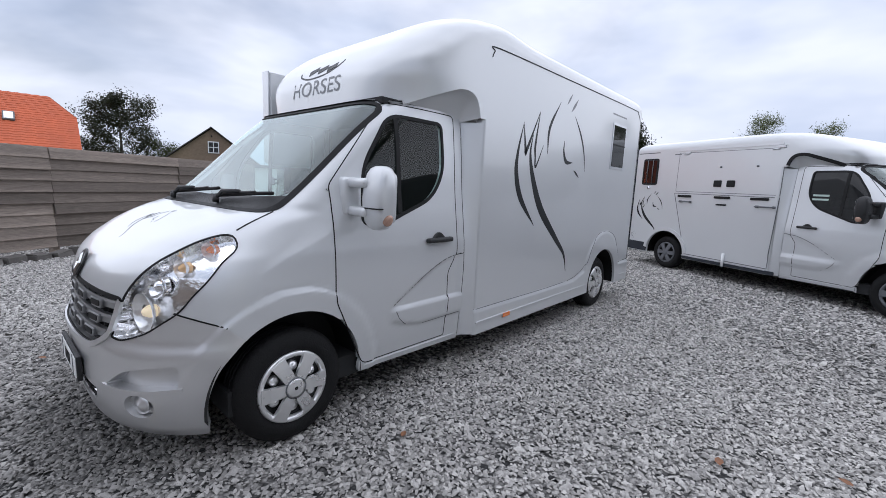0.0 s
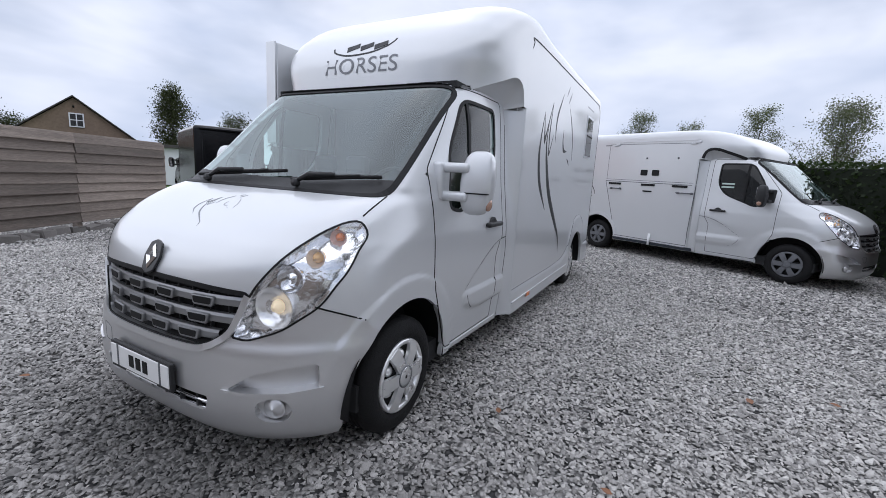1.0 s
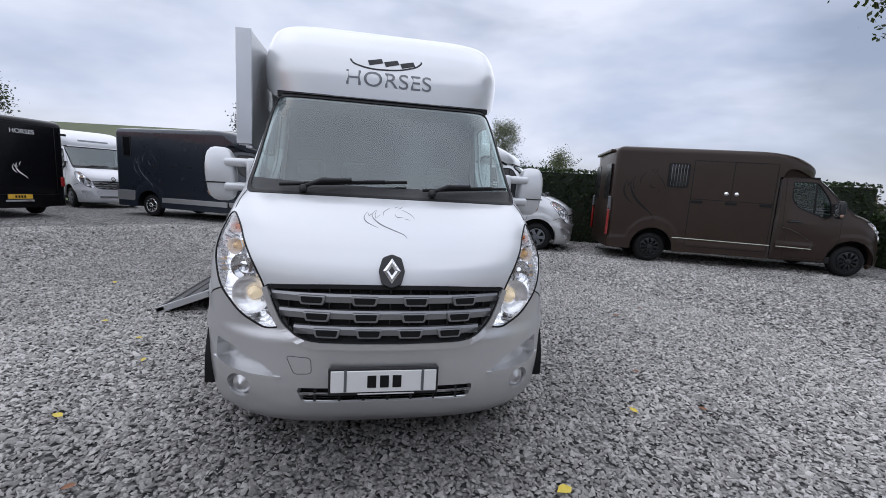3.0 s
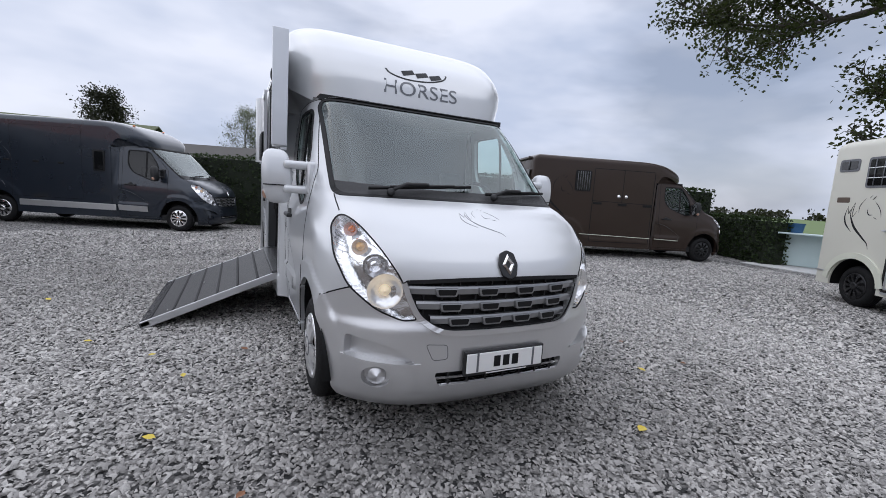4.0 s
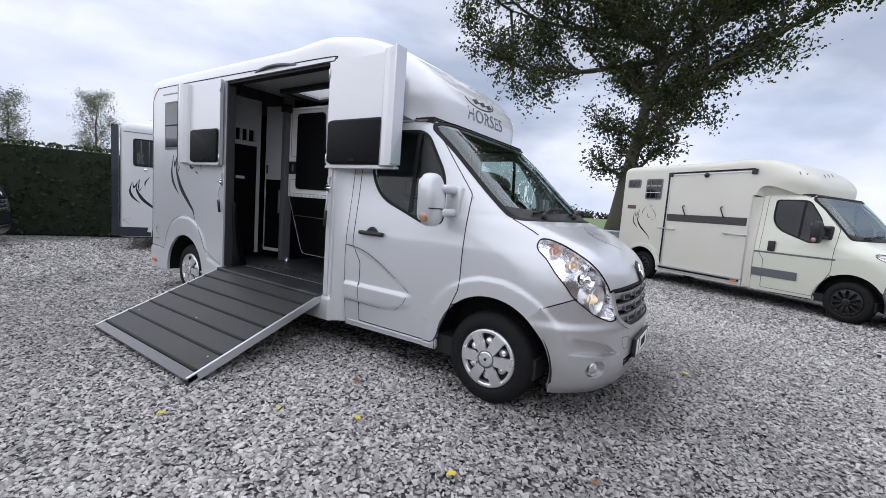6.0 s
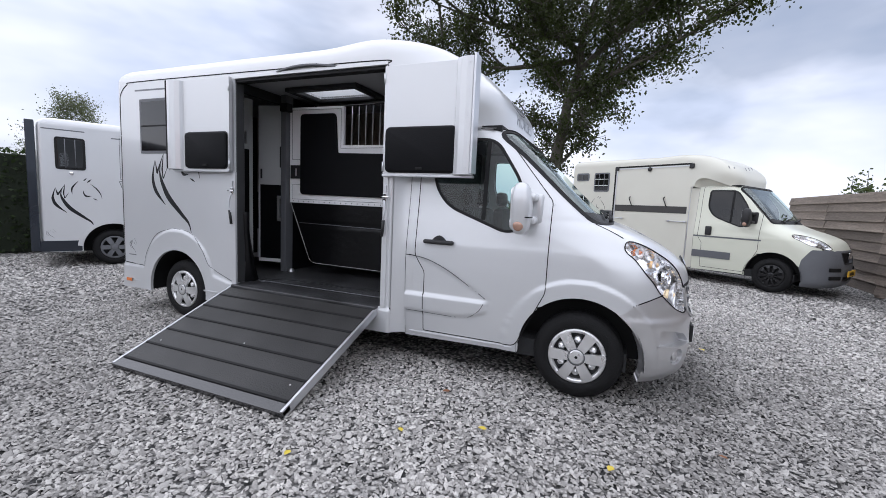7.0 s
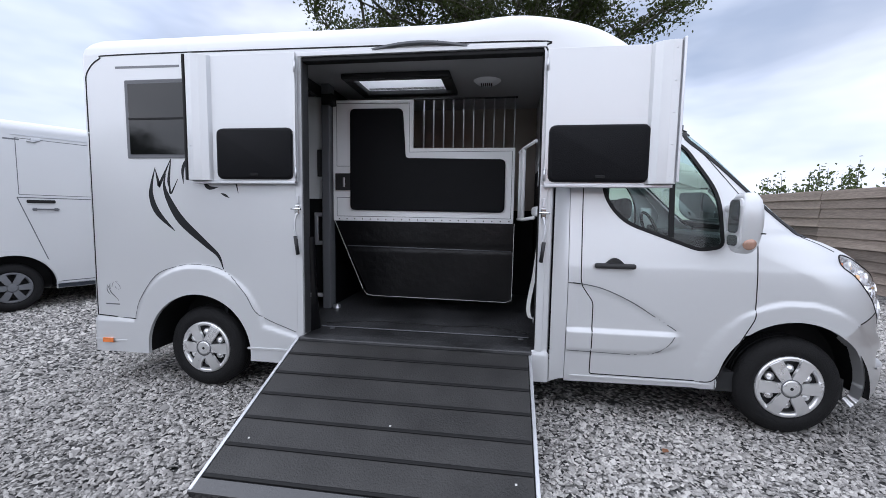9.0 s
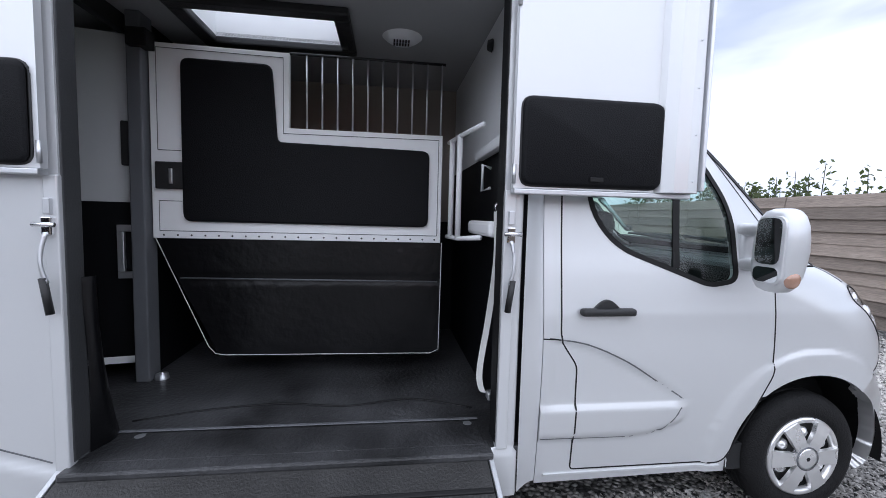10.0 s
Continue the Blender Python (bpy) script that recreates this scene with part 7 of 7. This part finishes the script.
for x in np.linspace(-0.6, 0.6, 2):
    lathe("roof_lamp", [(0.001, 0.03), (0.03, 0.02), (0.035, 0)], ORANGE, dark, pose(x, 1.3, 2.6) @ pose(0, 0, 0, 0, -90, 0), 10)

# cream truck
cream = thing("cream_horse_truck", "cream horse truck with grey bumper and black wheels", "truck", at(6.51, -3.57, -121.5))
S5 = cab(cream, CREAM, GREYPLAST, 0.5, CAB_BOXER, lit=False, wheels="black", mirror_dark=True, boxer=True, glass_side=GLASS_DARK)
U5, L5 = truck_box(cream, CREAMBOX, OVER, 3.98, 4.80, 0.5, skirt=False, top=2.76)
rear_axle(cream, 3.98, "black")
chassis(cream, 4.7)
seam(L5, cream, [(3.44, 0.37), (1.57, 0.37), (1.55, 2.56), (3.44, 2.54)], w=0.035, m=SEAL, h=0.012)
seam(L5, cream, [(3.40, 0.41), (1.61, 0.41), (1.59, 2.52), (3.40, 2.50)], w=0.022, m=ALU, h=0.015)
flat("dark_band", cream, 1.65, 3.39, 1.46, 1.615, mat("dark_brown_band", (0.045, 0.042, 0.04), 0.5), proud=0.012, r=0.008)
for y in (2.97, 2.13):
    tube("grab_handle", smooth_path([(-1.045, y - 0.03, 1.60), (-1.085, y - 0.03, 1.64), (-1.085, y + 0.03, 1.78), (-1.045, y + 0.03, 1.82)], 5), 0.012, PLASTIC, cream, 8)
rod_latch(cream, 3.36, 1.28, ALU, ln=0.45)
rod_latch(cream, 1.84, 1.28, ALU, ln=0.45)
lathe("knob", [(0.001, 0.05), (0.035, 0.045), (0.05, 0.02), (0.05, 0)], PLASTIC, cream, pose(-1.05, 2.56, 2.47) @ pose(0, 0, 0, 0, 0, 180), 14)
for y in (3.40, 1.62):
    block("corner_hinge", (-1.08, y - 0.05, 2.46), (-1.05, y + 0.05, 2.56), PLASTIC, cream, 0.01)
barred_window(cream, 4.21, 4.60, 2.22, 2.43, 1, frame=GREYPLAST)
wv = barred_window(cream, 3.60, 4.05, 1.94, 2.43, 2, frame=GREYPLAST)
for z in (2.10, 2.26):
    tube("window_bar", [(-1.063, 3.63, z), (-1.063, 4.02, z)], 0.007, WALLGREY, wv, 6)
flat("name_tag", cream, 4.29, 4.55, 1.70, 1.79, mat("brown_tag", (0.10, 0.07, 0.05), 0.5), proud=0.004)
swoosh(cream, L5, "x", -1, 3.80, 0.96, 0.46, -1, DECAL)
L5.strip("side_trim", [(4.74, 0.50), (4.45, 0.50)], "x", -1, 0.025, ALU, cream, 0.012)
L5.strip("side_trim", [(3.44, 0.335), (1.55, 0.33)], "x", -1, 0.03, ALU, cream, 0.016)
L5.strip("side_marker", [(1.80, 0.36), (1.68, 0.36)], "x", -1, 0.04, ORANGE, cream, 0.02)
arc = [(3.98 + 0.52 * math.cos(a), 0.335 + 0.50 * math.sin(a)) for a in np.linspace(0.12, math.pi - 0.12, 24)]
L5.strip("wheel_arch_trim", arc, "x", -1, 0.10, CREAM, cream, 0.03)
for i in range(5):
    U5.strip("roof_mark", [(0.95 - 0.055 * i, 2.44), (0.99 - 0.055 * i, 2.50)], "x", -1, 0.02, DECALSOFT, cream, 0.002)
block("front_plate", (-0.30, -0.985, 0.42), (0.22, -0.965, 0.53), PLATEYEL, cream, 0.004)
for i in range(4):
    block("plate_mark", (-0.2 + 0.09 * i, -0.989, 0.445), (-0.15 + 0.09 * i, -0.984, 0.505), SEAL, cream, 0.002)
part("chrome_crest", box_bm((-0.10, -0.93, 0.74), (0.10, -0.90, 0.86), 0.02, 2), CHROME, cream)
for z in (0.55, 0.40):
    for s in (-1, 1):
        p, n = S5.on("y", 0, s * 0.62, z)
        part("air_slot", box_bm((-0.14, -0.012, -0.035), (0.14, 0.02, 0.035), 0.01, 2, Matrix.Translation(p) @ pose(0, 0, 0, 0, 0, s * 22)), SEAL, cream)

# black trucks seen from behind
def black_truck(label, x, y, heading, rear, top):
    t = thing("black_horse_truck", label, "truck", at(x, y, heading))
    cab(t, BLACKPAINT, BLACKPAINT, 0.4, lit=False, wheels="black", mirror_dark=True, glass_side=GLASS_DARK)
    u, l = truck_box(t, BLACKPAINT, OVER, rear - 1.0, rear, 0.4, top=top)
    rear_axle(t, rear - 1.0, "black")
    chassis(t, rear - 0.1)
    return t, l


def front_of(xr, yr, heading, rear):
    a = radians(heading)
    return xr + rear * math.cos(a), yr + rear * math.sin(a)


x, y = front_of(-10.55, 7.05, 157, 5.2)
bt, bl = black_truck("glossy black horse truck with white rear lettering", x, y, 157, 5.2, 2.62)
tail(bt, 5.2, BLACKPAINT, "HORSES", DECALWHITE)
rear_swoosh(bt, 5.2, -0.10, 0.98, 0.30, DECALWHITE)
block("roof_spoiler", (-0.9, 5.10, 2.50), (0.9, 5.26, 2.56), BLACKPAINT, bt, 0.02)
x, y = front_of(-8.9, 9.8, 155, 5.2)
bt2, bl2 = black_truck("black horse truck with silver curved side stripes", x, y, 155, 5.2, 2.55)
tail(bt2, 5.2, BLACKPAINT, None, DECALWHITE, plate_z=0.55)
text_part("lettering", "HORSES", 0.15, pose(-0.1, 5.206, 2.2, 90, 0, 180), DECALWHITE, bt2, 0.001)
rear_swoosh(bt2, 5.2, -0.15, 1.0, 0.26, DECALWHITE)
swoosh(bt2, bl2, "x", 1, 3.9, 0.75, 0.95, 1, GREYPLAST)
for s in (-1, 1):
    block("rear_marker", (s * 0.95, 5.12, 2.20), (s * 1.12, 5.2, 2.26), SEAL, bt2, 0.01)

# white van facing the yard and a white truck behind the fence
white = thing("white_camper_van", "white van with tall white roof box", "van", at(-9.5, 14.4, -42))
cab(white, WHITEPAINT, WHITEPAINT, 0.4, lit=False, wheels="dull", mirror_dark=True)
uw, lw = truck_box(white, WHITEPAINT, OVER, 3.7, 4.8, 0.4, top=2.66)
rear_axle(white, 3.7, "dull")
chassis(white, 4.7)
uw.strip("roof_lettering_bar", [(-0.45, 2.30), (0.45, 2.30)], "y", 0, 0.07, DECALSOFT, white, 0.003)
whiteb = thing("white_box_truck", "white box truck standing behind the fence", "truck", at(-18.2, 11.0, 155))
cab(whiteb, WHITEPAINT, WHITEPAINT, 0.4, lit=False, wheels="dull", mirror_dark=True)
ub, lb = truck_box(whiteb, WHITEPAINT, OVER, 3.7, 4.8, 0.4)
rear_axle(whiteb, 3.7, "dull")
chassis(whiteb, 4.7)
tail(whiteb, 4.8, WHITEPAINT)

# ---- houses and sheds beyond the yard ----
def pitched(name, label, m, wide, deep, eave, ridge, wall, roof, hip=0.0, over=0.35):
    """A house: gables at both ends of y, ridge along y, origin at the middle of the floor."""
    root = thing(name, label, "house" if name != "shed" else "shed", m)
    w, d = wide / 2, deep / 2
    t = 1 - hip
    zc = eave + (ridge - eave) * t
    vs, fs = [], []
    for y in (-d, d):
        o = len(vs)
        vs += [(-w, y, -0.1), (w, y, -0.1), (w, y, eave), (w * (1 - t), y, zc), (-w * (1 - t), y, zc), (-w, y, eave)]
        fs.append(tuple(range(o, o + 6)) if y < 0 else tuple(range(o + 5, o - 1, -1)))
    fs += [(1, 7, 8, 2), (6, 0, 5, 11)]
    gpart("wall", vs, fs, wall, root)
    rw = w + over
    slope = (ridge - eave) / w
    ze = eave - over * slope
    k = d + 0.25
    inset = (ridge - zc) / max(0.001, slope) * 0.9 if hip else 0.0
    for s in (-1, 1):
        a = [(s * rw, -k, ze), (s * rw, k, ze), (s * w * (1 - t), k, zc) if hip else (0, k, ridge), (0, k - inset, ridge), (0, -k + inset, ridge), (s * w * (1 - t), -k, zc) if hip else (0, -k, ridge)]
        bm = bmesh.new()
        v = [bm.verts.new((p[0], p[1], p[2] + 0.06)) for p in a]
        f = bm.faces.new(v)
        g = bmesh.ops.extrude_face_region(bm, geom=[f])
        bmesh.ops.translate(bm, vec=(0, 0, 0.08), verts=[e for e in g["geom"] if isinstance(e, bmesh.types.BMVert)])
        bmesh.ops.recalc_face_normals(bm, faces=bm.faces[:])
        part("roof", bm, roof, root)
    if hip:
        for s in (-1, 1):
            gpart("hip", [(-w * (1 - t) - 0.1, s * k, zc + 0.14), (w * (1 - t) + 0.1, s * k, zc + 0.14), (0, s * (k - inset), ridge + 0.15)], [(0, 1, 2)], roof, root)
    return root


def house_window(parent, x, y, z, w, h, m, cross=True):
    root = new("window")
    root.parent = parent
    part("window_frame", box_bm((-w / 2 - 0.07, -0.05, -h / 2 - 0.07), (w / 2 + 0.07, 0.05, h / 2 + 0.07), 0.01, 1, pose(x, y, z) @ m), WHITEPAINT, root)
    part("pane", box_bm((-w / 2, -0.06, -h / 2), (w / 2, 0.06, h / 2), 0.0, 1, pose(x, y, z) @ m), MATBLACK, root)
    if cross:
        part("glazing_bar", box_bm((-0.025, -0.07, -h / 2), (0.025, 0.07, h / 2), 0.0, 1, pose(x, y, z) @ m), WHITEPAINT, root)
        part("glazing_bar", box_bm((-w / 2, -0.07, -0.025), (w / 2, 0.07, 0.025), 0.0, 1, pose(x, y, z) @ m), WHITEPAINT, root)


h1 = pitched("farmhouse", "brick farmhouse with bright orange clay tile roof", pose(-43.5, -6.0, 0, 0, 0, -4), 9.0, 21.0, 2.6, 7.0, BRICK, ROOFTILE, hip=0.35)
# rows of clay tiles on the slope towards the yard
rows = 26
slope_run = 4.85
for i in range(rows):
    f = i / rows
    x0 = 4.85 - slope_run * f
    z = 2.6 - 0.34 + (7.0 - 2.6) / 4.5 * (4.85 - x0) + 0.14
    half = 10.75 - (1.6 * max(0, (f - 0.65) / 0.35) if f > 0.65 else 0)
    vs, fs = [], []
    n = 74
    for j in range(n + 1):
        y = -half + 2 * half * j / n
        b = 0.035 * (j % 2)
        vs += [(x0, y, z + 0.055 + b), (x0 - slope_run / rows, y, z + 0.19 + 0.01 + b), (x0, y, z - 0.02)]
    for j in range(n):
        fs += [(3 * j, 3 * j + 3, 3 * j + 4, 3 * j + 1), (3 * j + 2, 3 * j + 5, 3 * j + 3, 3 * j)]
    gpart("roof_course", vs, fs, ROOFTILE, h1)
m90 = pose(0, 0, 0, 0, 0, 90)
sk = pose(2.05, 7.0, 5.18) @ pose(0, 0, 0, 0, 44, 0)
part("roof_window", box_bm((-0.45, -0.32, 0), (0.45, 0.32, 0.16), 0.02, 1, sk), GREYPLAST, h1)
part("roof_window_pane", box_bm((-0.36, -0.24, 0.15), (0.36, 0.24, 0.17), 0.0, 1, sk), CHROME, h1)
house_window(h1, 1.6, 10.53, 3.9, 0.5, 1.5, Matrix(), False)
house_window(h1, 0.5, 10.53, 3.9, 0.5, 1.5, Matrix(), False)
tube("downpipe", [(4.3, 10.65, 0), (4.3, 10.65, 2.7)], 0.06, WHITEPAINT, h1, 8)
h2 = pitched("gabled_house", "brown brick gabled house with small white window", pose(-37.5, 13.6, 0, 0, 0, 66), 7.0, 11.0, 2.4, 5.15, BRICK, ROOFDARK)
house_window(h2, 0.1, -5.53, 3.75, 0.62, 0.75, Matrix())
tube("gable_lamp", [(0.0, -5.5, 4.55), (0.0, -5.8, 4.6)], 0.05, SEAL, h2, 6)
lowb = thing("flat_roof_building", "low flat-roofed pale building", "building", pose(-29, 13.5, 0, 0, 0, 60))
block("wall", (-4, -3, 0), (5, 3, 2.25), WHITEPAINT, lowb, 0.0)
block("roof", (-4.3, -3.3, 2.25), (5.3, 3.3, 2.45), ROOFDARK, lowb, 0.02)
house_window(lowb, -1.2, -3.02, 1.6, 0.9, 0.7, Matrix(), False)
barn = pitched("shed", "long barn with mossy green roof", pose(-15.9, 32.0, 0, 0, 0, 78), 11.0, 20.0, 2.2, 4.35, WOODOLD, ROOFGREEN)
shed = pitched("shed", "low grey shed with dark roof behind the hedge", pose(-3.2, 24.5, 0, 0, 0, 68), 7.0, 6.0, 2.0, 3.1, GREYPLAST, ROOFDARK)
tower = thing("church_tower", "far church tower with pointed roof", "tower", pose(260, 178, 0))
block("wall", (-3, -3, 0), (3, 3, 9), BRICK, tower, 0.0)
gpart("roof", [(-3.2, -3.2, 9), (3.2, -3.2, 9), (3.2, 3.2, 9), (-3.2, 3.2, 9), (0, 0, 14)], [(0, 1, 4), (1, 2, 4), (2, 3, 4), (3, 0, 4)], ROOFDARK, tower)

# ---- trees ----
tree("large broad-leaved tree with dark trunk beyond the yard", (19.5, 3.8), 15.0, 4.1, 0.44, 11, LEAF, 0.085, 66000, 0.20, limbs=24, cluster=0.28, vase=True, lean=(0.0, -0.16), boughs=(
    (9.2, (-0.1, 1.0, -0.16), 6.7), (10.2, (-0.15, 1.0, 0.12), 7.8), (9.6, (-0.4, 0.8, 0.3), 5.6), (7.2, (-0.1, -1.0, 0.42), 6.9), (8.6, (-0.2, -0.8, 0.7), 6.0), (7.6, (-0.2, -1.0, 0.35), 3.4)))
tree("dark copper-leaved tree behind the fence", (-46.0, 8.2), 8.2, 2.9, 0.2, 12, LEAFDARK, 0.08, 18000, 0.12, cluster=0.25)
tree("small tree behind the fence", (-45.5, 11.3), 4.6, 1.6, 0.1, 13, LEAF, 0.065, 6000, 0.2)
tree("round young tree beyond the fence", (-32.7, 17.6), 6.8, 1.5, 0.13, 14, LEAF, 0.06, 13000, 0.18, narrow=1.5)
tree("small garden tree beyond the fence", (-34.2, 24.5), 5.8, 1.6, 0.1, 15, LEAF, 0.065, 5500, 0.2)
tree("dense small conifer-like tree", (-31.5, 28.0), 6.2, 1.5, 0.12, 16, LEAFDARK, 0.07, 12000, 0.1, narrow=1.2)
tree("dense small tree beside the sheds", (-28.8, 30.0), 6.0, 1.8, 0.12, 17, LEAFDARK, 0.07, 12000, 0.1)
tree("broad garden tree behind the sheds", (-24.3, 28.5), 6.6, 2.0, 0.13, 18, LEAF, 0.075, 10000, 0.2)
tree("dark green tree behind the barn", (-10.5, 38.5), 7.6, 1.4, 0.14, 19, LEAFDARK, 0.075, 14000, 0.2)
tree("thin willow with pale leaves behind the hedge", (-0.9, 36.0), 7.2, 1.9, 0.13, 20, LEAFPALE, 0.044, 7650, 0.15, narrow=1.8, cluster=0.19)
tree("thin willow with pale leaves behind the hedge", (2.8, 34.0), 6.2, 1.3, 0.1, 21, LEAFPALE, 0.044, 4250, 0.2, narrow=1.9, cluster=0.19)
tree("thin willow with pale leaves behind the hedge", (6.6, 33.9), 7.1, 1.7, 0.12, 22, LEAFPALE, 0.044, 6800, 0.15, narrow=1.8, cluster=0.19)
tree("bushy willow with pale leaves behind the hedge", (9.3, 27.2), 5.9, 1.9, 0.12, 23, LEAFPALE, 0.044, 10200, 0.12, narrow=1.6, cluster=0.19)
tree("small willow behind the hedge", (12.9, 25.1), 4.2, 1.2, 0.09, 24, LEAFPALE, 0.044, 3825, 0.2, narrow=1.6, cluster=0.19)
tree("small pale tree behind the hedge", (16.5, 33.0), 4.4, 1.2, 0.09, 25, LEAFPALE, 0.08, 2000, 0.2)

# far woods along the horizon
rng = np.random.default_rng(31)
cs = []
for k in range(150):
    a = radians(rng.uniform(-25, 62))
    d = rng.uniform(230, 340)
    h = rng.uniform(2.5, 6.5) * (1.3 if rng.random() < 0.15 else 1.0)
    n = 60
    p = rng.normal(0, 1, (n, 3)) * [2.4, 2.4, h * 0.25] + [d * math.cos(a), d * math.sin(a), h * 0.5]
    cs.append(p)
c = np.concatenate(cs)
c[:, 2] = np.maximum(c[:, 2], 0.2)
tagged(leaf_cloud("far_woods", c, 1.0, LEAFDARK, None, 32), "far line of trees along the horizon", "woods", kind="stuff")
tagged(gpart("crop_field", [(40, -90, 0.0), (260, -90, 0.9), (260, 240, 0.9), (40, 160, 0.0)], [(0, 1, 2, 3)], mat("crop_green", (0.10, 0.15, 0.04), 0.9, 0.0, 0.25, 0.05, 0.5, 1.0)), "pale green crop field", "field", kind="structure")

# ---- small things in the yard ----
tank = thing("pale_wall_panels", "low pale translucent panels standing at the field's edge", "panel", pose(13.3, 2.9, 0, 0, 0, 112))
PALE = mat("pale_frosted_panel", (0.55, 0.66, 0.66), 0.35, 0.0, 0.08, 2.0, coat=0.3)
for i in range(3):
    block("panel", (-1.15 + 1.1 * i - 1.1, -0.04, 0.02), (-0.08 + 1.1 * i - 1.1, 0.04, 0.95), PALE, tank, 0.01)
    block("panel_post", (-1.2 + 1.1 * i - 1.1, -0.05, 0.0), (-1.16 + 1.1 * i - 1.1, 0.05, 1.0), ALU, tank, 0.005)
block("top_shelf", (-2.3, 0.05, 0.93), (1.1, 0.6, 0.97), PALE, tank, 0.01)
tub = thing("blue_tub", "blue plastic tub standing on the panels", "tub", pose(13.0, 3.6, 0.97))
lathe("tub_wall", [(0.18, 0.0), (0.22, 0.26), (0.24, 0.27), (0.21, 0.262), (0.17, 0.02), (0.001, 0.02)], mat("blue_plastic", (0.03, 0.10, 0.22), 0.5), tub, pose(0, 0, 0, 0, -90, 0), 20)
slab = block("concrete_slab", (11.7, 0.6, -0.01), (13.4, 4.2, 0.015), mat("pale_concrete", (0.55, 0.55, 0.54), 0.8, 0.0, 0.2, 2.0, 0.4, 30), None, 0.005)
tagged(slab, "pale concrete slab at the edge of the gravel", "slab", kind="structure")
post = thing("black_gate_panel", "black gate panel at the yard's edge", "gate", pose(12.4, 1.2, 0, 0, 0, 110))
block("gate_panel", (-0.5, -0.03, 0.05), (0.5, 0.03, 1.5), PLASTIC, post, 0.01)
for q in (-0.5, 0.46):
    block("gate_post", (q, -0.04, 0), (q + 0.08, 0.04, 1.55), PLASTIC, post, 0.01)

# fallen leaves
LEAFY = mat("yellow_fallen_leaf", (0.62, 0.48, 0.06), 0.6, 0.0, 0.15, 30)
LEAFB = mat("brown_fallen_leaf", (0.22, 0.10, 0.05), 0.7, 0.0, 0.25, 30)


def fallen(x, y, size, m, a):
    vs = [(0, -1, 0.0), (0.55, -0.35, 0.12), (0.5, 0.3, 0.10), (0, 1, 0.02), (-0.5, 0.3, 0.14), (-0.55, -0.35, 0.08), (0, 0, 0.0)]
    p = [pose(x, y, 0.022, 4, -6, a) @ Vector((q[0] * size, q[1] * size, q[2] * size)) for q in vs]
    tagged(gpart("fallen_leaf", p, [(0, 1, 6), (1, 2, 6), (2, 3, 6), (3, 4, 6), (4, 5, 6), (5, 0, 6)], m), "yellow fallen leaf on the gravel" if m is LEAFY else "brown fallen leaf on the gravel", "leaf", "fallen leaves")


for x, y, s, m, a in ((1.68, -0.48, 0.035, LEAFY, 20), (-1.83, -0.28, 0.035, LEAFY, 70), (0.85, -1.15, 0.05, LEAFY, 110), (-1.75, 0.49, 0.03, LEAFY, 10), (-1.36, 0.9, 0.035, LEAFB, 50), (2.1, 0.1, 0.03, LEAFB, 80), (-2.0, 0.95, 0.03, LEAFY, 130), (2.86, 1.6, 0.04, LEAFB, 15), (2.2, -0.5, 0.03, LEAFB, 60), (-3.2, 2.9, 0.04, LEAFY, 40), (-2.5, 1.4, 0.03, LEAFY, 100), (1.4, 0.48, 0.03, LEAFB, 30), (-1.4, -0.9, 0.03, LEAFB, 140), (3.4, 1.9, 0.035, LEAFB, 75)):
    fallen(x, y, s, m, a)

# shrub behind the fence
shrub = thing("laurel_shrub", "tall laurel shrub growing over the fence", "shrub", pose(6.5, -6.1, 0))
rng = np.random.default_rng(41)
c, vs, fs = [], [], []
for k in range(90):
    x, y = rng.uniform(-5.5, 4.5), rng.uniform(-0.5, 0.5)
    h = rng.uniform(2.0, 2.75)
    tip = np.array([x + rng.uniform(-0.15, 0.15), y, h])
    base = np.array([x, y, 0.0])
    o = len(vs)
    for q, r in ((base, 0.02), (tip, 0.005)):
        vs += [tuple(q + [r, 0, 0]), tuple(q + [-r, r, 0]), tuple(q + [-r, -r, 0])]
    fs += [(o, o + 1, o + 4, o + 3), (o + 1, o + 2, o + 5, o + 4), (o + 2, o, o + 3, o + 5)]
    t = rng.uniform(0.35, 1.0, (110, 1))
    c.append(base + (tip - base) * t + rng.normal(0, 0.075, (110, 3)))
gpart("stems", vs, fs, BARK, shrub)
leaf_cloud("leaves", np.concatenate(c), 0.05, leafmat("laurel_leaf", (0.075, 0.095, 0.045)), shrub, 42)
